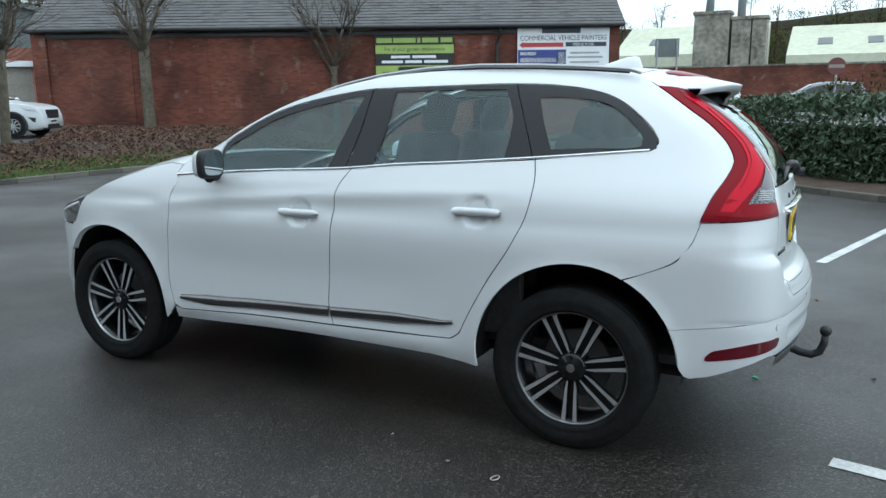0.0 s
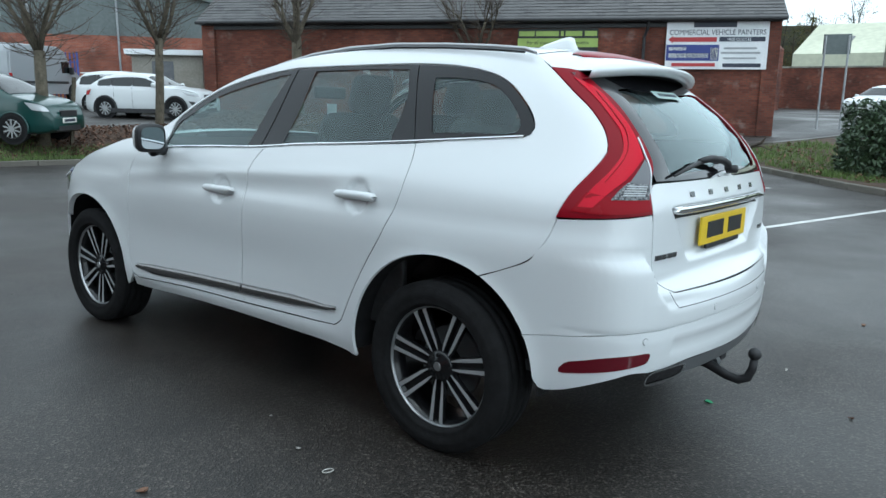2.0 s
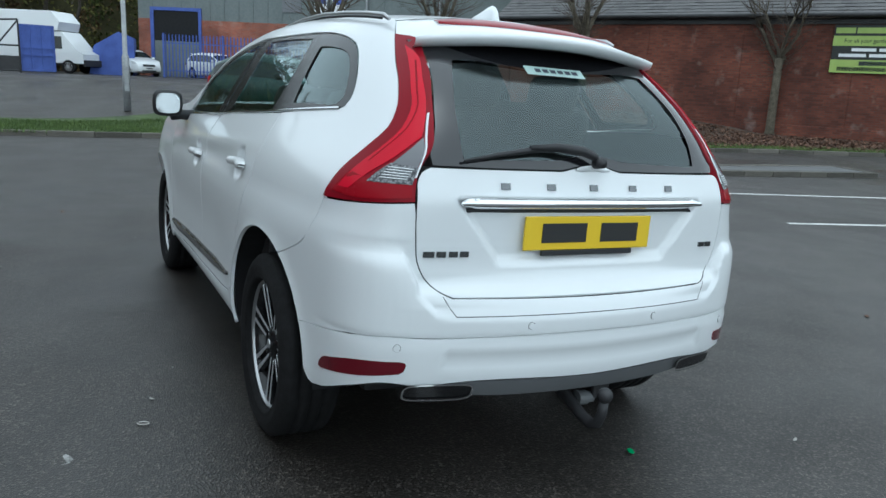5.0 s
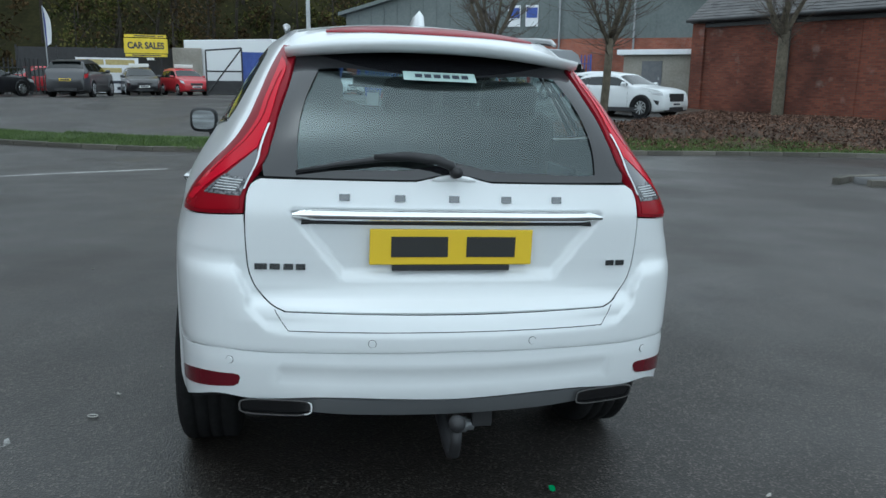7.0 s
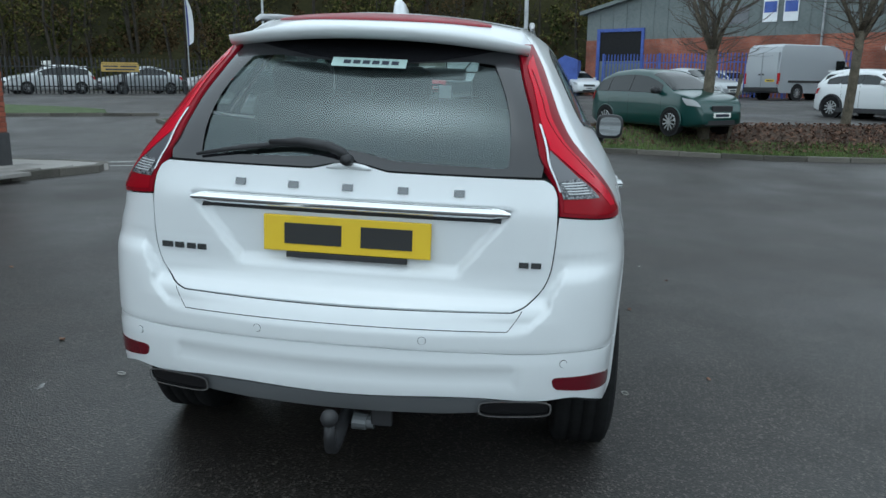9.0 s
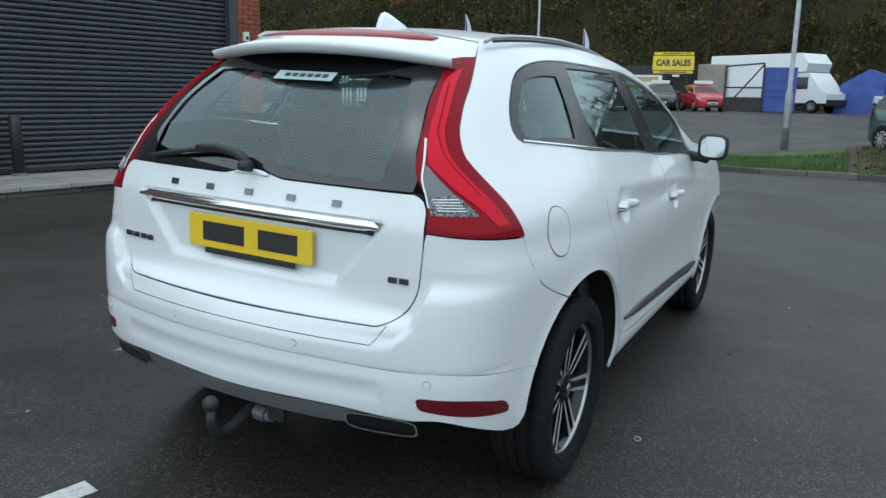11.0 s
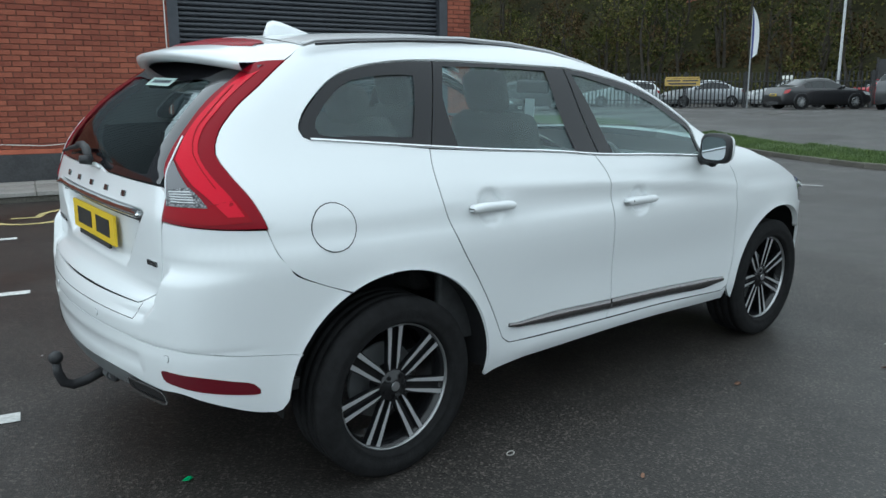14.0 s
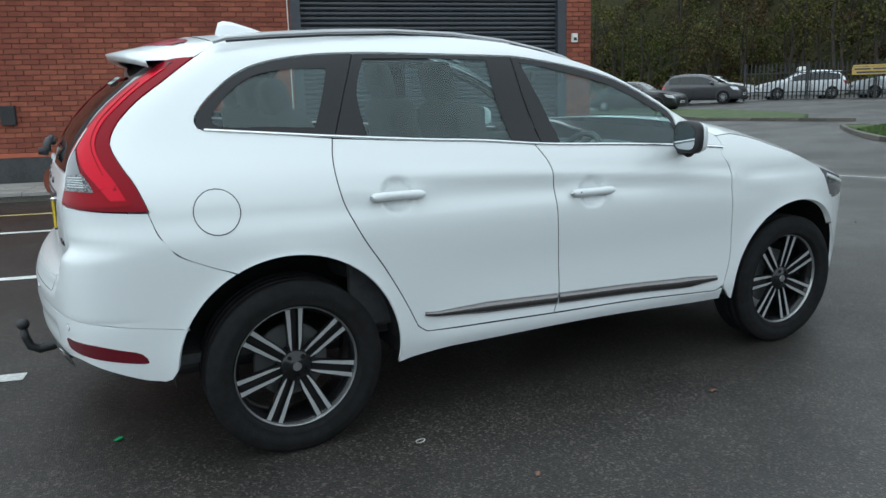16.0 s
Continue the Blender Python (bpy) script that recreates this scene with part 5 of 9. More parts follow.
parked_car("grey_suv", "dark grey large estate car parked on the sales forecourt", 36.9, 10.0, -3, 4.8, 1.92, 1.70, "suv", P_GREY, 0.37, group="forecourt cars")
parked_car("black_hatchback", "black hatchback facing the road with a price board", 42.3, 8.3, 196, 4.0, 1.71, 1.48, "hatch", P_BLACK, 0.3, plate=PLATE_Y, group="forecourt cars", roof_box=True)
parked_car("red_hatchback", "bright red hatchback with a white roof price board", 42.6, 6.0, -152, 3.6, 1.62, 1.47, "hatch", P_RED, 0.3, group="forecourt cars", roof_box=True)
parked_car("white_estate", "white car parked on the side road beyond the workshop", 4.6, -36.0, 70, 4.4, 1.75, 1.5, "hatch", P_WHITE, 0.31)
for i, (px, py, hd, pt, shp, lab) in enumerate((
        (34.7, 24.7, 142, P_WHITE, "hatch", "white hatchback behind the palisade fence"), (37.2, 21.0, 140, P_SILVER, "saloon", "silver saloon car behind the palisade fence"),
        (39.6, 17.4, 138, P_WHITE, "hatch", "white hatchback behind the palisade fence"), (45.3, 11.5, 138, P_WHITE, "hatch", "white hatchback behind the palisade fence"), (42.0, 13.7, 138, P_RED, "hatch", "red hatchback behind the palisade fence"))):
    parked_car("fenced_" + ("saloon" if shp == "saloon" else "hatchback"), lab, px, py, hd, 4.3, 1.75, 1.48, shp, pt, 0.31, group="cars behind the palisade fence", roof_box=i in (0, 2))
for px, py, hd, pt, lab in ((45.0, -7.5, -150, P_WHITE, "white hatchback behind the blue fence"), (43.0, -11.3, -150, P_SILVER, "silver hatchback behind the blue fence"), (46.5, -2.9, -160, P_WHITE, "white car near the blue fence")):
    parked_car("yard_hatchback", lab, px, py, hd, 4.1, 1.72, 1.5, "hatch", pt, 0.31, group="cars behind the blue fence")
parked_car("dark_hatchback", "dark blue hatchback parked beyond the side road", 29.5, 26.3, -62, 4.0, 1.74, 1.5, "hatch", P_GREY, 0.31)
parked_car("pale_saloon", "white saloon parked on the bank road", 35.5, 31.2, -60, 4.5, 1.75, 1.42, "saloon", P_WHITE, 0.31)
parked_car("black_coupe", "black car parked beside the side road", 24.0, 25.0, -65, 4.3, 1.78, 1.4, "saloon", P_BLACK, 0.32)
parked_car("grey_hatchback", "grey car parked behind the hedge", -0.3, -34.5, 10, 4.1, 1.72, 1.5, "hatch", P_PEWTER, 0.31)
parked_car("grey_hatchback", "grey hatchback parked behind the hedge", -6.6, -34.5, 10, 4.1, 1.72, 1.45, "hatch", P_PEWTER, 0.31)
parked_car("white_hatchback", "white car parked beside the rendered hut", 26.5, -12.7, -150, 4.2, 1.75, 1.5, "hatch", P_WHITE, 0.31)


def panel_van():
    m = Matrix.Translation((36.8, -13.3, ground_z(36, -13))) @ Matrix.Rotation(radians(-56), 4, "Z")
    root = thing("panel_van", "silver high-roofed panel van seen from behind", "van", m)
    L, W, H = 5.6, 1.98, 2.55
    out = [(-L / 2, 0.45), (-L / 2 - 0.02, 1.6), (-L / 2 + 0.1, H - 0.12), (-L / 2 + 0.3, H), (0.9, H), (1.45, H - 0.2), (1.95, 1.5), (2.55, 1.2), (2.75, 0.9), (2.78, 0.4), (2.5, 0.3), (-L / 2 + 0.1, 0.35)]
    bm = bmesh.new()
    ys = (-W / 2, -W / 2 + 0.06, W / 2 - 0.06, W / 2)
    rows = []
    for i, yy in enumerate(ys):
        rows.append([bm.verts.new((x, yy * (1 - 0.07 * max(0, z - 1.1) / 1.4), z if i in (1, 2) else (z - 0.05 if z > 1.8 else z))) for x, z in out])
    k = len(out)
    for a, b in zip(rows, rows[1:]):
        for j in range(k):
            bm.faces.new((a[j], b[j], b[(j + 1) % k], a[(j + 1) % k]))
    bm.faces.new(rows[0]), bm.faces.new(rows[-1][::-1])
    part("body", bm, P_VAN, root)
    for sg in (1, -1):
        d = part("rear_door", boxed(-L / 2 - 0.045, -L / 2 - 0.01, 0.015 if sg > 0 else -0.88, 0.88 if sg > 0 else -0.015, 0.5, 2.2, bevel=0.012), P_VAN, root)
        part("handle", boxed(-L / 2 - 0.075, -L / 2 - 0.045, sg * 0.1 - 0.05, sg * 0.1 + 0.05, 1.15, 1.22), TRIM, d)
        part("tail_lamp", boxed(-L / 2 - 0.05, -L / 2 + 0.06, sg * 0.93 - 0.05, sg * 0.93 + 0.05, 0.75, 1.25, bevel=0.015), LAMP_RED, root)
        part("rub_strip", boxed(-2.2, 1.5, sg * (W / 2 + 0.01) - 0.02, sg * (W / 2 + 0.01) + 0.02, 0.82, 0.92, bevel=0.01), TRIM, root)
        part("cab_window", boxed(1.05, 1.7, sg * (W / 2 - 0.03) - 0.02, sg * (W / 2 - 0.03) + 0.02, 1.3, 1.85, bevel=0.015), CAR_GLASS, root)
        part("door_mirror", boxed(1.6, 1.75, sg * (W / 2 + 0.12) - 0.1, sg * (W / 2 + 0.12) + 0.1, 1.25, 1.6, bevel=0.03), TRIM, root)
    part("bumper", boxed(-L / 2 - 0.12, -L / 2 + 0.05, -0.95, 0.95, 0.38, 0.6, bevel=0.03), TRIM, root)
    p = part("rear_plate", boxed(-L / 2 - 0.065, -L / 2 - 0.046, -0.75, -0.25, 0.85, 0.96), PLATE_Y, root)
    part("plate_bar", boxed(-L / 2 - 0.067, -L / 2 - 0.065, -0.7, -0.3, 0.88, 0.93), INK, p)
    for wx in (-1.55, 1.85):
        for sg in (1, -1):
            add_wheel(root, wx, sg * 0.88, 0.34, 0.22, sg)
            # Flat dark disc in place of the arch's shaded hollow.
            bm = bmesh.new()
            tube(bm, [(wx, sg * 0.95, 0.36), (wx, sg * 1.0, 0.36)], 0.42, 24)
            part("wheel_arch_shade", bm, DARK, root)


panel_van()


def box_truck():
    m = Matrix.Translation((46.8, 2.7, ground_z(47, 2))) @ Matrix.Rotation(radians(-120), 4, "Z")
    root = thing("box_truck", "white box truck with an overcab body", "truck", m)
    part("box_body", boxed(-3.8, 1.6, -1.1, 1.1, 0.75, 3.25, bevel=0.05), P_WHITE, root)
    bm = bmesh.new()
    prism(bm, [(1.55, 2.2), (2.6, 2.25), (2.75, 2.7), (2.3, 3.25), (1.55, 3.25)], -1.1, 1.1)
    bmesh.ops.transform(bm, matrix=Matrix.Rotation(radians(90), 4, "X"), verts=bm.verts)
    part("luton", bm, P_WHITE, root)
    bm = bmesh.new()
    prism(bm, [(1.6, 0.55), (3.9, 0.55), (3.9, 1.05), (3.55, 1.25), (2.75, 2.2), (1.6, 2.2)], -0.98, 0.98)
    bmesh.ops.transform(bm, matrix=Matrix.Rotation(radians(90), 4, "X"), verts=bm.verts)
    cab = part("cab", bm, P_WHITE, root)
    for sg in (1, -1):
        part("cab_window", boxed(1.95, 2.75, sg * 0.985 - 0.012, sg * 0.985 + 0.012, 1.3, 1.95, bevel=0.01), CAR_GLASS, cab)
        for wx in (-2.3, 3.05):
            add_wheel(root, wx, sg * 0.9, 0.36, 0.24, sg)
    part("chassis_rail", boxed(-3.8, 2.4, -0.6, 0.6, 0.42, 0.74), TRIM, root)
    part("front_bumper", boxed(3.85, 4.0, -0.95, 0.95, 0.4, 0.75, bevel=0.03), TRIM, root)
    root2 = thing("white_container", "dirty white container body standing on the ground", "container", Matrix.Translation((48.0, 6.3, ground_z(47, 5))) @ Matrix.Rotation(radians(-88), 4, "Z"))
    part("body", boxed(-0.85, 0.85, -1.1, 1.1, 0, 2.75, bevel=0.04), RENDER_WALL, root2)
    for k in range(3):
        part("side_rib", boxed(-0.7 + k * 0.65, -0.64 + k * 0.65, -1.14, 1.14, 0.1, 2.65), RENDER_WALL, root2)


box_truck()


# ---------------------------------------------------------------- fences, gates, signs
def palisade(name, a, b, h, mat, label, pitch=0.155, sheet=False):
    """Palisade fence: posts, two rails, and pales with split tops, each a piece."""
    L, ang = math.dist(a, b), math.atan2(b[1] - a[1], b[0] - a[0])
    z = ground_z((a[0] + b[0]) / 2, (a[1] + b[1]) / 2)
    root = thing(name, label, "fence", Matrix.Translation((*a, z)) @ Matrix.Rotation(ang, 4, "Z"))
    me = None
    for k in range(int(L / pitch)):
        if me is None:
            bm = bmesh.new()
            prism(bm, [(-0.034, -0.008), (0, 0.01), (0.034, -0.008), (0.034, -0.004), (0, 0.014), (-0.034, -0.004)], 0.05, h - 0.08)
            v = [bm.verts.new(p) for p in ((-0.034, 0, h - 0.08), (0.034, 0, h - 0.08), (0.028, 0, h), (0.0, 0, h - 0.05), (-0.028, 0, h))]
            bm.faces.new(v)
            ob = part("pale", bm, mat, root)
            me = ob.data
        else:
            ob = new("pale", me)
            ob.parent = root
        ob.location = ((k + 0.5) * pitch, 0.035, 0)
    for zz in (0.4, h - 0.5):
        part("rail", boxed(0, L, -0.03, 0.02, zz - 0.025, zz + 0.025), mat, root)
    n = max(1, int(L / 2.75))
    for k in range(n + 1):
        part("post", boxed(k * L / n - 0.05, k * L / n + 0.05, -0.09, -0.03, -0.1, h + 0.02), mat, root)
    return root


palisade("steel_palisade_fence", (31.6, 25.6), (41.8, 10.8), 1.85, FENCE_DARK, "dark steel palisade fence in front of stored cars", 0.2)
palisade("blue_palisade_fence", (43.6, -4.3), (38.0, -16.2), 2.4, BLUE_PAINT, "bright blue painted palisade fence", 0.19)


def yard_gate():
    root = thing("yard_gate", "black steel gate frame with mesh standing open", "gate", Matrix.Translation((41.2, 4.65, ground_z(43, 4))) @ Matrix.Rotation(radians(-92), 4, "Z"))
    bm = bmesh.new()
    for p, q in (((0, 0, 0), (0, 0, 2.4)), ((1.9, 0, 0), (1.9, 0, 2.55)), ((0, 0, 2.4), (1.9, 0, 2.55)), ((0, 0, 0.1), (1.9, 0, 0.1)), ((0, 0, 0.1), (1.9, 0, 2.5)), ((0, 0, 1.3), (1.9, 0, 1.3))):
        tube(bm, [p, q], 0.045, 6)
    part("gate_frame", bm, BLACK_METAL, root)
    part("mesh_panel", boxed(0.03, 1.87, 0.02, 0.03, 0.1, 0.8), BLACK_METAL, root)
    r2 = thing("blue_gate", "solid blue sheet steel gate leaf", "gate", Matrix.Translation((41.3, 2.75, ground_z(43, 2))) @ Matrix.Rotation(radians(-80), 4, "Z"))
    part("sheet", boxed(0.0, 1.6, 0, 0.04, 0.08, 2.35, bevel=0.008), BLUE_PAINT, r2)
    for k in range(4):
        part("rib", boxed(0.04 + k * 0.48, 0.10 + k * 0.48, -0.04, 0.0, 0.1, 2.33), BLUE_PAINT, r2)
    for zz in (0.85, 1.2):
        part("rail", boxed(0.0, 1.6, -0.05, 0.0, zz, zz + 0.06), BLUE_PAINT, r2)
    r3 = thing("blue_skip", "blue sheeted skip beside the grey shed", "skip", Matrix.Translation((47.2, -0.8, ground_z(47, 0))) @ Matrix.Rotation(radians(-100), 4, "Z"))
    bm = bmesh.new()
    prism(bm, [(0, 0), (2.4, 0), (2.4, 2.1), (1.6, 2.4), (0.3, 1.6)], 0, 1.6)
    bmesh.ops.transform(bm, matrix=Matrix.Rotation(radians(90), 4, "X"), verts=bm.verts)
    part("cover", bm, BLUE_PAINT, r3)
    # dark mesh fence line left of the gate
    root = thing("dark_mesh_fence", "dark steel mesh fence behind the forecourt", "fence", Matrix.Translation((47.5, 16.0, ground_z(47, 10))) @ Matrix.Rotation(radians(-86), 4, "Z"))
    for k in range(6):
        part("post", boxed(k * 2.2 - 0.04, k * 2.2 + 0.04, -0.04, 0.04, 0, 2.8), BLACK_METAL, root)
    for k in range(5):
        part("mesh_panel", boxed(k * 2.2 + 0.05, k * 2.2 + 2.15, -0.01, 0.01, 0.05, 2.7), BLACK_METAL, root)


yard_gate()


def car_sales_sign():
    root = thing("car_sales_sign", "yellow car sales sign board on steel posts", "sign", Matrix.Translation((46.3, 8.5, ground_z(46, 8) + 0.08)) @ Matrix.Rotation(radians(-80), 4, "Z") @ Matrix.Diagonal((0.9, 0.9, 0.9, 1)))
    for px in (-0.5, 0.9):
        part("post", boxed(px - 0.06, px + 0.06, 0.06, 0.16, 0, 3.4, bevel=0.008), BLACK_METAL, root)
    part("board", boxed(-1.35, 1.35, 0, 0.06, 2.55, 3.5, bevel=0.008), YELLOW_BOARD, root)
    part("top_strip", boxed(-1.3, 1.3, 0.0, 0.06, 3.56, 3.74), YELLOW_BOARD, root)
    part("bottom_strip", boxed(-1.3, 1.3, 0.0, 0.06, 2.33, 2.5), YELLOW_BOARD, root)
    for a, b in ((-0.7, 0.6), (0.75, 1.1)):
        part("lettering_bar", boxed(a, b, -0.006, 0.0, 3.61, 3.68), INK, root)
    part("lettering_bar", boxed(-0.9, 0.9, -0.006, 0.0, 2.38, 2.45), INK, root)
    writing("lettering", "CAR SALES", 0.56, INK, root, Matrix.Translation((0, -0.004, 3.02)) @ UP, stretch=0.84, bold=0.022)
    lamp = part("flood_lamp", boxed(0.0, 0.45, -0.35, -0.1, 2.1, 2.25, bevel=0.02), PLATE_W, root)
    part("bracket", boxed(0.2, 0.25, -0.12, 0.06, 2.15, 2.2), BLACK_METAL, lamp)
    b = thing("forecourt_banner", "white dealer banner board with dark lettering", "sign", Matrix.Translation((43.3, 10.1, ground_z(46, 10))) @ Matrix.Rotation(radians(-78), 4, "Z"))
    part("board", boxed(-1.6, 1.6, 0, 0.05, 0.9, 2.0, bevel=0.008), WHITE_BOARD, b)
    part("lower_board", boxed(-1.1, 1.7, 0, 0.05, 0.1, 0.88, bevel=0.008), WHITE_BOARD, b)
    for x0, x1, z0, z1 in ((-1.5, -0.2, 1.62, 1.9), (-0.1, 1.4, 1.62, 1.9), (-0.5, 0.7, 1.2, 1.45)):
        part("lettering_bar", boxed(x0, x1, -0.006, 0.0, z0, z1), YELLOW_LINE, b)
    for x0, x1, z0, z1 in ((-0.6, 0.1, 0.6, 0.75), (0.2, 1.3, 0.6, 0.75), (-0.5, 0.2, 0.25, 0.42), (0.4, 1.2, 0.25, 0.42)):
        part("lettering_bar", boxed(x0, x1, -0.006, 0.0, z0, z1), INK, b)
    for px in (-1.5, 1.5):
        part("post", boxed(px - 0.05, px + 0.05, 0.06, 0.14, 0, 2.1), BLACK_METAL, b)
    y = thing("yellow_fence_sign", "yellow sales banner fixed to the palisade fence", "sign", Matrix.Translation((34.9, 20.8, ground_z(35, 20))) @ Matrix.Rotation(math.atan2(-12.5, 8.6), 4, "Z"))
    part("board", boxed(-0.9, 0.9, -0.12, -0.06, 1.15, 1.52, bevel=0.008), OCHRE_BOARD, y)
    for x0, x1, z0, z1 in ((-0.8, -0.1, 1.38, 1.45), (0.0, 0.8, 1.38, 1.45), (-0.7, 0.7, 1.22, 1.30)):
        part("lettering_bar", boxed(x0, x1, -0.127, -0.12, z0, z1), INK, y)
    part("top_strip", boxed(-0.86, 0.86, -0.11, -0.07, 1.54, 1.62), OCHRE_BOARD, y)
    for fx, fy, hh in ((35.2, 17.2, 4.9), (41.2, 12.6, 4.5)):
        f = thing("feather_flag", "white and blue feather advertising flag on a pole", "flag", Matrix.Translation((fx, fy, ground_z(fx, fy))) @ Matrix.Rotation(radians(-60), 4, "Z"), "feather flags")
        bm = bmesh.new()
        tube(bm, [(0, 0, 0), (0, 0, 2.3), (-0.03, 0, hh)], [0.035, 0.03, 0.015], 8)
        part("pole", bm, GALV, f)
        bm = bmesh.new()
        prev = None
        for k in range(15):
            t = k / 14
            zz = 2.4 + (hh - 2.4) * t
            w = 0.36 * (0.55 + 0.45 * math.sin(math.pi * (0.25 + 0.6 * t))) * (1 - t ** 5)
            row = [bm.verts.new((-0.02 + w * u, 0.08 * math.sin(3 * t + 2 * u), zz + 0.25 * u * (1 - t))) for u in (0.0, 0.35, 0.7, 1.0)]
            if prev:
                for i in range(3):
                    fc = bm.faces.new((prev[i], prev[i + 1], row[i + 1], row[i]))
                    fc.material_index = 1 if i == 0 else 0
            prev = row
        part("sail", bm, [WHITE_BOARD, NAVY], f)


car_sales_sign()


def direction_sign():
    root = thing("road_sign_post", "back of a grey rectangular road sign on two posts", "road sign", Matrix.Translation((5.0, -27.6, 0.3)) @ Matrix.Rotation(radians(10), 4, "Z"))
    for px in (-0.38, 0.38):
        bm = bmesh.new()
        tube(bm, [(px, 0.04, -0.1), (px, 0.04, 3.2)], 0.038, 8)
        part("post", bm, GALV, root)
    part("plate", boxed(-0.45, 0.45, -0.02, 0.02, 2.55, 3.25, bevel=0.006), CLAD_GREY, root)
    s = thing("no_entry_sign", "faded round red road sign on a post", "road sign", Matrix.Translation((-1.0, -33.5, 0.35)))
    bm = bmesh.new()
    tube(bm, [(0, 0, -0.1), (0, 0, 2.2)], 0.04, 8)
    part("post", bm, GALV, s)
    bm = bmesh.new()
    tube(bm, [(0, 0.05, 2.15), (0, 0.07, 2.15)], 0.36, 24)
    d = part("disc", bm, plain("faded_red_print", (0.13, 0.045, 0.045), 0.6), s, "faded red disc")
    part("disc_bar", boxed(-0.3, 0.3, 0.071, 0.076, 2.08, 2.22), RENDER_WALL, d)


direction_sign()


# ---------------------------------------------------------------- works beyond the side road
def works():
    m = Matrix.Translation((6.9, -62.0, 0.3))
    root = thing("concrete_silos", "streaked grey concrete silo towers", "silo", m)
    for x0, x1, h in ((-2.55, 0.15, 7.4), (0.35, 1.75, 6.9), (1.85, 2.9, 6.9)):
        x0, x1 = -x1, -x0
        t = part("tower", boxed(x0, x1, -2, 0, 0, h, bevel=0.05), CONCRETE, root)
        part("cap", boxed(x0 - 0.1, x1 + 0.1, -2.1, 0.12, h - 0.25, h, bevel=0.02), CONCRETE, t)
    for px, hh in ((1.5, 11.0), (-0.9, 11.0)):
        bm = bmesh.new()
        tube(bm, [(px, -1, 6.5), (px, -1, hh)], 0.32, 14)
        part("flue", bm, CLAD_GREY, root)
    sh = thing("cream_shed", "long cream sheeted shed with rooflights", "building", Matrix.Translation((0.0, -76.0, 0.3)))
    for x0, x1, e, a in ((-46.0, 3.0, 4.2, 7.2), (5.0, 18.5, 4.6, 7.7)):
        bm = bmesh.new()
        v = [bm.verts.new(p) for p in ((x0, 4, e), (x1, 4, e), (x1, -4, a), (x0, -4, a), (x0, 4, 0), (x1, 4, 0), (x1, -4, 0), (x0, -4, 0))]
        for f in ((0, 1, 2, 3), (4, 5, 1, 0), (5, 6, 2, 1), (7, 4, 0, 3), (6, 7, 3, 2)):
            bm.faces.new([v[i] for i in f])
        r = part("roof", bm, CREAM, sh)
        sl = math.atan2(a - e, 8)
        for k in range(int((x1 - x0) / 4)):
            bm = boxed(-0.6, 0.6, -0.9, 0.9, 0.02, 0.08)
            bmesh.ops.transform(bm, matrix=Matrix.Translation((x0 + 2 + k * 4, 0.6, e + (a - e) * 0.42)) @ Matrix.Rotation(-sl, 4, "X"), verts=bm.verts)
            part("rooflight", bm, CLAD_DARK, r)
    w = thing("works_wall", "long dark red brick boundary wall of the works", "wall", Matrix.Translation((0, -56.0, 0.2)), kind="structure")
    part("brick_face", boxed(-40, 16, -0.3, 0, -0.5, 3.0), BRICK_OLD, w)
    part("coping", boxed(-40, 16, -0.36, 0.06, 3.0, 3.12), CONCRETE, w)
    d = thing("brick_outhouse", "low dark brick building beside the works road", "building", Matrix.Translation((14.5, -50.0, 0.2)))
    bm = bmesh.new()
    prism(bm, [(-1.4, 0), (1.4, 0), (1.4, 4.0), (0, 5.4), (-1.4, 4.0)], -6, 0)
    bmesh.ops.transform(bm, matrix=Matrix.Rotation(radians(90), 4, "X"), verts=bm.verts)
    part("wall", bm, BRICK_OLD, d)


works()


# ---------------------------------------------------------------- wooded hillside
def hill_z(x, y):
    """The slope behind the forecourt, and low wooded ground beyond the works."""
    a = smooth_step(50, 92, x) * 26 * smooth_step(-75, -10, y)
    b = smooth_step(-95, -190, y) * 16
    return max(a, b) + 0.74


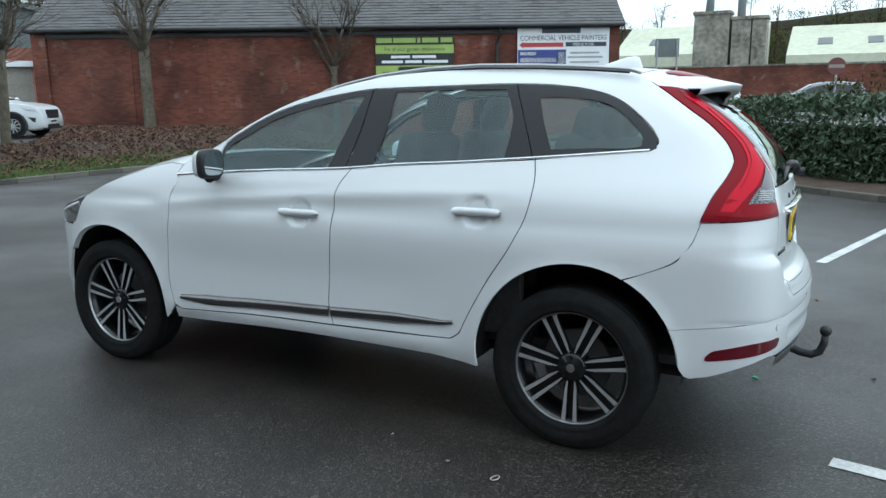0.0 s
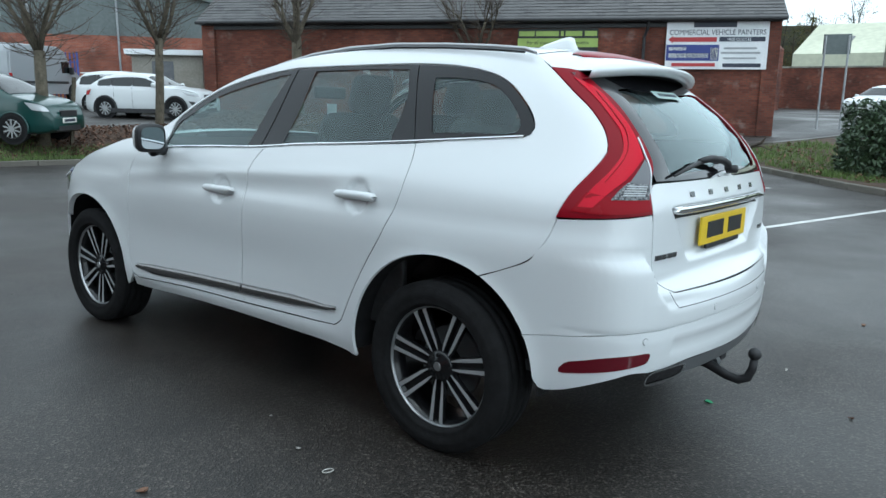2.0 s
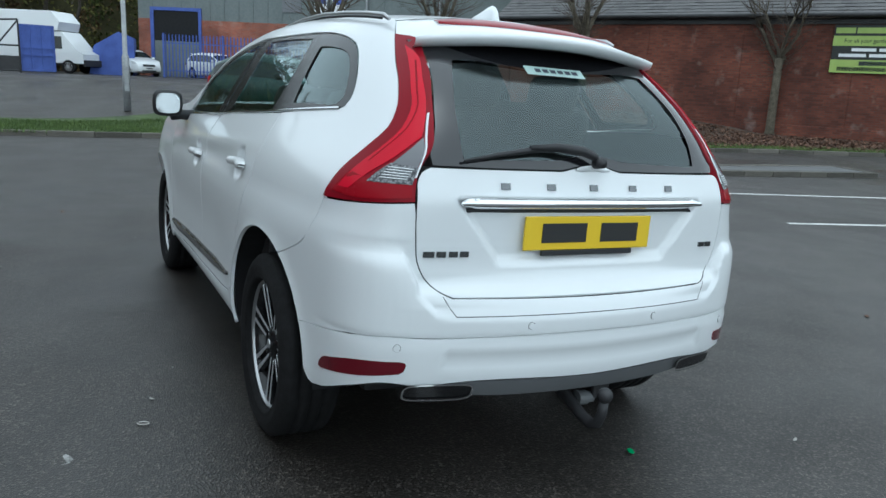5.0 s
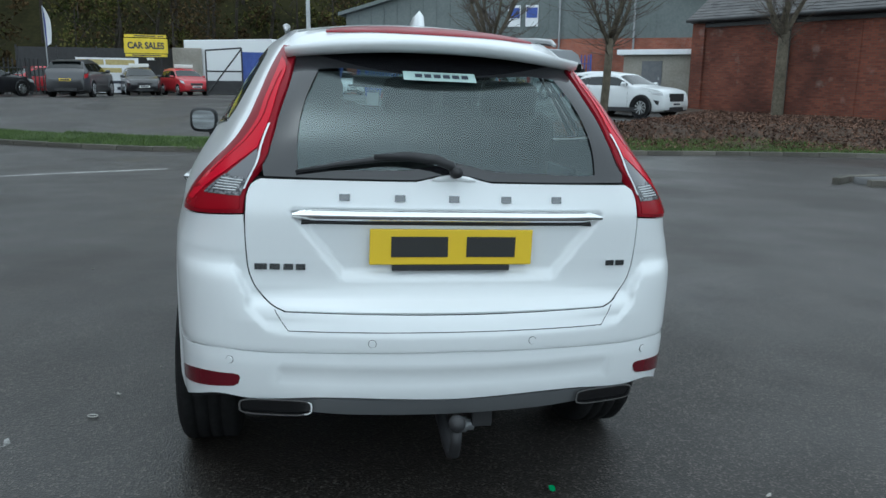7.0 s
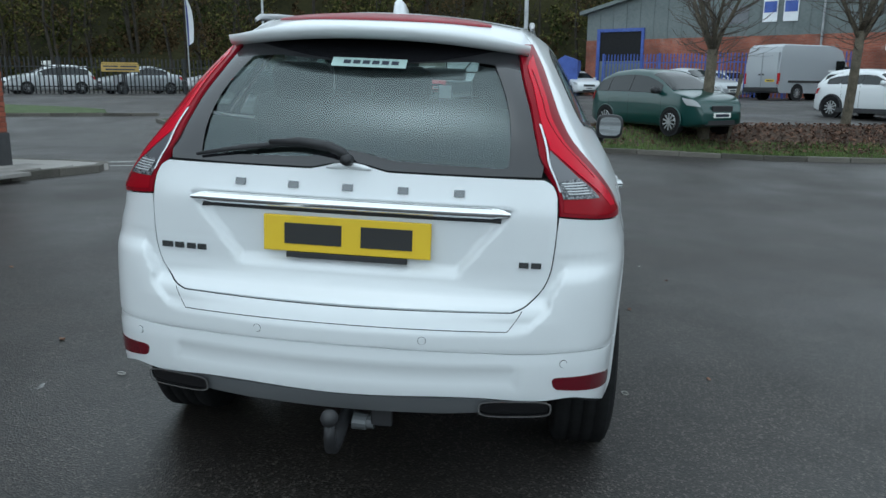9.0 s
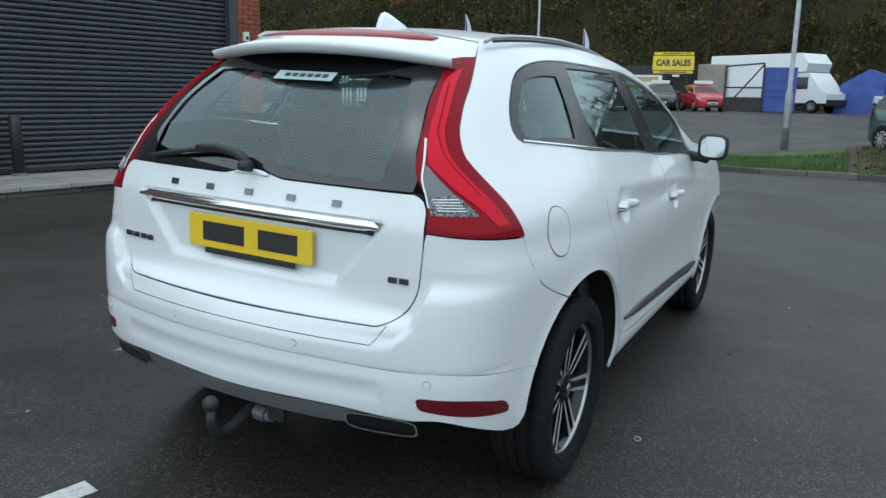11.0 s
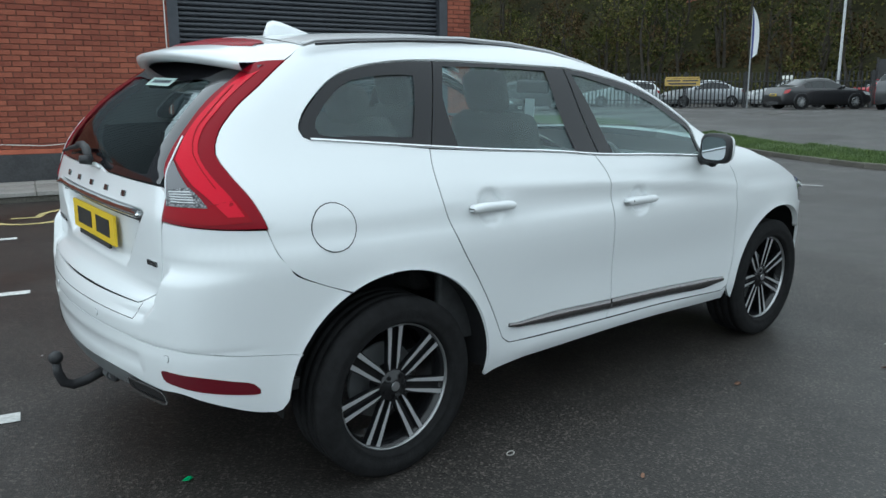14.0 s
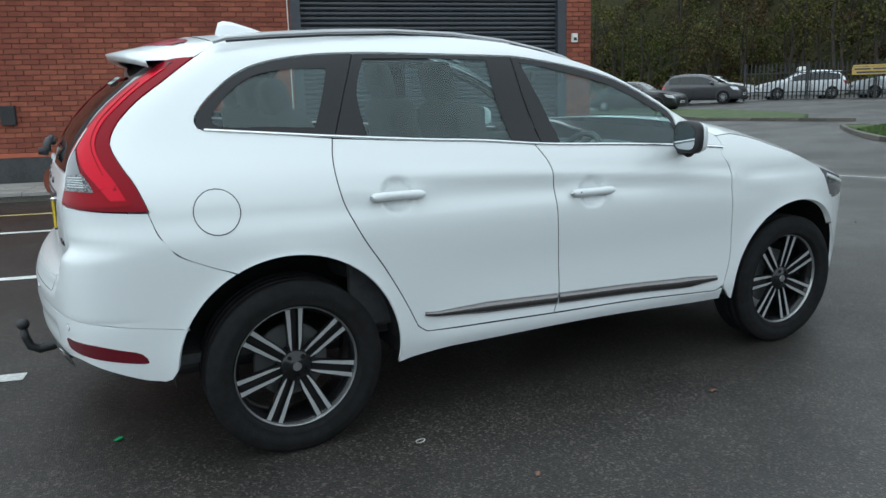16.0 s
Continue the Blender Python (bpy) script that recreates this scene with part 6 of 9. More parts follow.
def hillside():
    bm = bmesh.new()
    xs = [48 + i * 3.2 for i in range(34)]
    ys = [-80 + j * 4 for j in range(46)]
    g = [[bm.verts.new((x, y, hill_z(x, y) - 0.5 + 1.2 * noise.noise((x * 0.08, y * 0.08, 0)) * smooth_step(52, 60, x))) for y in ys] for x in xs]
    for i in range(len(xs) - 1):
        for j in range(len(ys) - 1):
            bm.faces.new((g[i][j], g[i + 1][j], g[i + 1][j + 1], g[i][j + 1]))
    tagged(part("backdrop_hill", bm, HILL, smooth=True), "dark wooded hillside covered in undergrowth", "hillside", kind="structure")
    bm = bmesh.new()
    xs = [-120 + i * 8 for i in range(30)]
    ys = [-95 - j * 8 for j in range(16)]
    g = [[bm.verts.new((x, y, hill_z(x, y) - 0.6 + 3 * noise.noise((x * 0.03, y * 0.03, 5)) * smooth_step(-95, -120, y))) for y in ys] for x in xs]
    for i in range(len(xs) - 1):
        for j in range(len(ys) - 1):
            bm.faces.new((g[i][j], g[i][j + 1], g[i + 1][j + 1], g[i + 1][j]))
    tagged(part("backdrop_ridge", bm, HILL, smooth=True), "distant wooded ridge", "hillside", kind="structure")
    rnd = random.Random(77)
    vs_a, vs_b, tv = [], [], bmesh.new()
    spots = []
    for _ in range(330):
        x = 52 + rnd.random() ** 1.3 * 44
        y = rnd.uniform(-60, 85)
        spots.append((x, y, rnd.uniform(4.5, 9.5)))
    for _ in range(130):
        spots.append((rnd.uniform(-90, 80), rnd.uniform(-100, -150), rnd.uniform(5, 9)))
    for _ in range(170):
        spots.append((rnd.uniform(-75, 25), rnd.uniform(-98, -128), rnd.uniform(4, 7.5)))
    for _ in range(45):
        spots.append((rnd.uniform(28, 75), rnd.uniform(-75, -36), rnd.uniform(6, 10)))
    for x, y, h in spots:
        z = hill_z(x, y)
        if y > 14 and x > 60 and rnd.random() < 0.25:
            continue
        lean = rnd.uniform(-1.3, 1.3)
        tube(tv, [(x, y, z - 0.5), (x + lean * 0.4, y + lean, z + h * 0.55), (x + lean, y + lean, z + h)], [0.16, 0.1, 0.03], 5, cap=False)
        for _ in range(5):
            a, hh = rnd.uniform(0, 6.28), rnd.uniform(0.35, 0.85) * h
            r = rnd.uniform(0.8, 2.0)
            tube(tv, [(x + lean * 0.5, y + lean * 0.6, z + hh), (x + math.cos(a) * r, y + math.sin(a) * r, z + hh + rnd.uniform(0.6, 1.6))], [0.05, 0.015], 4, cap=False)
        bare = 0.5 if y > 16 else 0.15
        tone = vs_b if rnd.random() < 0.35 else vs_a
        clumps = [(rnd.gauss(0, 1.1), rnd.gauss(0, 1.1), rnd.uniform(bare, 1.0) * h, rnd.uniform(0.5, 1.2)) for _ in range(9)]
        dense = rnd.uniform(0.35, 1.0)
        for cx, cy, cz, cr in clumps:
            for _ in range(int(66 * dense)):
                p = Vector((x + cx + rnd.gauss(0, cr * 0.55), y + cy + rnd.gauss(0, cr * 0.55), z + cz + rnd.gauss(0, cr * 0.5)))
                m = Matrix.Translation(p) @ Euler((rnd.uniform(-3, 3), rnd.uniform(-1.2, 1.2), rnd.uniform(0, 6.3))).to_matrix().to_4x4()
                s = rnd.uniform(0.06, 0.16)
                tone += [tuple(m @ Vector(q)) for q in ((-s, 0, 0), (0, -0.6 * s, 0.15 * s), (s, 0, 0), (0, 0.6 * s, 0.15 * s))]
    shrubs = [(50.5 + rnd.random() ** 1.4 * 40, rnd.uniform(-40, 80), rnd.uniform(0.5, 1.5), rnd.uniform(0.6, 2.2)) for _ in range(900)]
    for k in range(90000):
        x, y, cr, ch_ = shrubs[k % 900]
        tone = vs_b if k % 900 < 380 else vs_a
        x, y = x + rnd.gauss(0, cr * 0.6), y + rnd.gauss(0, cr * 0.6)
        z = hill_z(x, y) + rnd.random() * ch_ * math.exp(-((x - shrubs[k % 900][0]) ** 2 + (y - shrubs[k % 900][1]) ** 2) / (cr * cr))
        m = Matrix.Translation((x, y, z)) @ Euler((rnd.uniform(-3, 3), rnd.uniform(-1.2, 1.2), rnd.uniform(0, 6.3))).to_matrix().to_4x4()
        s = rnd.uniform(0.09, 0.22)
        tone += [tuple(m @ Vector(q)) for q in ((-s, 0, 0), (0, -0.6 * s, 0.15 * s), (s, 0, 0), (0, 0.6 * s, 0.15 * s))]
    wood = tagged(new("woodland"), "thin autumn woodland of bare trunks and olive leaves", "woodland", kind="stuff")
    for vs, mat in ((vs_a, WOOD_LEAF), (vs_b, WOOD_BROWN)):
        fs = [f for i in range(0, len(vs), 4) for f in ((i, i + 1, i + 2), (i, i + 2, i + 3))]
        mesh_part("foliage", vs, fs, mat, wood)
    part("trunks", tv, WOOD_BARK, wood)


hillside()


def hill_house(x, y, z, w, label):
    root = thing("brick_house", label, "house", Matrix.Translation((x, y, z)) @ Matrix.Rotation(radians(-62), 4, "Z"), "houses on the hill")
    part("wall", boxed(-w / 2, w / 2, 0, 7, -2, 4.6), BRICK_FAR, root)
    bm = bmesh.new()
    prism(bm, [(-0.4, 4.6), (7.4, 4.6), (3.5, 7.2)], -w / 2 - 0.3, w / 2 + 0.3)
    bmesh.ops.transform(bm, matrix=Matrix.Rotation(radians(90), 4, "Z") @ Matrix.Rotation(radians(90), 4, "X"), verts=bm.verts)
    part("roof", bm, SLATE, root)
    for k in range(int(w / 2.4)):
        for zz in (0.2, 2.7):
            wd = part("window", boxed(-w / 2 + 0.6 + k * 2.4, -w / 2 + 1.9 + k * 2.4, -0.05, 0.05, zz, zz + 1.2, bevel=0.01), PLATE_W, root, "white framed window")
            part("pane", boxed(-w / 2 + 0.7 + k * 2.4, -w / 2 + 1.8 + k * 2.4, -0.07, -0.04, zz + 0.1, zz + 1.1), CAR_GLASS, wd)


hill_house(70.0, 38.5, 8.6, 9.0, "red brick house with white windows on the hill")
hill_house(76.0, 22.0, 11.5, 9.0, "red brick house half hidden by the trees")
hill_house(72.0, 55.0, 9.5, 9.0, "red brick house with white windows on the hill")

# ---------------------------------------------------------------- form of the family car's body
WIDTH = [(0.15, 0.80), (0.24, 0.868), (0.30, 0.895), (0.40, 0.918), (0.55, 0.926), (0.70, 0.931), (0.86, 0.936), (0.92, 0.930), (0.98, 0.914), (1.05, 0.902), (1.12, 0.880), (1.25, 0.812), (1.40, 0.738), (1.52, 0.668), (1.60, 0.605), (1.66, 0.52), (1.75, 0.40)]
REAR = [(0.15, -0.74), (0.30, -0.80), (0.36, -0.848), (0.44, -0.885), (0.56, -0.905), (0.66, -0.905), (0.72, -0.893), (0.76, -0.868), (0.79, -0.828), (0.83, -0.810), (0.95, -0.812), (1.05, -0.810), (1.12, -0.793), (1.18, -0.776), (1.255, -0.738), (1.315, -0.692), (1.375, -0.637), (1.447, -0.553), (1.527, -0.443), (1.58, -0.36), (1.66, -0.25)]


def spline(table, v):
    """Smooth curve through a table of (place, value)."""
    if v <= table[0][0]:
        return table[0][1]
    if v >= table[-1][0]:
        return table[-1][1]
    k = 0
    while table[k + 1][0] < v:
        k += 1

    def slope(i):
        if i == 0 or i == len(table) - 1:
            j = min(i, len(table) - 2)
            return (table[j + 1][1] - table[j][1]) / (table[j + 1][0] - table[j][0])
        return (table[i + 1][1] - table[i - 1][1]) / (table[i + 1][0] - table[i - 1][0])
    (a, va), (b, vb) = table[k], table[k + 1]
    h = b - a
    t = (v - a) / h
    return va * (1 + 2 * t) * (1 - t) ** 2 + vb * t * t * (3 - 2 * t) + h * (slope(k) * t * (1 - t) ** 2 - slope(k + 1) * t * t * (1 - t))


def side_y(x, z):
    """Half width of the body at a place along it and a height."""
    y = spline(WIDTH, z)
    if x < 0.35:
        y -= 0.075 * ((0.35 - x) / 0.9) ** 2
    up = max(0.0, z - 1.05)
    if x < 1.2 and up:
        y -= 0.17 * up * ((1.2 - x) / 1.6) ** 1.6
    if x > 1.9 and up:
        y -= 0.12 * up * (x - 1.9) / 0.8
    if x > 2.75:
        t = min(1.0, (x - 2.75) / 0.97)
        y *= max(0.0, 1 - 0.60 * t ** 2.4) - 0.10 * max(0.0, z - 0.75) * t
    for wx in (0.0, 2.774):
        d = math.hypot(x - wx, z - 0.36)
        if z < 0.95:
            y += 0.014 * math.exp(-(((d - 0.43) / 0.045) ** 2))
    return y


def plan(z, gate=False):
    """Plan data at a height: corner start x, corner end y, corner points. gate: by the tailgate's own profile, else by the corners'."""
    rx = spline(REAR, z)
    low = max(0.0, min(1.0, (0.82 - z) / 0.1))
    bow = 0.045 + 0.065 * low
    if not gate and 0.62 < z < 0.92:
        low = smooth_step(0.92, 0.62, z)
        bow = 0.045 + 0.065 * low
        rx = spline(TAIL_CORNER, z) - bow
    rc = 0.26 - 0.04 * low - 0.06 * max(0.0, min(1.0, (z - 1.1) / 0.3))
    xc = rx + bow + rc
    w = side_y(xc, z)
    yc = max(0.2, w - rc)

    def rear_x(y):
        return rx + bow * (y / 0.7) ** 2
    p1, p2 = (xc, w), (rear_x(yc), yc)
    g = (side_y(xc + 0.02, z) - w) / 0.02
    q1 = (p1[0] - 0.62 * (xc - p2[0]), p1[1] - 0.62 * (xc - p2[0]) * g)
    s = 2 * bow * yc / 0.49
    q2 = (p2[0] + s * 0.6 * (w - yc), p2[1] + 0.6 * (w - yc))
    pts = []
    for i in range(17):
        t = i / 16
        a, b, c, d = (1 - t) ** 3, 3 * t * (1 - t) ** 2, 3 * t * t * (1 - t), t ** 3
        pts.append((a * p1[0] + b * q1[0] + c * q2[0] + d * p2[0], a * p1[1] + b * q1[1] + c * q2[1] + d * p2[1]))
    cum = [0.0]
    for a, b in zip(pts, pts[1:]):
        cum.append(cum[-1] + math.dist(a, b))
    return xc, yc, pts, cum, rear_x


PLAN_CACHE = {}


def skin(u, z):
    """The body's surface. u runs back along the side as x, round the rear corner, then across the tail to the middle."""
    key = round(z, 4)
    if key not in PLAN_CACHE:
        PLAN_CACHE[key] = plan(key)
    xc, yc, pts, cum, rear_x = PLAN_CACHE[key]
    if u >= xc:
        if 1.25 < u < 2.6 and z > 1.07:
            u += 0.065 * smooth_step(1.25, 1.62, u) * smooth_step(2.6, 2.3, u) * smooth_step(1.07, 1.13, z)
        return (u, side_y(u, z), z)
    s = xc - u
    if s >= cum[-1]:
        y = yc - (s - cum[-1])
        return (rear_x(y), y, z)
    k = 0
    while cum[k + 1] < s:
        k += 1
    t = (s - cum[k]) / (cum[k + 1] - cum[k])
    return (pts[k][0] + (pts[k + 1][0] - pts[k][0]) * t, pts[k][1] + (pts[k + 1][1] - pts[k][1]) * t, z)


# ---------------------------------------------------------------- the parked family car
PAINT = plain("white_family_paint", (0.69, 0.71, 0.72), 0.30, 0.0, 0.6, smudge=0.05)
FRIT = plain("black_glass_border", (0.012, 0.012, 0.014), 0.05, 0.0, 0.6, 0.5)
PIANO = plain("pillar_black", (0.009, 0.009, 0.011), 0.22, 0.0, 0.05, 0.32)
MOULD = plain("dark_chrome_moulding", (0.20, 0.19, 0.19), 0.2, 0.95)
BADGE = plain("dark_chrome", (0.16, 0.165, 0.17), 0.22, 0.95)
CHROME = plain("chrome", (0.78, 0.79, 0.80), 0.07, 1.0)
SATIN = plain("satin_trim", (0.42, 0.42, 0.43), 0.3, 0.9)
SKID = plain("silver_skid_plate", (0.13, 0.135, 0.14), 0.42, 0.3)
LENS_DEEP = plain("deep_red_lens", (0.20, 0.003, 0.011), 0.3, 0.0, 0.0, 0.12)
LENS_BRIGHT = plain("bright_red_lens", (0.50, 0.004, 0.022), 0.2, 0.0, 0.0, 0.15)
LENS_MID = plain("mid_red_lens", (0.24, 0.003, 0.010), 0.25, 0.0, 0.0, 0.12)
LENS_CLEAR, ln, ll, lb = principled("ribbed_clear_lens")
lw_, lr, lc = ln.new("ShaderNodeTexVoronoi"), ln.new("ShaderNodeValToRGB"), ln.new("ShaderNodeTexCoord")
lw_.inputs["Scale"].default_value = 130
lr.color_ramp.elements[0].position, lr.color_ramp.elements[1].position = 0.1, 0.75
lr.color_ramp.elements[0].color, lr.color_ramp.elements[1].color = (0.26, 0.265, 0.275, 1), (0.035, 0.035, 0.04, 1)
ll.new(lc.outputs["Object"], lw_.inputs["Vector"])
ll.new(lw_.outputs["Distance"], lr.inputs["Fac"])
ll.new(lr.outputs["Color"], lb.inputs["Base Color"])
lb.inputs["Roughness"].default_value = 0.1
LENS_SMOKE = plain("smoked_lens", (0.10, 0.10, 0.11), 0.08, 0.0, 0.8)
REFLECTOR = plain("reflector_red", (0.105, 0.003, 0.010), 0.12, 0.0, 0.3, 0.5)
GUIDE = plain("white_light_guide", (0.72, 0.74, 0.76), 0.2)
TINT = glass("side_glass", (0.68, 0.80, 0.79), 0.07)
TINT_REAR = glass("rear_glass", (0.72, 0.78, 0.77), 0.092)
MIRROR = plain("mirror_glass", (0.50, 0.53, 0.55), 0.02, 1.0)
CLOTH = textured("charcoal_upholstery", (0.018, 0.018, 0.019), (0.045, 0.044, 0.043), 14, 0.85, bump=0.3, bump_scale=160, fine=120)
LINER = textured("grey_headlining", (0.30, 0.30, 0.29), (0.40, 0.39, 0.38), 10, 0.9)
DASH = textured("dark_dashboard", (0.02, 0.021, 0.022), (0.045, 0.046, 0.048), 12, 0.6, bump=0.2, bump_scale=90)

suv = thing("family_suv", "white large family car with red tail lamps on damp asphalt", "car", Matrix.Rotation(radians(2), 4, "X"))

SHOULDER = [(0.10, 1.10), (0.57, 1.077), (1.17, 1.043), (1.87, 0.986), (2.27, 0.954), (2.52, 0.92), (3.0, 0.85)]


def line_at(table, v):
    if v <= table[0][0]:
        return table[0][1]
    for (a, p), (b, q) in zip(table, table[1:]):
        if v <= b:
            return p + (q - p) * (v - a) / (b - a)
    return table[-1][1]


TAIL_CORNER = [(0.62, -0.795), (0.66, -0.7955), (0.70, -0.7965), (0.74, -0.7975), (0.79, -0.798), (0.83, -0.7965), (0.852, -0.793), (0.868, -0.785), (0.882, -0.774), (0.894, -0.7675), (0.92, -0.765)]


def shelf_fill(z):
    """How far the bumper's corners stand out beyond the tail's own profile."""
    low = max(0.0, min(1.0, (0.82 - z) / 0.1))
    return max(0.0, spline(REAR, z) + 0.045 + 0.065 * low - spline(TAIL_CORNER, z))


def relief(u, z, y):
    """Creases, hollows and swellings pressed into the body."""
    d = 0.0
    if 0.2 < u < 3.1 and z < 1.2:
        fade = smooth_step(0.2, 0.7, u) * smooth_step(2.75, 2.2, u)
        k = z - line_at(SHOULDER, u)
        d += fade * 0.007 * math.exp(-((k - 0.012) / 0.032) ** 2)
        d -= fade * 0.004 * math.exp(-((k + 0.05) / 0.045) ** 2)
        d -= 0.008 * math.exp(-((z - 0.64) / 0.12) ** 2) * smooth_step(0.45, 0.9, u) * smooth_step(2.35, 2.1, u)
        d += 0.012 * math.exp(-((z - 0.39) / 0.05) ** 2) * smooth_step(0.45, 0.7, u) * smooth_step(2.35, 2.2, u)
        for cu, cz in ((0.44, 1.018), (1.40, 0.961)):
            r = math.hypot(u - cu, z - cz)
            if r < 0.08:
                d -= 0.018 * (1 - smooth_step(0.052, 0.076, r))
    if u < -0.8 and z < 1.06:
        half = 0.345 + (z - 0.851) * 0.78
        k = min(half - abs(y), (z - 0.853) * 0.9, 1.065 - z)
        d -= 0.024 * smooth_step(-0.012, 0.022, k)
    if u < -0.45 and z < 0.66:
        if 0.50 < z < 0.66:
            d -= 0.004 * math.exp(-((z - 0.622) / 0.012) ** 2) * smooth_step(-0.46, -0.70, u)
        half = 0.56
        k = min(half - abs(y), 0.59 - z, z - 0.50)
        if k > 0 and u < -0.9:
            d -= 0.006 * smooth_step(0.0, 0.035, k)
    return d


MIDDLES = {}


def middle(z, gate=False):
    """u of the middle of the tail at a height."""
    key = (round(z, 4), gate)
    if key not in MIDDLES:
        xc, yc, pts, cum, rear_x = plan(*key)
        MIDDLES[key] = xc - cum[-1] - yc
    return MIDDLES[key]


def raw_side(u, z, sg):
    x, y, z = skin(u, z)
    if u < -0.4 and 0.62 < z < 0.92:
        # the tailgate lies in behind the bumper's shoulder, which stands higher at the corners than in the middle
        edge = line_at([(-1.03, 0.69), (-0.98, 0.705), (-0.95, 0.735), (-0.907, 0.78), (-0.87, 0.85), (-0.835, 0.92), (-0.70, 1.2)], u - middle(z) + middle(z, True))
        ease = smooth_step(-0.40, -0.56, u)
        x += ease * shelf_fill(z) * (1 - smooth_step(edge + 0.016, edge - 0.02, z))
        square = 0.065 * max(0.0, min(1.0, (0.82 - z) / 0.1)) - 0.065 * smooth_step(0.92, 0.62, z)
        x -= square * max(0.0, 1 - (y / 0.7) ** 2)
    return Vector((x, y * sg, z))


def side_chart(sg):
    def at(u, z):
        return raw_side(u, z, sg), u
    return at


def tail_chart(s, z):
    u = middle(z) + abs(s)
    return raw_side(u, z, 1 if s >= 0 else -1), u


def placed(chart, u, z, off=0.0, eps=0.005):
    """Point and outward normal of a chart, with the relief."""
    def base(a, b):
        p, uu = chart(a, b)
        return p, uu
    p, uu = base(u, z)
    pa, pb, pc, pd = base(u - eps, z)[0], base(u + eps, z)[0], base(u, z - eps)[0], base(u, z + eps)[0]
    n = (pb - pa).cross(pd - pc)
    if n.length < 1e-9:
        n = Vector((0, 1, 0))
    n.normalize()
    if n.dot(p - Vector((1.3, 0, 0.7))) < 0:
        n = -n
    return p + n * (relief(uu, z, p.y) + off), n


def pressed(chart, u, z, off=0.0):
    """As placed(), with the normal of the pressed surface."""
    p, n0 = placed(chart, u, z, off)
    e = 0.006
    a = placed(chart, u + e, z, off)[0] - placed(chart, u - e, z, off)[0]
    b = placed(chart, u, z + e, off)[0] - placed(chart, u, z - e, off)[0]
    n = a.cross(b)
    if n.length < 1e-9:
        return p, n0
    n.normalize()
    return p, (n if n.dot(n0) > 0 else -n)


def curve(pts, closed=True, step=0.03, corner=47):
    """A smooth line through points that keeps sharp corners."""
    n = len(pts)
    v = [Vector((a, b)) for a, b in pts]

    def tangent(i):
        if not closed and i in (0, n - 1):
            return None
        a, b, c = v[(i - 1) % n], v[i], v[(i + 1) % n]
        d1, d2 = b - a, c - b
        if d1.length < 1e-6 or d2.length < 1e-6 or d1.angle(d2) > radians(corner):
            return None
        return (d1.normalized() * d2.length + d2.normalized() * d1.length).normalized()
    out = []
    for i in range(n if closed else n - 1):
        a, b = v[i], v[(i + 1) % n]
        h = (b - a).length
        ta, tb = tangent(i), tangent((i + 1) % n)
        if ta and h > 2.2 * (a - v[i - 1]).length:
            ta = None
        if tb and h > 2.2 * (v[(i + 2) % n] - b).length:
            tb = None
        ta = ta * h if ta else (b - a)
        tb = tb * h if tb else (b - a)
        k = max(1, int(math.ceil(h / step)))
        for j in range(k):
            t = j / k
            q = a * ((1 + 2 * t) * (1 - t) ** 2) + b * (t * t * (3 - 2 * t)) + ta * (t * (1 - t) ** 2) - tb * (t * t * (1 - t))
            out.append((q.x, q.y))
    if not closed:
        out.append(pts[-1])
    return out


def shrink(pts, d):
    """Moves a closed outline inward by d."""
    area = sum(a[0] * b[1] - b[0] * a[1] for a, b in zip(pts, pts[1:] + pts[:1]))
    s = 1 if area > 0 else -1
    out, n = [], len(pts)
    for i in range(n):
        a, b, c = Vector(pts[i - 1]), Vector(pts[i]), Vector(pts[(i + 1) % n])
        d1, d2 = b - a, c - b
        if d1.length < 1e-7:
            d1 = d2
        if d2.length < 1e-7:
            d2 = d1
        d1.normalize()
        d2.normalize()
        n1, n2 = Vector((-d1.y, d1.x)) * s, Vector((-d2.y, d2.x)) * s
        m = n1 + n2
        m = n1 if m.length < 0.3 else m.normalized() / max(0.45, m.normalized().dot(n1))
        out.append((b.x + m.x * d, b.y + m.y * d))
    return out


def finish(name, vs, ns, fs, mat, parent, label=""):
    me = bpy.data.meshes.new(name)
    keep = []
    for f in fs:
        a, b, c = Vector(vs[f[0]]), Vector(vs[f[1]]), Vector(vs[f[2]])
        nn = sum(((Vector(vs[f[i]]) - a).cross(Vector(vs[f[(i + 1) % len(f)]]) - a) for i in range(1, len(f))), Vector())
        avg = sum((Vector(ns[i]) for i in f), Vector())
        f = f[::-1] if nn.dot(avg) < 0 else f
        if len(f) == 4:
            d1 = (Vector(ns[f[0]]) - Vector(ns[f[2]])).length
            d2 = (Vector(ns[f[1]]) - Vector(ns[f[3]])).length
            if max(d1, d2) > 0.02:
                # fold along the diagonal that follows the crease
                keep += [[f[0], f[1], f[2]], [f[0], f[2], f[3]]] if d1 < d2 else [[f[1], f[2], f[3]], [f[1], f[3], f[0]]]
                continue
        keep.append(f)
    me.from_pydata([tuple(v) for v in vs], [], keep)
    me.materials.append(mat)
    me.polygons.foreach_set("use_smooth", [True] * len(me.polygons))
    me.normals_split_custom_set_from_vertices([tuple(n) for n in ns])
    ob = new(name, me)
    ob.parent = parent
    if label:
        ob["label"] = label
    return ob


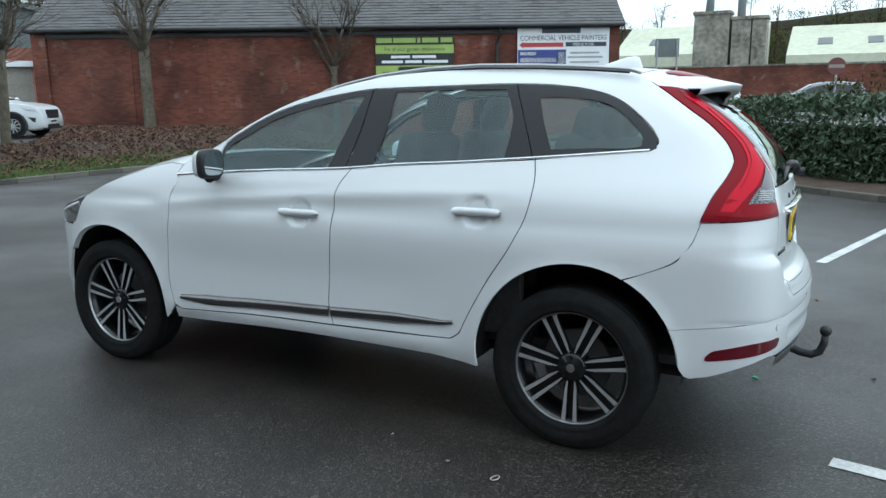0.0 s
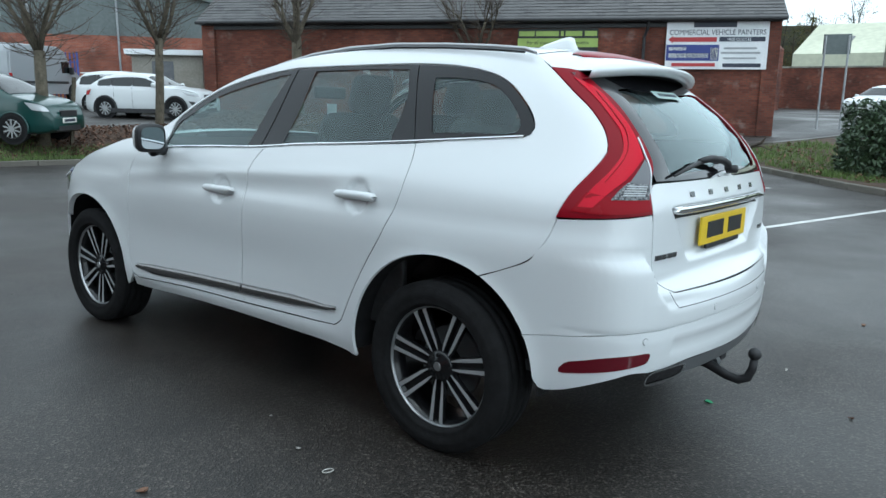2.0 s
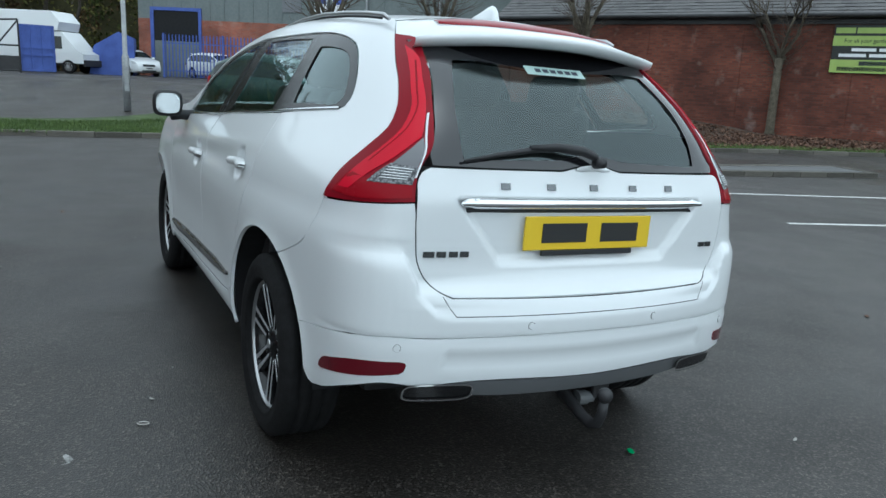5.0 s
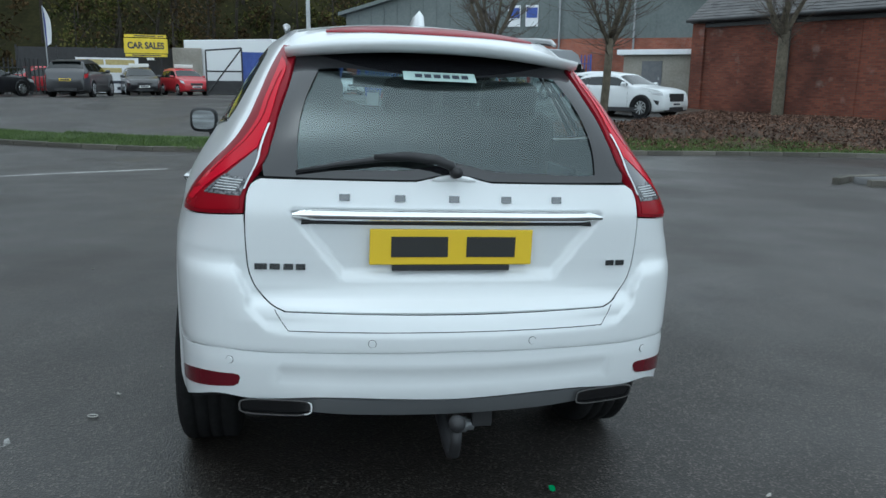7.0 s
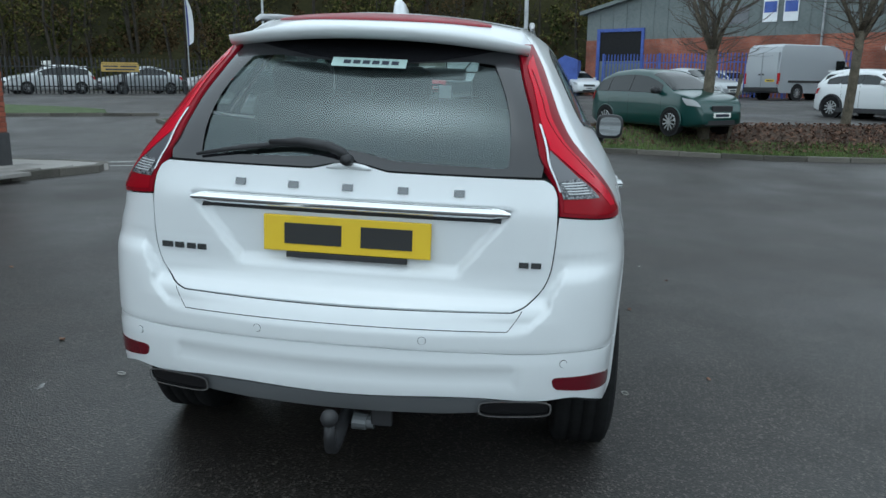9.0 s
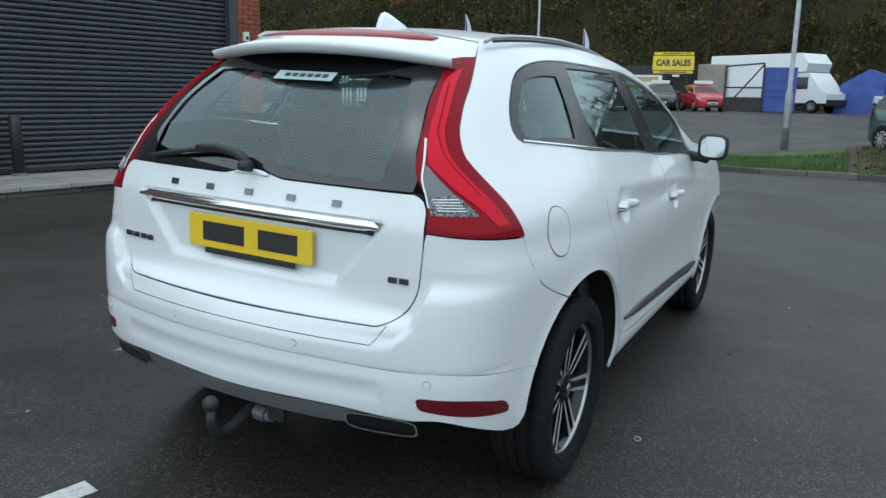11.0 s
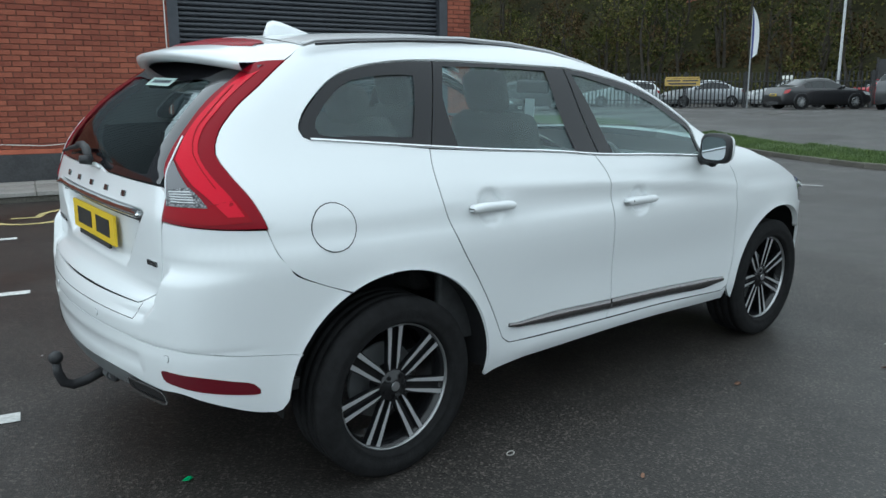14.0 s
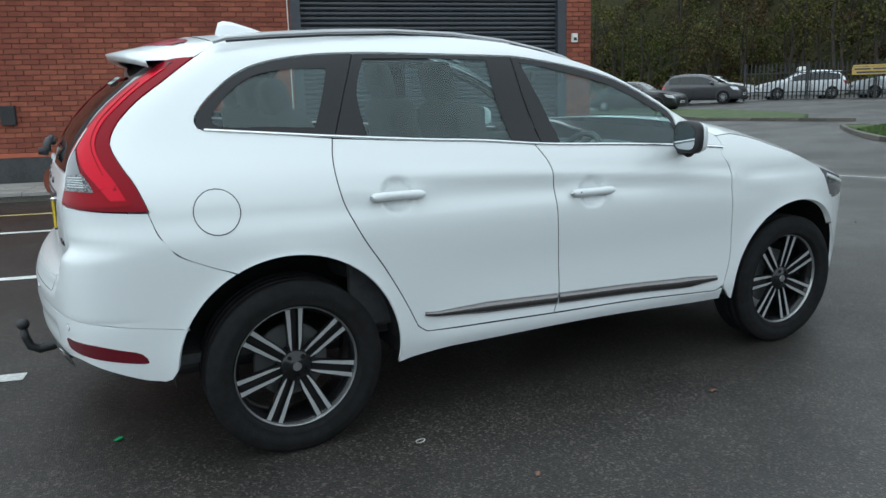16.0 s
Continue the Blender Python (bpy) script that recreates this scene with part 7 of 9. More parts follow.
def panel(name, outline, chart, mat, parent, label="", inset=0.003, off=0.0, step=0.05, skirt=0.014, dense=0.03):
    """A sheet with turned-in edges on a chart of the body."""
    pts = curve(outline, step=dense)
    if inset:
        pts = shrink(pts, inset)
    bm = bmesh.new()
    bm.faces.new([bm.verts.new((a, 0, b)) for a, b in pts])
    a0, a1 = min(p[0] for p in pts), max(p[0] for p in pts)
    b0, b1 = min(p[1] for p in pts), max(p[1] for p in pts)
    for lo, hi, no in ((a0, a1, (1, 0, 0)), (b0, b1, (0, 0, 1))):
        k = math.floor(lo / step) + 1
        while k * step < hi - 1e-4:
            c = k * step + 0.00037
            bmesh.ops.bisect_plane(bm, geom=bm.verts[:] + bm.edges[:] + bm.faces[:], plane_co=(c * no[0], 0, c * no[2]), plane_no=no, dist=2e-4)
            k += 1
    bmesh.ops.remove_doubles(bm, verts=bm.verts[:], dist=4e-4)
    bm.verts.ensure_lookup_table()
    bm.verts.index_update()
    vs, ns, fs = [], [], []
    for v in bm.verts:
        p, n = pressed(chart, v.co.x, v.co.z, off)
        vs.append(p)
        ns.append(n)
    for f in bm.faces:
        fs.append([v.index for v in f.verts])
    if skirt:
        low = {}
        rim = [e for e in bm.edges if len(e.link_faces) == 1]
        away = {}
        for e in rim:
            f = e.link_faces[0].calc_center_median()
            d = e.verts[1].co - e.verts[0].co
            o = Vector((-d.z, 0, d.x)).normalized()
            if o.dot(f - e.verts[0].co) > 0:
                o = -o
            for v in e.verts:
                away[v.index] = away.get(v.index, Vector()) + o
        for i, o in away.items():
            c = bm.verts[i].co + o.normalized() * 0.004
            out = pressed(chart, c.x, c.z, off)[0] - vs[i]
            nn = (ns[i] * 0.35 + out.normalized()).normalized()
            low[i] = (len(vs), len(vs) + 1)
            vs += [vs[i].copy(), vs[i] - ns[i] * skirt]
            ns += [nn, nn]
        for e in rim:
            a, b = e.verts[0].index, e.verts[1].index
            fs.append([low[a][0], low[b][0], low[b][1], low[a][1]])
    bm.free()
    return finish(name, vs, ns, fs, mat, parent, label)


def ray_hit(pts, c, a):
    """Distance from c to a closed outline in direction a."""
    dx, dy = math.cos(a), math.sin(a)
    best = 0.0
    for p, q in zip(pts, pts[1:] + pts[:1]):
        ex, ey = q[0] - p[0], q[1] - p[1]
        det = dx * -ey + dy * ex
        if abs(det) < 1e-12:
            continue
        wx, wy = p[0] - c[0], p[1] - c[1]
        t = (wx * -ey + wy * ex) / det
        s = (dx * wy - dy * wx) / det
        if t > 0 and -1e-6 <= s <= 1 + 1e-6:
            best = max(best, t)
    return best


def ring(name, outer, inner, chart, mat, parent, label="", off=0.0, rows=3):
    """The border between two outlines, on a chart."""
    o, i = curve(outer, step=0.03), curve(inner, step=0.03)
    c = (sum(p[0] for p in i) / len(i), sum(p[1] for p in i) / len(i))
    angles = sorted(set(round(math.atan2(p[1] - c[1], p[0] - c[0]), 3) for p in o + i))
    vs, ns, fs = [], [], []
    for a in angles:
        ro, ri = ray_hit(o, c, a), ray_hit(i, c, a)
        for k in range(rows + 1):
            r = ri + (ro - ri) * k / rows
            p, n = pressed(chart, c[0] + r * math.cos(a), c[1] + r * math.sin(a), off)
            vs.append(p)
            ns.append(n)
    m, w = len(angles), rows + 1
    for j in range(m):
        for k in range(rows):
            fs.append([j * w + k, j * w + k + 1, (j + 1) % m * w + k + 1, (j + 1) % m * w + k])
    return finish(name, vs, ns, fs, mat, parent, label)


def bead(name, line, chart, mat, parent, half=0.01, proud=0.008, label="", off=0.0, sides=7, taper=0.0, step=0.03, flat=0.6):
    """A rounded moulding laid along a line on a chart; half may vary along it."""
    pts = curve(line, closed=False, step=step)
    n = len(pts)
    vs, ns, fs = [], [], []
    for i, (u, z) in enumerate(pts):
        a, b = Vector(pts[max(0, i - 1)]), Vector(pts[min(n - 1, i + 1)])
        d = (b - a).normalized()
        s = Vector((-d.y, d.x))
        h = half(i / (n - 1)) if callable(half) else half
        e = min(i, n - 1 - i) * step
        if taper and e < taper:
            h *= 0.35 + 0.65 * math.sqrt(max(0.0, 1 - (1 - e / taper) ** 2))
        for k in range(sides):
            t = math.pi * k / (sides - 1)
            w, up = math.cos(t) * h, max(0.0, math.sin(t)) ** flat * proud
            p, nn = placed(chart, u + s.x * w, z + s.y * w, off)
            p2 = placed(chart, u + s.x * (w + 0.002), z + s.y * (w + 0.002), off)[0]
            side = (p2 - p).normalized()
            vs.append(p + nn * up)
            ns.append((side * math.cos(t) + nn * math.sin(t)).normalized())
    for i in range(n - 1):
        for k in range(sides - 1):
            fs.append([i * sides + k, i * sides + k + 1, (i + 1) * sides + k + 1, (i + 1) * sides + k])
    fs.append(list(range(sides)))
    fs.append(list(range((n - 1) * sides, n * sides)))
    return finish(name, vs, ns, fs, mat, parent, label)


def arc(cx, cz, r, a0, a1, n=22):
    return [(cx + r * math.cos(radians(a0 + (a1 - a0) * i / n)), cz + r * math.sin(radians(a0 + (a1 - a0) * i / n))) for i in range(n + 1)]


def tail_line(pts):
    """Chart places (u, z) turned into distances from the middle of the tail; u of None means the middle."""
    out = []
    for u, z in pts:
        k = 0.0 if u is None else smooth_step(-0.82, -0.62, u)
        out.append((0.0 if u is None else u - middle(z, True) * (1 - k) - middle(z) * k, z))
    return out


def both(pts):
    """A half outline from the middle round to the middle, with its mirror image."""
    return pts + [(-s, z) for s, z in reversed(pts) if abs(s) > 1e-6]


FRONT_ARCH, REAR_ARCH = (2.774, 0.375, 0.435), (-0.01, 0.385, 0.44)
BELT = [(2.184, 1.112), (1.909, 1.133), (1.543, 1.157), (1.13, 1.182), (0.893, 1.204), (0.603, 1.222), (0.206, 1.252), (-0.035, 1.272), (-0.263, 1.291)]
DOOR_GAP = [(1.13, 1.182), (1.183, 1.096), (1.195, 0.989), (1.206, 0.825), (1.223, 0.625), (1.223, 0.481), (1.197, 0.414)]
WING_GAP = [(2.184, 1.112), (2.262, 1.02), (2.271, 0.90), (2.288, 0.71), (2.295, 0.517), (2.268, 0.405)]
REAR_DOOR_EDGE = [(0.557, 0.428), (0.513, 0.458), (0.461, 0.564), (0.378, 0.711), (0.261, 0.896), (0.202, 1.043), (0.196, 1.183), (0.212, 1.248)]
LAMP_FRONT = [(-0.25, 1.565), (-0.385, 1.472), (-0.505, 1.385), (-0.578, 1.305), (-0.598, 1.255), (-0.578, 1.2), (-0.53, 1.115), (-0.495, 1.022)]
LAMP_INNER = [(-0.853, 1.045), (-0.826, 1.10), (-0.805, 1.145), (-0.796, 1.2), (-0.742, 1.27), (-0.672, 1.34), (-0.582, 1.42), (-0.476, 1.49), (-0.36, 1.553)]
BUMPER_SEAM = [(-0.50, 1.018), (-0.475, 0.942), (-0.427, 0.873), (-0.322, 0.815), (-0.215, 0.775)]
CANTRAIL = [(2.145, 1.175), (1.94, 1.281), (1.80, 1.371), (1.645, 1.454), (1.493, 1.524), (1.343, 1.577), (1.166, 1.619), (0.903, 1.649), (0.581, 1.66), (0.294, 1.652), (0.027, 1.636), (-0.149, 1.622)]
FRONT_WIN = [(1.942, 1.129), (1.916, 1.182), (1.906, 1.264), (1.792, 1.354), (1.638, 1.437), (1.449, 1.506), (1.259, 1.547), (1.132, 1.563), (1.136, 1.393), (1.173, 1.185), (1.542, 1.156)]
FRONT_GLASS = [(1.913, 1.135), (1.903, 1.176), (1.875, 1.265), (1.781, 1.322), (1.626, 1.408), (1.437, 1.477), (1.251, 1.527), (1.165, 1.538), (1.205, 1.407), (1.272, 1.182)]
REAR_WIN = [(1.163, 1.187), (1.128, 1.394), (1.124, 1.565), (0.705, 1.574), (0.382, 1.578), (0.317, 1.449), (0.227, 1.254), (0.603, 1.222)]
REAR_GLASS = [(1.019, 1.21), (0.988, 1.381), (0.996, 1.552), (0.702, 1.559), (0.42, 1.559), (0.359, 1.436), (0.357, 1.251), (0.605, 1.232)]
QUARTER_WIN = [(0.222, 1.254), (0.287, 1.399), (0.374, 1.578), (0.208, 1.571), (0.11, 1.561), (0.025, 1.546), (-0.055, 1.523), (-0.125, 1.488), (-0.19, 1.440), (-0.24, 1.397), (-0.275, 1.357), (-0.290, 1.327), (-0.284, 1.304), (-0.262, 1.291), (-0.2, 1.285), (-0.12, 1.278), (-0.035, 1.271)]
QUARTER_GLASS = [(0.152, 1.291), (0.199, 1.387), (0.253, 1.52), (0.17, 1.521), (0.091, 1.516), (0.012, 1.506), (-0.055, 1.488), (-0.11, 1.458), (-0.155, 1.424), (-0.195, 1.386), (-0.222, 1.355), (-0.231, 1.332), (-0.222, 1.312), (-0.19, 1.304), (-0.12, 1.302), (-0.029, 1.301)]
WINDOW_TOPS = [(0.374, 1.582), (0.705, 1.578), (1.132, 1.567), (1.259, 1.551), (1.449, 1.510), (1.638, 1.441), (1.792, 1.358), (1.908, 1.266)]


def handle(u0, u1, z, sg, parent, flap):
    """Pull handle bridging its cup, with a lock cap."""
    h = bead("handle", [(u0, z), ((u0 + u1) / 2, z + 0.003), (u1, z)], side_chart(sg), PAINT, parent, 0.0185, 0.034, "white pull handle", off=0.004, taper=0.024, step=0.012, flat=0.4)
    if flap:
        bead("lock_cap", [(u0 + 0.03, z), (u0 + 0.036, z)], side_chart(sg), TRIM, h, 0.004, 0.003, off=0.037, step=0.004)
    return h


def flank(sg):
    """All outer pieces of one side of the body."""
    ch = side_chart(sg)
    fx, fz, fr = FRONT_ARCH
    rx, rz, rr = REAR_ARCH
    # dark inner shell behind the gaps
    panel("inner_shell", [(2.184, 1.108), (2.27, 1.17), (2.49, 1.125), (2.73, 1.05), (2.95, 0.96), (3.08, 0.79), (3.12, 0.64)] + arc(fx, fz, fr + 0.006, 36, 188) + [(2.33, 0.33), (1.5, 0.355), (0.67, 0.347), (0.44, 0.33)] + arc(rx, rz, rr + 0.006, -8, 118) + [(-0.28, 0.84), (-0.40, 0.90), (-0.45, 0.97), (-0.47, 1.05), (-0.52, 1.13), (-0.56, 1.21), (-0.56, 1.28), (-0.30, 1.285)] + BELT[::-1][1:-1], ch, DARK, suv, off=-0.017, step=0.1, skirt=0, inset=0.004)
    panel("front_wing", WING_GAP[::-1] + [(2.15, 1.172), (2.25, 1.178), (2.49, 1.134), (2.73, 1.063), (2.95, 0.972), (2.99, 0.93), (3.06, 0.82), (3.11, 0.79), (3.135, 0.70)] + arc(fx, fz, fr, 36, 189) + [(2.325, 0.318), (2.27, 0.385)], ch, PAINT, suv, skirt=0.03)
    door = panel("front_door", WING_GAP[:] + [(2.211, 0.379), (1.706, 0.405)] + DOOR_GAP[::-1] + [(1.543, 1.157), (1.909, 1.133)], ch, PAINT, suv, step=0.02)
    ring("window_frame", FRONT_WIN, FRONT_GLASS, ch, PIANO, door, "gloss black window frame", off=-0.004)
    panel("window", FRONT_GLASS, ch, TINT, door, "lightly tinted side glass", inset=-0.002, off=-0.009, skirt=0, step=0.15)
    bead("moulding", [(2.21, 0.447), (2.0, 0.449), (1.70, 0.463), (1.226, 0.478)], ch, MOULD, door, lambda t: 0.012 + 0.014 * min(1, t * 5), 0.013, "satin metal door moulding")
    handle(1.28, 1.508, 0.957, sg, door, sg < 0)
    door = panel("rear_door", DOOR_GAP + [(0.847, 0.422)] + REAR_DOOR_EDGE + [(0.603, 1.222), (0.893, 1.204)], ch, PAINT, suv, step=0.02)
    ring("window_frame", REAR_WIN, REAR_GLASS, ch, PIANO, door, "gloss black window frame", off=-0.004)
    panel("window", REAR_GLASS, ch, TINT, door, "lightly tinted side glass", inset=-0.002, off=-0.009, skirt=0, step=0.15)
    bead("moulding", [(1.213, 0.478), (0.845, 0.491), (0.60, 0.499), (0.545, 0.507)], ch, MOULD, door, lambda t: 0.025 - 0.017 * max(0, t - 0.55) / 0.45, 0.013, "satin metal door moulding")
    handle(0.32, 0.549, 1.015, sg, door, False)
    sideframe = panel("rear_wing", CANTRAIL + LAMP_FRONT + BUMPER_SEAM + arc(rx, rz, rr, 118, -10) + [(0.46, 0.313), (0.67, 0.337), (1.5, 0.345), (2.10, 0.325), (2.262, 0.322), (2.262, 0.388), (2.20, 0.376), (1.706, 0.402), (1.197, 0.411), (0.847, 0.419)] + REAR_DOOR_EDGE + [(-0.035, 1.275), (-0.12, 1.282), (-0.2, 1.288), (-0.262, 1.293), (-0.286, 1.304), (-0.293, 1.327), (-0.278, 1.359), (-0.243, 1.400), (-0.193, 1.443), (-0.127, 1.491), (-0.056, 1.526), (0.025, 1.549), (0.11, 1.564), (0.208, 1.575)] + WINDOW_TOPS + [(1.918, 1.18), (1.945, 1.132), (2.184, 1.114)], ch, PAINT, suv, "white side frame with roof rail and sill", inset=0.002)
    q = ring("quarter_window", QUARTER_WIN, QUARTER_GLASS, ch, PIANO, suv, "rear quarter window with wide black border", off=-0.002)
    panel("pane", QUARTER_GLASS, ch, TINT, q, inset=-0.002, off=-0.007, skirt=0, step=0.12)
    bead("belt_strip", [(u, z + 0.004) for u, z in BELT], ch, CHROME, suv, 0.0055, 0.006, "thin bright waist strip")
    bead("frame_backing", [(0.218, 1.256), (0.30, 1.42), (0.376, 1.578)], ch, TRIM, suv, 0.014, 0.002, off=-0.014)
    bead("frame_backing", WINDOW_TOPS + [(1.918, 1.2), (1.94, 1.14)], ch, TRIM, suv, 0.014, 0.002, off=-0.014)
    bead("pillar_gap", [(1.168, 1.19), (1.131, 1.394), (1.128, 1.56)], ch, DARK, suv, 0.004, 0.001, "shut line between door frames", off=-0.003)
    # Dark beads laid in the panel gaps put their shade into colour.
    for line in (DOOR_GAP, WING_GAP, REAR_DOOR_EDGE, [(2.262, 0.392), (2.211, 0.378), (1.706, 0.4035), (1.197, 0.4125)], [(1.197, 0.4125), (0.847, 0.4205), (0.557, 0.4265)]):
        bead("shut_line_shade", line, ch, DARK, suv, 0.0030, 0.0006, "dark bead for the shade in a shut line", off=-0.0035, sides=3)
    if sg < 0:
        ring_pts = arc(-0.265, 1.007, 0.083, 0, 345, 23)
        flap = panel("fuel_flap", ring_pts, ch, PAINT, sideframe, "round white fuel filler flap", off=0.002, inset=0.002, skirt=0.004, step=0.03)
        bead("flap_gap", ring_pts + ring_pts[:1], ch, DARK, flap, 0.0017, 0.001, off=0.0006)
    # tail lamp
    lamp = panel("tail_lamp", LAMP_FRONT + [(-0.66, 1.03)] + LAMP_INNER, ch, LENS_DEEP, suv, "tall curved red tail lamp", inset=0.0015, off=0.004, step=0.03, skirt=0.03)
    panel("light_band", [(-0.36, 1.522), (-0.44, 1.472), (-0.55, 1.388), (-0.632, 1.305), (-0.652, 1.255), (-0.635, 1.19), (-0.598, 1.13), (-0.566, 1.064), (-0.618, 1.064), (-0.672, 1.13), (-0.70, 1.16), (-0.735, 1.235), (-0.70, 1.285), (-0.64, 1.35), (-0.56, 1.415), (-0.46, 1.485)], ch, LENS_BRIGHT, lamp, "bright red light band", inset=0, off=0.0065, step=0.03, skirt=0.002)
    panel("clear_section", [(-0.672, 1.092), (-0.690, 1.125), (-0.712, 1.152), (-0.798, 1.146), (-0.816, 1.094)], ch, LENS_CLEAR, lamp, "ribbed clear reversing lamp", inset=0, off=0.008, step=0.03, skirt=0.002)
    for k in range(5):
        bead("lens_rib", [(-0.708 - 0.001 * k, 1.107 + 0.008 * k), (-0.79, 1.108 + 0.0075 * k)], ch, LAMP_CLEAR, lamp, 0.0024, 0.003, "bright lens rib", off=0.008, sides=5)
    panel("smoked_section", [(-0.716, 1.150), (-0.735, 1.20), (-0.742, 1.232), (-0.785, 1.185), (-0.796, 1.143)], ch, LENS_SMOKE, lamp, inset=0, off=0.008, step=0.03, skirt=0.002)
    bead("light_guide", [(-0.69, 1.305), (-0.745, 1.238), (-0.787, 1.185), (-0.80, 1.15), (-0.812, 1.115)], ch, GUIDE, lamp, 0.003, 0.002, "white light guide", off=0.007)
    panel("lower_block", [(-0.545, 1.048), (-0.582, 1.115), (-0.69, 1.098), (-0.812, 1.097), (-0.838, 1.056), (-0.66, 1.042)], ch, LENS_MID, lamp, inset=0, off=0.0065, step=0.05, skirt=0.002)
    bead("band_line", [(-0.47, 1.470), (-0.575, 1.385), (-0.648, 1.31), (-0.668, 1.255), (-0.655, 1.20), (-0.632, 1.15)], ch, LENS_MID, lamp, 0.0018, 0.001, off=0.0068)
    # headlamp and nose side
    lampf = panel("headlamp", [(3.06, 0.82), (2.99, 0.93), (2.96, 0.968), (3.05, 0.94), (3.30, 0.87), (3.42, 0.81), (3.2, 0.79)], ch, LENS_SMOKE, suv, "clear headlamp with dark surround", inset=0.001, step=0.04)
    bead("lamp_rim", [(3.02, 0.925), (3.15, 0.89), (3.30, 0.85)], ch, GUIDE, lampf, 0.01, 0.004)
    panel("bumper_side", [(3.11, 0.79), (3.2, 0.783), (3.45, 0.80), (3.64, 0.78), (3.66, 0.5), (3.64, 0.27), (3.4, 0.235), (3.20, 0.26)] + arc(fx, fz, fr, -8, 36, 8) + [(3.135, 0.70)], ch, PAINT, suv)
    # door mirror
    secs = [(1.855, 0.935, 1.085, 1.125, 1.258), (1.865, 0.929, 1.09, 1.118, 1.264), (1.89, 0.927, 1.091, 1.115, 1.265), (1.925, 0.93, 1.084, 1.122, 1.257), (1.95, 0.945, 1.06, 1.135, 1.238), (1.96, 0.965, 1.04, 1.15, 1.215)]

    def shell(rows, grow=0.0):
        bm = bmesh.new()
        rings = []
        for x, y0, y1, z0, z1 in rows:
            cy, cz, a, b = (y0 + y1) / 2, (z0 + z1) / 2, (y1 - y0) / 2 + grow, (z1 - z0) / 2 + grow
            rr_ = []
            for k in range(20):
                t = 2 * math.pi * k / 20
                c, s = math.cos(t), math.sin(t)
                rr_.append(bm.verts.new((x, sg * (cy + a * math.copysign(abs(c) ** 0.55, c)), cz + b * math.copysign(abs(s) ** 0.55, s))))
            rings.append(rr_)
        for p, q2 in zip(rings, rings[1:]):
            for k in range(20):
                bm.faces.new((p[k], p[(k + 1) % 20], q2[(k + 1) % 20], q2[k]))
        bm.faces.new(rings[0])
        bm.faces.new(rings[-1])
        bmesh.ops.recalc_face_normals(bm, faces=bm.faces[:])
        return bm
    mir = part("door_mirror", shell(secs[2:]), PAINT, suv, "white door mirror with black rim", smooth=True)
    part("mirror_rim", shell(secs[:3], 0.001), TRIM, mir, "black mirror rim", smooth=True)
    bm = shell([(1.851, 0.945, 1.076, 1.134, 1.248), (1.857, 0.945, 1.076, 1.134, 1.248)])
    part("mirror_glass", bm, MIRROR, mir, "silvered mirror glass")
    bm = bmesh.new()
    tube(bm, [(1.985, sg * 0.84, 1.12), (1.935, sg * 0.93, 1.125), (1.915, sg * 0.98, 1.12)], [0.035, 0.028, 0.03], 10)
    part("mirror_arm", bm, TRIM, mir, smooth=True)


for side in (1, -1):
    flank(side)


# roof, screens and bonnet span between the two sides
def spanning(name, edges, mat, crown, bow, parent, label="", n=18, lift=0.0, t0=0.0):
    """A sheet across the car between mirrored edge points (u, z); crown and bow may vary along it."""
    pts = curve(edges, closed=False, step=0.05)
    m = len(pts)

    def at(i, s):
        u, z = pts[i]
        x, y, zz = skin(u, z)
        t = i / (m - 1)
        c, b = crown(t), bow(t)
        k = 1 - s * s
        return Vector((x + b * k, y * s, zz + c * k + lift))
    vs, ns, fs = [], [], []
    for i in range(m):
        for j in range(n + 1):
            s = -1 + 2 * j / n
            i0, i1, s0, s1 = max(0, i - 1), min(m - 1, i + 1), max(-1, s - 0.03), min(1, s + 0.03)
            nn = (at(i1, s) - at(i0, s)).cross(at(i, s1) - at(i, s0)).normalized()
            ns.append(nn if nn.z > 0 else -nn)
            vs.append(at(i, s))
    for i in range(m - 1):
        for j in range(n):
            fs.append([i * (n + 1) + j, i * (n + 1) + j + 1, (i + 1) * (n + 1) + j + 1, (i + 1) * (n + 1) + j])
    return finish(name, vs, ns, fs, mat, parent, label)


ROOF_EDGE = [p for p in CANTRAIL if p[0] < 1.3]
SCREEN_EDGE = [p for p in CANTRAIL if p[0] > 1.1]
roof = spanning("roof", ROOF_EDGE, PAINT, lambda t: 0.055 - 0.015 * t, lambda t: 0.10 * (1 - t) ** 4 - 0.05 * t ** 6, suv, "white roof panel")
spanning("headlining", [(u, z) for u, z in ROOF_EDGE], LINER, lambda t: 0.05 - 0.015 * t, lambda t: 0.0, roof, lift=-0.02)
spanning("windscreen", SCREEN_EDGE, TINT, lambda t: 0.05 - 0.06 * (1 - t), lambda t: 0.10 + 0.16 * (1 - t), suv, "clear raked windscreen")
spanning("bonnet", [(2.15, 1.172), (2.25, 1.178), (2.49, 1.134), (2.73, 1.063), (2.95, 0.972), (3.10, 0.925), (3.30, 0.87), (3.42, 0.82)], PAINT, lambda t: 0.035 + 0.03 * t, lambda t: 0.24 + 0.05 * t, suv, "white bonnet with raised shoulders")
vs, ns, fs = [], [], []
for zz in [0.27 + 0.04 * k for k in range(14)]:
    for j in range(13):
        s = -1 + j / 6
        x, y, _ = skin(3.64, zz)
        vs.append(Vector((x + 0.07 * (1 - s * s) - 0.10 * max(0.0, zz - 0.6), y * s, zz)))
        ns.append(Vector((1, s * 0.3, 0)).normalized())
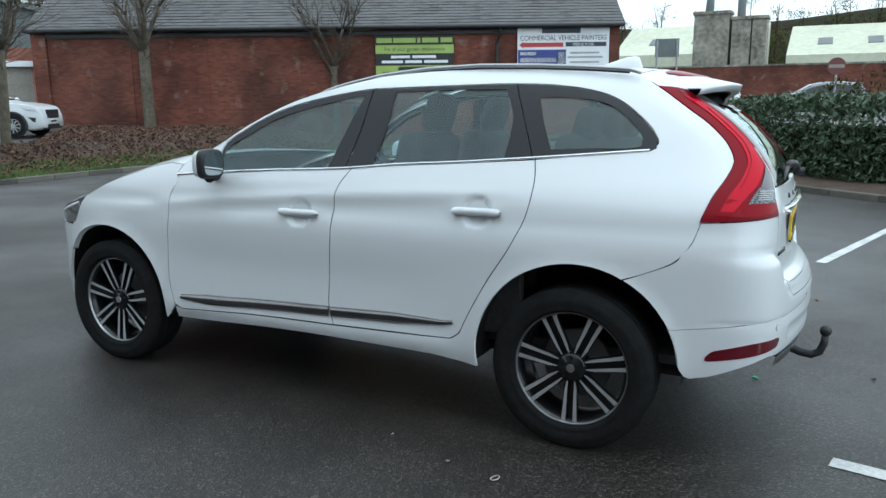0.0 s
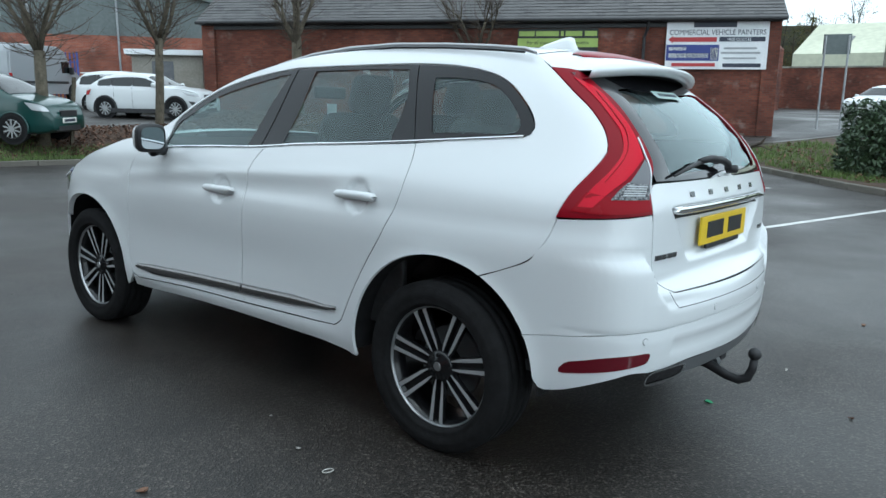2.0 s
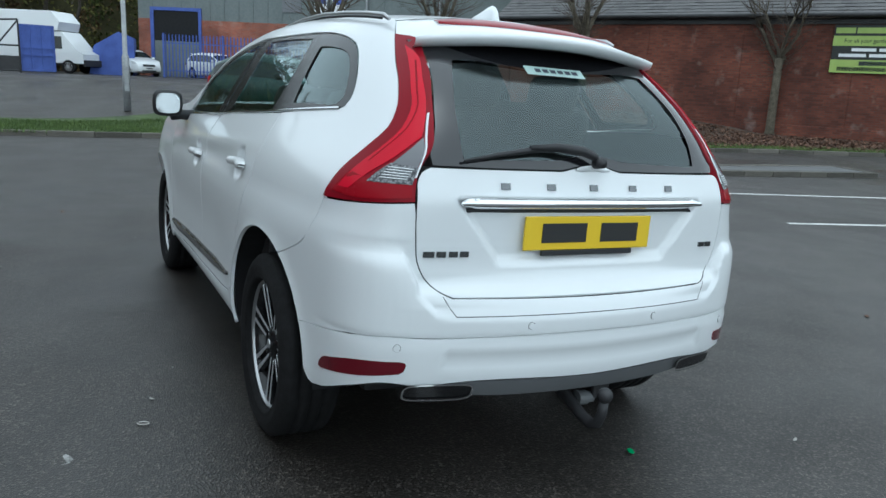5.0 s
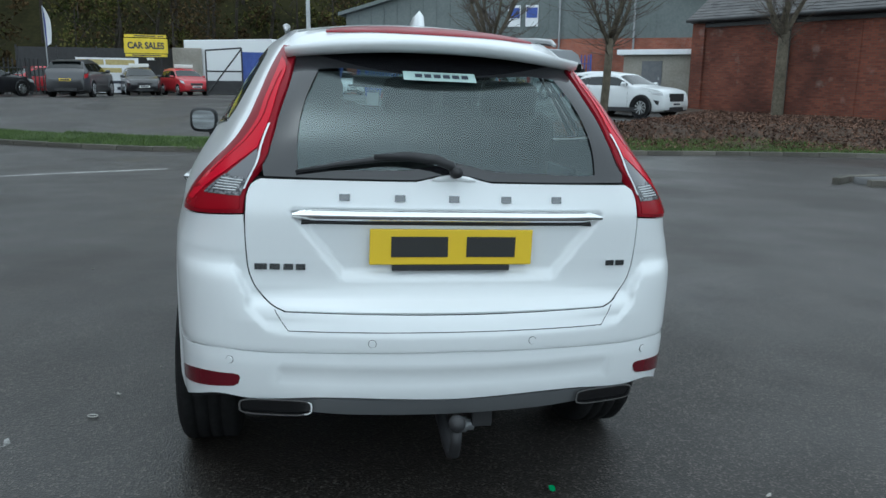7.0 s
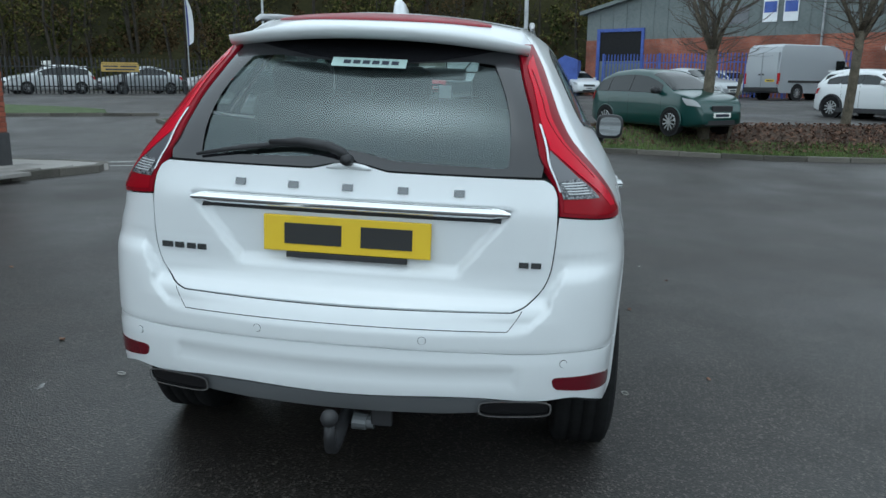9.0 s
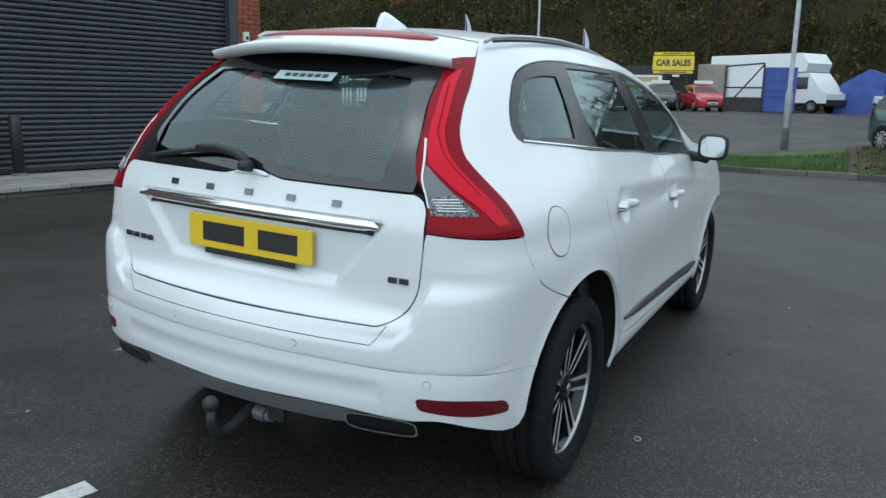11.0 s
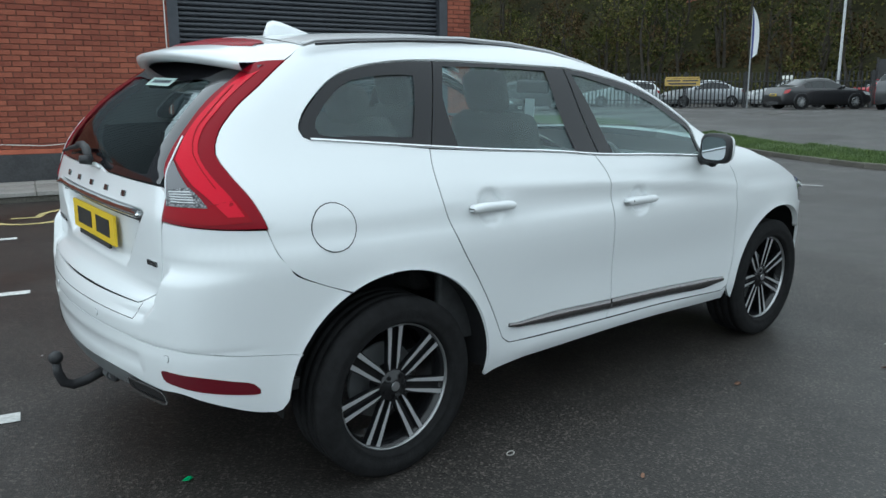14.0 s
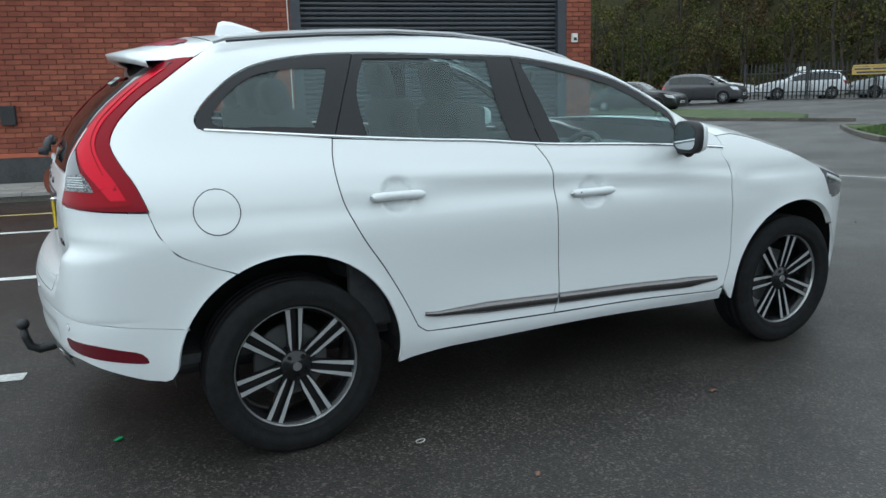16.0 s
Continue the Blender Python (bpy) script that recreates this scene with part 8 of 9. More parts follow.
fs = [[i * 13 + j, i * 13 + j + 1, (i + 1) * 13 + j + 1, (i + 1) * 13 + j] for i in range(13) for j in range(12)]
nose = finish("front_bumper", vs, ns, fs, PAINT, suv)
part("grille", boxed(3.66, 3.72, -0.28, 0.28, 0.55, 0.78, bevel=0.015), TRIM, nose, "black front grille")

# tail
GATE_EDGE = [(-0.815, 1.135), (-0.826, 1.10), (-0.862, 1.014), (-0.885, 0.925), (-0.898, 0.861), (-0.925, 0.807), (-0.976, 0.772), (-1.03, 0.752)]
BUMPER_LINE = [(-0.40, 0.578), (-0.56, 0.600), (-0.713, 0.621), (-0.841, 0.628), (-0.958, 0.625), (-1.119, 0.628), (None, 0.634)]
SKIRT_LINE = [(-0.461, 0.400), (-0.470, 0.386), (-0.492, 0.379), (-0.56, 0.394), (-0.72, 0.45), (-0.813, 0.473), (-0.914, 0.466), (-1.119, 0.48), (None, 0.474)]
panel("tail_shell", both(tail_line([(None, 0.50), (-0.90, 0.50), (-0.70, 0.47), (-0.47, 0.42), (-0.44, 0.70), (-0.52, 0.88), (-0.56, 1.0), (-0.60, 1.10), (-0.66, 1.20), (-0.80, 1.16), (None, 1.16)])), tail_chart, DARK, suv, off=-0.022, step=0.03, skirt=0, inset=0)
gate = panel("tailgate", both(tail_line([(None, 0.752)] + GATE_EDGE[::-1] + [(-0.832, 1.152), (-1.05, 1.152), (-1.30, 1.153), (-1.355, 1.168), (None, 1.174)])), tail_chart, PAINT, suv, "white tailgate with recessed plate panel", step=0.016, inset=0.0026)
GLASS_EDGE = [(-0.835, 1.158), (-0.80, 1.19), (-0.745, 1.27), (-0.675, 1.34), (-0.585, 1.42), (-0.48, 1.49), (-0.385, 1.54), (None, 1.56)]
CLEAR_EDGE = [(None, 1.212), (-1.33, 1.205), (-1.25, 1.187), (-0.95, 1.178), (-0.915, 1.182), (-0.835, 1.257), (-0.723, 1.36), (-0.625, 1.445), (-0.572, 1.487), (-0.64, 1.494), (None, 1.478)]
glass_o = both(tail_line([(None, 1.178), (-1.355, 1.172), (-1.30, 1.157), (-1.05, 1.156)] + GLASS_EDGE))
glass_i = both(tail_line(CLEAR_EDGE))
window = ring("rear_window", glass_o, glass_i, tail_chart, FRIT, gate, "dark rear window with black border", off=-0.003, rows=4)
panel("pane", glass_i, tail_chart, TINT_REAR, window, inset=-0.004, off=-0.008, skirt=0, step=0.1)
panel("sticker", [(-0.12, 1.463), (0.13, 1.463), (0.13, 1.492), (-0.12, 1.492)], tail_chart, plain("pale_sticker", (0.42, 0.55, 0.52), 0.5), window, "pale dealer sticker", inset=0, off=-0.0015, skirt=0, step=0.1)
for k in range(6):
    s = 0.09 - k * 0.032
    panel("lettering_bar", [(s, 1.472), (s - 0.024, 1.472), (s - 0.024, 1.484), (s, 1.484)], tail_chart, INK, window, inset=0, off=-0.0005, skirt=0, step=0.1)
# The tailgate's gap gets the same dark bead for its shade.
gate_gap = tail_line(GATE_EDGE)
for k in (1, -1):
    bead("shut_line_shade", [(k * s, z) for s, z in gate_gap], tail_chart, DARK, suv, 0.0030, 0.0006, "dark bead for the shade in a shut line", off=-0.0035, sides=3)
bead("chrome_strip", [(-0.495, 1.046), (-0.3, 1.046), (0.0, 1.047), (0.3, 1.046), (0.495, 1.046)], tail_chart, CHROME, gate, lambda t: 0.018 - 0.011 * smooth_step(0.9, 1.0, abs(2 * t - 1)), 0.028, "chrome strip with release handle", off=0.002, sides=13, flat=0.4)
# Dark bead below the chrome strip paints in its shadow.
bead("strip_shadow", [(-0.47, 1.022), (0.0, 1.023), (0.47, 1.022)], tail_chart, TRIM, gate, 0.007, 0.006)
# blank chrome shapes in place of lettering
for s in (0.34, 0.17, 0.0, -0.17, -0.34):
    panel("badge_bar", [(s - 0.016, 1.09), (s + 0.016, 1.09), (s + 0.016, 1.110), (s - 0.016, 1.110)], tail_chart, BADGE, gate, "plain chrome badge bar", inset=0, off=0.005, skirt=0.006, step=0.05)
for a, b, z0, z1, sg in ((-0.914, -1.068, 0.871, 0.897, 1), (-0.925, -0.994, 0.88, 0.905, -1)):
    s0, s1 = a - middle(z0, True), b - middle(z0, True)
    for f0, f1 in ((0.0, 0.25), (0.29, 0.50), (0.56, 0.76), (0.80, 1.0)) if sg > 0 else ((0.0, 0.47), (0.55, 1.0)):
        p0, p1 = s0 + (s1 - s0) * f0, s0 + (s1 - s0) * f1
        panel("badge_bar", [(sg * p0, z0 + 0.003), (sg * p1, z0 + 0.003), (sg * p1, z1 - 0.003), (sg * p0, z1 - 0.003)], tail_chart, BADGE, gate, "plain chrome badge bar", inset=0.001, off=0.005, skirt=0.006, step=0.05)
pt = placed(tail_chart, 0.0, 0.95)[0]
plate_x = pt.x - 0.014
plate = part("number_plate", boxed(plate_x - 0.006, plate_x + 0.004, -0.262, 0.262, 0.893, 1.006, bevel=0.003), PLATE_Y, gate, "yellow number plate with blank dark bars")
for y0, y1 in ((0.195, 0.015), (-0.045, -0.205)):
    part("plate_bar", boxed(plate_x - 0.008, plate_x - 0.006, y1, y0, 0.918, 0.983), plain("plate_ink", (0.02, 0.02, 0.02), 0.5), plate)
part("plate_holder", boxed(plate_x - 0.007, plate_x + 0.004, -0.19, 0.19, 0.874, 0.892, bevel=0.002), TRIM, plate, "black plate holder strip")

upper = panel("rear_bumper", both(tail_line([(None, 0.636)] + BUMPER_LINE[::-1][1:] + arc(*REAR_ARCH, 154, 118, 6) + BUMPER_SEAM[::-1][1:] + [(-0.66, 1.028), (-0.852, 1.043)] + GATE_EDGE[2:] + [(None, 0.749)])), tail_chart, PAINT, suv, "white rear bumper with parking sensors", step=0.014, inset=0.0018)
step_line = tail_line([(-0.998, 0.757), (-1.02, 0.722), (-1.045, 0.696), (None, 0.699)])
bead("step_gap", step_line + [(-s, z) for s, z in step_line[::-1][1:]], tail_chart, DARK, upper, 0.0013, 0.0006)
lower = panel("bumper_skirt", both(tail_line([(None, 0.474)] + SKIRT_LINE[::-1][1:] + arc(*REAR_ARCH, 175, 155, 6) + BUMPER_LINE)), tail_chart, PAINT, suv, "white lower rear bumper", step=0.025, skirt=0.03, inset=0.0018)
panel("skid_plate", both(tail_line([(None, 0.412), (-1.2, 0.414), (-1.10, 0.42), (-0.93, 0.44), (-0.93, 0.464), (-1.119, 0.477), (None, 0.471)])), tail_chart, SKID, suv, "silver grey skid plate", step=0.05, off=-0.004, skirt=0.06)
for sg in (1, -1):
    def m(pts):
        return [(sg * s, z) for s, z in tail_line(pts)]
    panel("reflector", m([(-0.545, 0.464), (-0.548, 0.480), (-0.566, 0.500), (-0.586, 0.510), (-0.725, 0.541), (-0.875, 0.549), (-0.892, 0.546), (-0.897, 0.538), (-0.888, 0.516), (-0.872, 0.507), (-0.70, 0.484), (-0.562, 0.462)]), tail_chart, REFLECTOR, lower, "red wrap-round reflector", inset=0, off=0.002, step=0.05, skirt=0.008)
    for s0, z0 in ((-0.868, 0.594), (-1.30, 0.664)):
        a, b = m([(s0, z0)])[0]
        sensor = panel("sensor", arc(a, b, 0.011, 0, 345, 12), tail_chart, PAINT, upper if z0 > 0.6 else lower, "round parking sensor", inset=0, off=0.004, skirt=0.006, step=0.05)
        c = arc(a, b, 0.0122, 0, 360, 14)
        bead("sensor_gap", c, tail_chart, DARK, sensor, 0.0007, 0.0006, step=0.02)
    cu, cz = m([(-0.99, 0.447)])[0]
    tip = []
    for k in range(28):
        c, n_ = math.cos(2 * math.pi * k / 28), math.sin(2 * math.pi * k / 28)
        tip.append((cu + 0.113 * math.copysign(abs(c) ** 0.5, c), cz + 0.030 * math.copysign(abs(n_) ** 0.5, n_) + sg * 0.03 * -0.107 * c))
    ex = ring("exhaust_finisher", tip, shrink(curve(tip), 0.005), tail_chart, CHROME, suv, "chrome rimmed exhaust outlet", off=0.012)
    panel("outlet", shrink(curve(tip), 0.004), tail_chart, RIM_BLACK, ex, inset=0, off=0.006, step=0.1, skirt=0)

# spoiler over the rear window
SKIRT_GREY = plain("satin_black_plastic", (0.028, 0.028, 0.030), 0.5)
stations = [-1 + j / 10 for j in range(21)]


SPOILER_EDGE = [Vector(skin(-0.12, 1.616)), Vector(skin(-0.155, 1.618)), Vector(skin(-0.252, 1.566)), Vector(skin(-0.36, 1.556)), Vector((-0.425, 0.520, 1.552))]
SPOILER_MID = [Vector((-0.19, 0, 1.655)), Vector((-0.205, 0, 1.661)), Vector((-0.33, 0, 1.632)), Vector((-0.47, 0, 1.602)), Vector((-0.532, 0, 1.588))]


def spoiler_row(s):
    """Profile of the spoiler from the roof back to its lip, at a share s of its half width."""
    out = []
    for e, c, p in zip(SPOILER_EDGE, SPOILER_MID, (2, 2, 5, 5, 2)):
        k = abs(s) ** p
        out.append((c.x + (e.x - c.x) * abs(s) ** 2, e.y * s, c.z + (e.z - c.z) * k))
    x, y, z = out[-1]
    return out + [(x + 0.004, y * 0.998, z - 0.012), (x + 0.012, y * 0.994, z - 0.026), (x + 0.05, y * 0.985, z - 0.034)]


bm = bmesh.new()
rows = [[bm.verts.new(p) for p in spoiler_row(s)] for s in stations]
for a, b in zip(rows, rows[1:]):
    for k in range(7):
        bm.faces.new((a[k], a[k + 1], b[k + 1], b[k]))
bmesh.ops.recalc_face_normals(bm, faces=bm.faces[:])
spoiler = part("spoiler", bm, PAINT, suv, "white roof spoiler with rounded lip", smooth=True)
bm = bmesh.new()
rows = []
for s in stations:
    p = spoiler_row(s)[-1]
    g = placed(tail_chart, s * 0.56, 1.548)[0]
    rows.append([bm.verts.new(p), bm.verts.new(((p[0] + g.x) / 2, p[1], (p[2] + 1.548) / 2 + 0.012)), bm.verts.new((g.x + 0.03, p[1], 1.552)), bm.verts.new((g.x + 0.10, p[1], 1.56))])
for a, b in zip(rows, rows[1:]):
    for k in range(3):
        bm.faces.new((a[k], a[k + 1], b[k + 1], b[k]))
part("spoiler_underside", bm, SKIRT_GREY, spoiler, "black spoiler underside", smooth=True)
bm = bmesh.new()
rows = []
for j in range(25):
    s = (-1 + j / 12) * 0.74
    p = [Vector(q) for q in spoiler_row(s)]
    e = smooth_step(1.0, 0.86, abs(-1 + j / 12))
    a, b = p[1].lerp(p[2], 0.40 + 0.3 * (1 - e)), p[2].lerp(p[3], 0.45 - 0.3 * (1 - e))
    rows.append([bm.verts.new(a + Vector((0, 0, 0.001))), bm.verts.new(a.lerp(b, 0.1) + Vector((0, 0, 0.006))), bm.verts.new(a.lerp(b, 0.9) + Vector((0, 0, 0.006))), bm.verts.new(b + Vector((0, 0, 0.001)))])
for a, b in zip(rows, rows[1:]):
    for k in range(3):
        bm.faces.new((a[k], a[k + 1], b[k + 1], b[k]))
bmesh.ops.recalc_face_normals(bm, faces=bm.faces[:])
part("high_level_lamp", bm, LENS_DEEP, spoiler, "dark red high-level brake lamp", smooth=True)

# rear wiper
bm = bmesh.new()
blade = [placed(tail_chart, u - middle(z), z, 0.016)[0] for u, z in ((-0.921, 1.170), (-1.019, 1.192), (-1.139, 1.212), (-1.221, 1.217), (-1.30, 1.205))]
tube(bm, blade, [0.005, 0.008, 0.010, 0.011, 0.009], 8)
wiper = part("rear_wiper", bm, TRIM, suv, "black rear wiper at rest", smooth=True)
bm = bmesh.new()
hub = placed(tail_chart, 0.0, 1.176, 0.02)[0]
arm = [placed(tail_chart, s, z, o)[0] for s, z, o in ((0.0, 1.176, 0.022), (0.015, 1.192, 0.035), (0.06, 1.207, 0.035), (0.15, 1.218, 0.028), (0.25, 1.214, 0.022))]
tube(bm, arm, [0.013, 0.015, 0.016, 0.014, 0.009], 10)
part("wiper_arm", bm, TRIM, wiper, smooth=True)
bm = bmesh.new()
tube(bm, [hub, hub + Vector((-0.04, 0, 0.004))], [0.019, 0.016], 14)
part("wiper_hub", bm, TRIM, wiper, smooth=True)
# raised white boss under the hub
bead("wiper_boss", [(-0.07, 1.158), (0.0, 1.165), (0.07, 1.158)], tail_chart, PAINT, gate, 0.009, 0.008, taper=0.05)

# shark fin and roof rails
bm = bmesh.new()
rz0 = 1.682
for k, (x, h, w) in enumerate(((0.17, 0.0, 0.012), (0.10, 0.025, 0.024), (0.02, 0.048, 0.028), (-0.02, 0.054, 0.024), (-0.045, 0.045, 0.018), (-0.06, 0.0, 0.016))):
    base = [(x, -w, rz0 - 0.02), (x, -w * 0.7, rz0 + h * 0.6), (x, 0, rz0 + h), (x, w * 0.7, rz0 + h * 0.6), (x, w, rz0 - 0.02)]
    cur = [bm.verts.new(p) for p in base]
    if k:
        for j in range(4):
            bm.faces.new((prev[j], prev[j + 1], cur[j + 1], cur[j]))
    prev = cur
bm.faces.new(prev)
bmesh.ops.recalc_face_normals(bm, faces=bm.faces[:])
part("aerial_fin", bm, PAINT, suv, "white shark fin aerial", smooth=True)
for sg in (1, -1):
    bm = bmesh.new()
    line = [(-0.17, 0.53, 1.622), (-0.12, 0.53, 1.638), (0.05, 0.525, 1.652), (0.3, 0.52, 1.666), (0.6, 0.52, 1.674), (0.9, 0.525, 1.664), (1.15, 0.54, 1.636), (1.35, 0.555, 1.596), (1.47, 0.57, 1.562), (1.52, 0.575, 1.542)]
    tube(bm, [(x, sg * (y - 0.014), z) for x, y, z in line], [0.007] + [0.010] * 8 + [0.006], 10)
    rail = part("roof_rail", bm, SATIN, suv, "satin silver roof rail", smooth=True)
    bm = bmesh.new()
    for a, b in zip(line[1:], line[2:-1]):
        vs4 = [bm.verts.new((p[0], sg * (p[1] - 0.010), p[2] - d)) for p, d in ((a, 0.006), (b, 0.006), (b, 0.017), (a, 0.017))]
        bm.faces.new(vs4)
    part("rail_base", bm, TRIM, rail, "black rail base")

# wheels

def suv_wheel(x, y, sg, turn):
    """Alloy wheel with seven twin spokes; the outer face looks along sg."""
    hub_z, R = 0.355, 0.357
    place = Matrix.Translation((x, y, hub_z)) @ Matrix.Rotation(0 if sg > 0 else math.pi, 4, "Z") @ Matrix.Rotation(radians(turn), 4, "Y")

    def lathe(profile, n=56):
        bm = bmesh.new()
        rings = [[bm.verts.new((r * math.cos(2 * math.pi * k / n), d, r * math.sin(2 * math.pi * k / n))) for k in range(n)] for r, d in profile]
        for a, b in zip(rings, rings[1:]):
            for k in range(n):
                bm.faces.new((a[k], a[(k + 1) % n], b[(k + 1) % n], b[k]))
        bmesh.ops.recalc_face_normals(bm, faces=bm.faces[:])
        return bm
    wheel = part("wheel", lathe([(0.235, -0.10), (0.225, -0.05), (0.222, 0.02), (0.236, 0.062), (0.246, 0.072)]), RIM_BLACK, suv, "black and machined alloy wheel", smooth=True, m=place)
    part("tyre", lathe([(0.245, -0.10), (0.262, -0.112), (0.30, -0.118), (0.338, -0.108), (0.355, -0.095), (R, -0.075), (R, -0.052), (R - 0.008, -0.050), (R - 0.008, -0.042), (R, -0.040), (R, -0.005), (R - 0.008, -0.004), (R - 0.008, 0.004), (R, 0.005), (R, 0.040), (R - 0.008, 0.042), (R - 0.008, 0.050), (R, 0.052), (R, 0.072), (0.357, 0.088), (0.353, 0.0895), (0.342, 0.103), (0.335, 0.1045), (0.315, 0.114), (0.309, 0.1145), (0.29, 0.114), (0.272, 0.106), (0.268, 0.108), (0.258, 0.098), (0.250, 0.075), (0.246, 0.058)], 72), TYRE, wheel, "black tyre", smooth=True)
    part("rim_lip", lathe([(0.243, 0.066), (0.2465, 0.080), (0.2495, 0.083), (0.252, 0.080), (0.254, 0.06)]), RIM_LIP, wheel, "thin grey rim edge", smooth=True)
    part("brake_disc", lathe([(0.0, -0.02), (0.15, -0.02), (0.155, -0.028), (0.0, -0.028)], 32), SKID, wheel)
    part("hub", lathe([(0.0, 0.072), (0.028, 0.072), (0.032, 0.068), (0.056, 0.064), (0.066, 0.054), (0.072, 0.0)], 32), RIM_BLACK, wheel, smooth=True)
    part("hub_cap", lathe([(0.0, 0.076), (0.017, 0.076), (0.020, 0.070)], 24), SATIN, wheel, "plain silver centre cap")
    for k in range(5):
        a = 2 * math.pi * k / 5 + 0.3
        bm = bmesh.new()
        tube(bm, [(0.047 * math.cos(a), 0.060, 0.047 * math.sin(a)), (0.047 * math.cos(a), 0.073, 0.047 * math.sin(a))], [0.0095, 0.008], 6)
        part("wheel_nut", bm, RIM_BLACK, wheel)
    web, face = None, None
    for k in range(7):
        rot = Matrix.Rotation(2 * math.pi * k / 7 + math.pi / 2, 4, "Y")
        if web is None:
            bm = bmesh.new()
            rows = [[bm.verts.new((r, d, w)) for w, d in ((-h, e - 0.02), (-h, e), (-h * 0.35, e), (-h * 0.28, e - 0.016), (h * 0.28, e - 0.016), (h * 0.35, e), (h, e), (h, e - 0.02))] for r, h, e in ((0.055, 0.030, 0.056), (0.10, 0.031, 0.060), (0.18, 0.035, 0.066), (0.238, 0.039, 0.070))]
            for a, b in zip(rows, rows[1:]):
                for j in range(7):
                    bm.faces.new((a[j], a[j + 1], b[j + 1], b[j]))
            bmesh.ops.recalc_face_normals(bm, faces=bm.faces[:])
            sp = part("spoke", bm, RIM_BLACK, wheel, m=rot)
            web = sp.data
        else:
            sp = new("spoke", web)
            sp.parent, sp.matrix_local = wheel, rot
        for sd in (1, -1):
            if face is None:
                face = {}
            if sd not in face:
                bm = bmesh.new()
                lo = [(0.064, 0.0125, 0.0205), (0.10, 0.0125, 0.0285), (0.18, 0.0135, 0.0325), (0.240, 0.015, 0.037)]
                ro = [[bm.verts.new((r, 0.0585 + (r - 0.075) * 0.078 + dd, sd * w)) for w, dd in ((a, -0.006), (a + 0.002, 0), (b - 0.002, 0), (b, -0.006))] for r, a, b in lo]
                for a, b in zip(ro, ro[1:]):
                    for j in range(3):
                        bm.faces.new((a[j], a[j + 1], b[j + 1], b[j]))
                bm.faces.new(ro[0])
                bmesh.ops.recalc_face_normals(bm, faces=bm.faces[:])
                fo = part("spoke_face", bm, ALLOY, sp, "machined spoke face")
                face[sd] = fo.data
            else:
                fo = new("spoke_face", face[sd])
                fo.parent = sp
    return wheel


for wx in (0.0, 2.774):
    suv_wheel(wx, 0.80, 1, 0)
    suv_wheel(wx, -0.80, -1, 180 if wx == 0 else 168)

# wheel housings and underside
for sg in (1, -1):
    for cx, cz, r in (FRONT_ARCH, REAR_ARCH):
        bm = bmesh.new()
        n = 24
        angles = [radians(-6 + 192 * k / n) for k in range(n + 1)]
        a = [[bm.verts.new((cx + (r + 0.010) * math.cos(t), sg * (0.50 if not w else skin(cx + r * math.cos(t), max(0.2, cz + r * math.sin(t)))[1] - 0.022), cz + (r + 0.010) * math.sin(t))) for t in angles] for w in (0, 1)]
        for k in range(n):
            bm.faces.new((a[0][k], a[0][k + 1], a[1][k + 1], a[1][k]))
        bm.faces.new(a[0])
        part("wheel_housing", bm, DARK, suv, "black wheel housing liner")
part("underbody", boxed(-0.48, 3.4, -0.66, 0.66, 0.31, 0.38, bevel=0.03), TRIM, suv, "dark underbody")

# tow bar
bm = bmesh.new()
tube(bm, [(-0.70, 0, 0.37), (-0.80, 0, 0.345), (-0.88, 0, 0.315), (-0.93, 0, 0.308), (-0.965, 0, 0.325), (-0.982, 0, 0.37), (-0.985, 0, 0.41)], [0.022, 0.021, 0.02, 0.02, 0.019, 0.018, 0.016], 12)
tow = part("tow_bar", bm, TRIM, suv, "black swan-neck tow bar", smooth=True)
bm = bmesh.new()
bmesh.ops.create_uvsphere(bm, u_segments=18, v_segments=12, radius=0.027)
part("tow_ball", bm, TRIM, tow, smooth=True, m=Matrix.Translation((-0.985, 0, 0.432)))
bm = bmesh.new()
tube(bm, [(-0.80, -0.03, 0.345), (-0.80, -0.075, 0.342)], [0.028, 0.026], 14)
tube(bm, [(-0.80, -0.075, 0.342), (-0.80, -0.10, 0.342)], [0.02, 0.02], 12)
part("tow_lock", bm, SKID, tow, "grey lock wheel")
bm = boxed(-0.82, -0.80, -0.16, -0.09, 0.34, 0.40, bevel=0.006)
part("tow_socket", bm, TRIM, tow)

# cabin
def seat(x, y, w, wide=False):
    """Upholstered seat with cushion, backrest and headrest."""
    cushion = part("seat", boxed(x - 0.02, x + 0.50, y - w / 2, y + w / 2, 0.62, 0.80, bevel=0.05), CLOTH, suv, "charcoal upholstered seat", smooth=True)
    m = Matrix.Translation((x, y, 0.74)) @ Matrix.Rotation(radians(-17), 4, "Y")
    part("backrest", boxed(-0.07, 0.09, -w / 2, w / 2, 0.0, 0.64, bevel=0.07), CLOTH, cushion, smooth=True, m=m)
    for hy in ((-w / 3.1, 0, w / 3.1) if wide else (0,)):
        part("headrest", boxed(-0.045, 0.055, hy - 0.125, hy + 0.125, 0.64 if not wide else 0.60, 0.84 if not wide else 0.77, bevel=0.045), CLOTH, cushion, smooth=True, m=m)
        bm = bmesh.new()
        for p in (-0.05, 0.05):
            tube(bm, [(0, hy + p, 0.56), (0, hy + p, 0.68)], 0.006, 6)
        part("headrest_post", bm, SATIN, cushion, m=m)


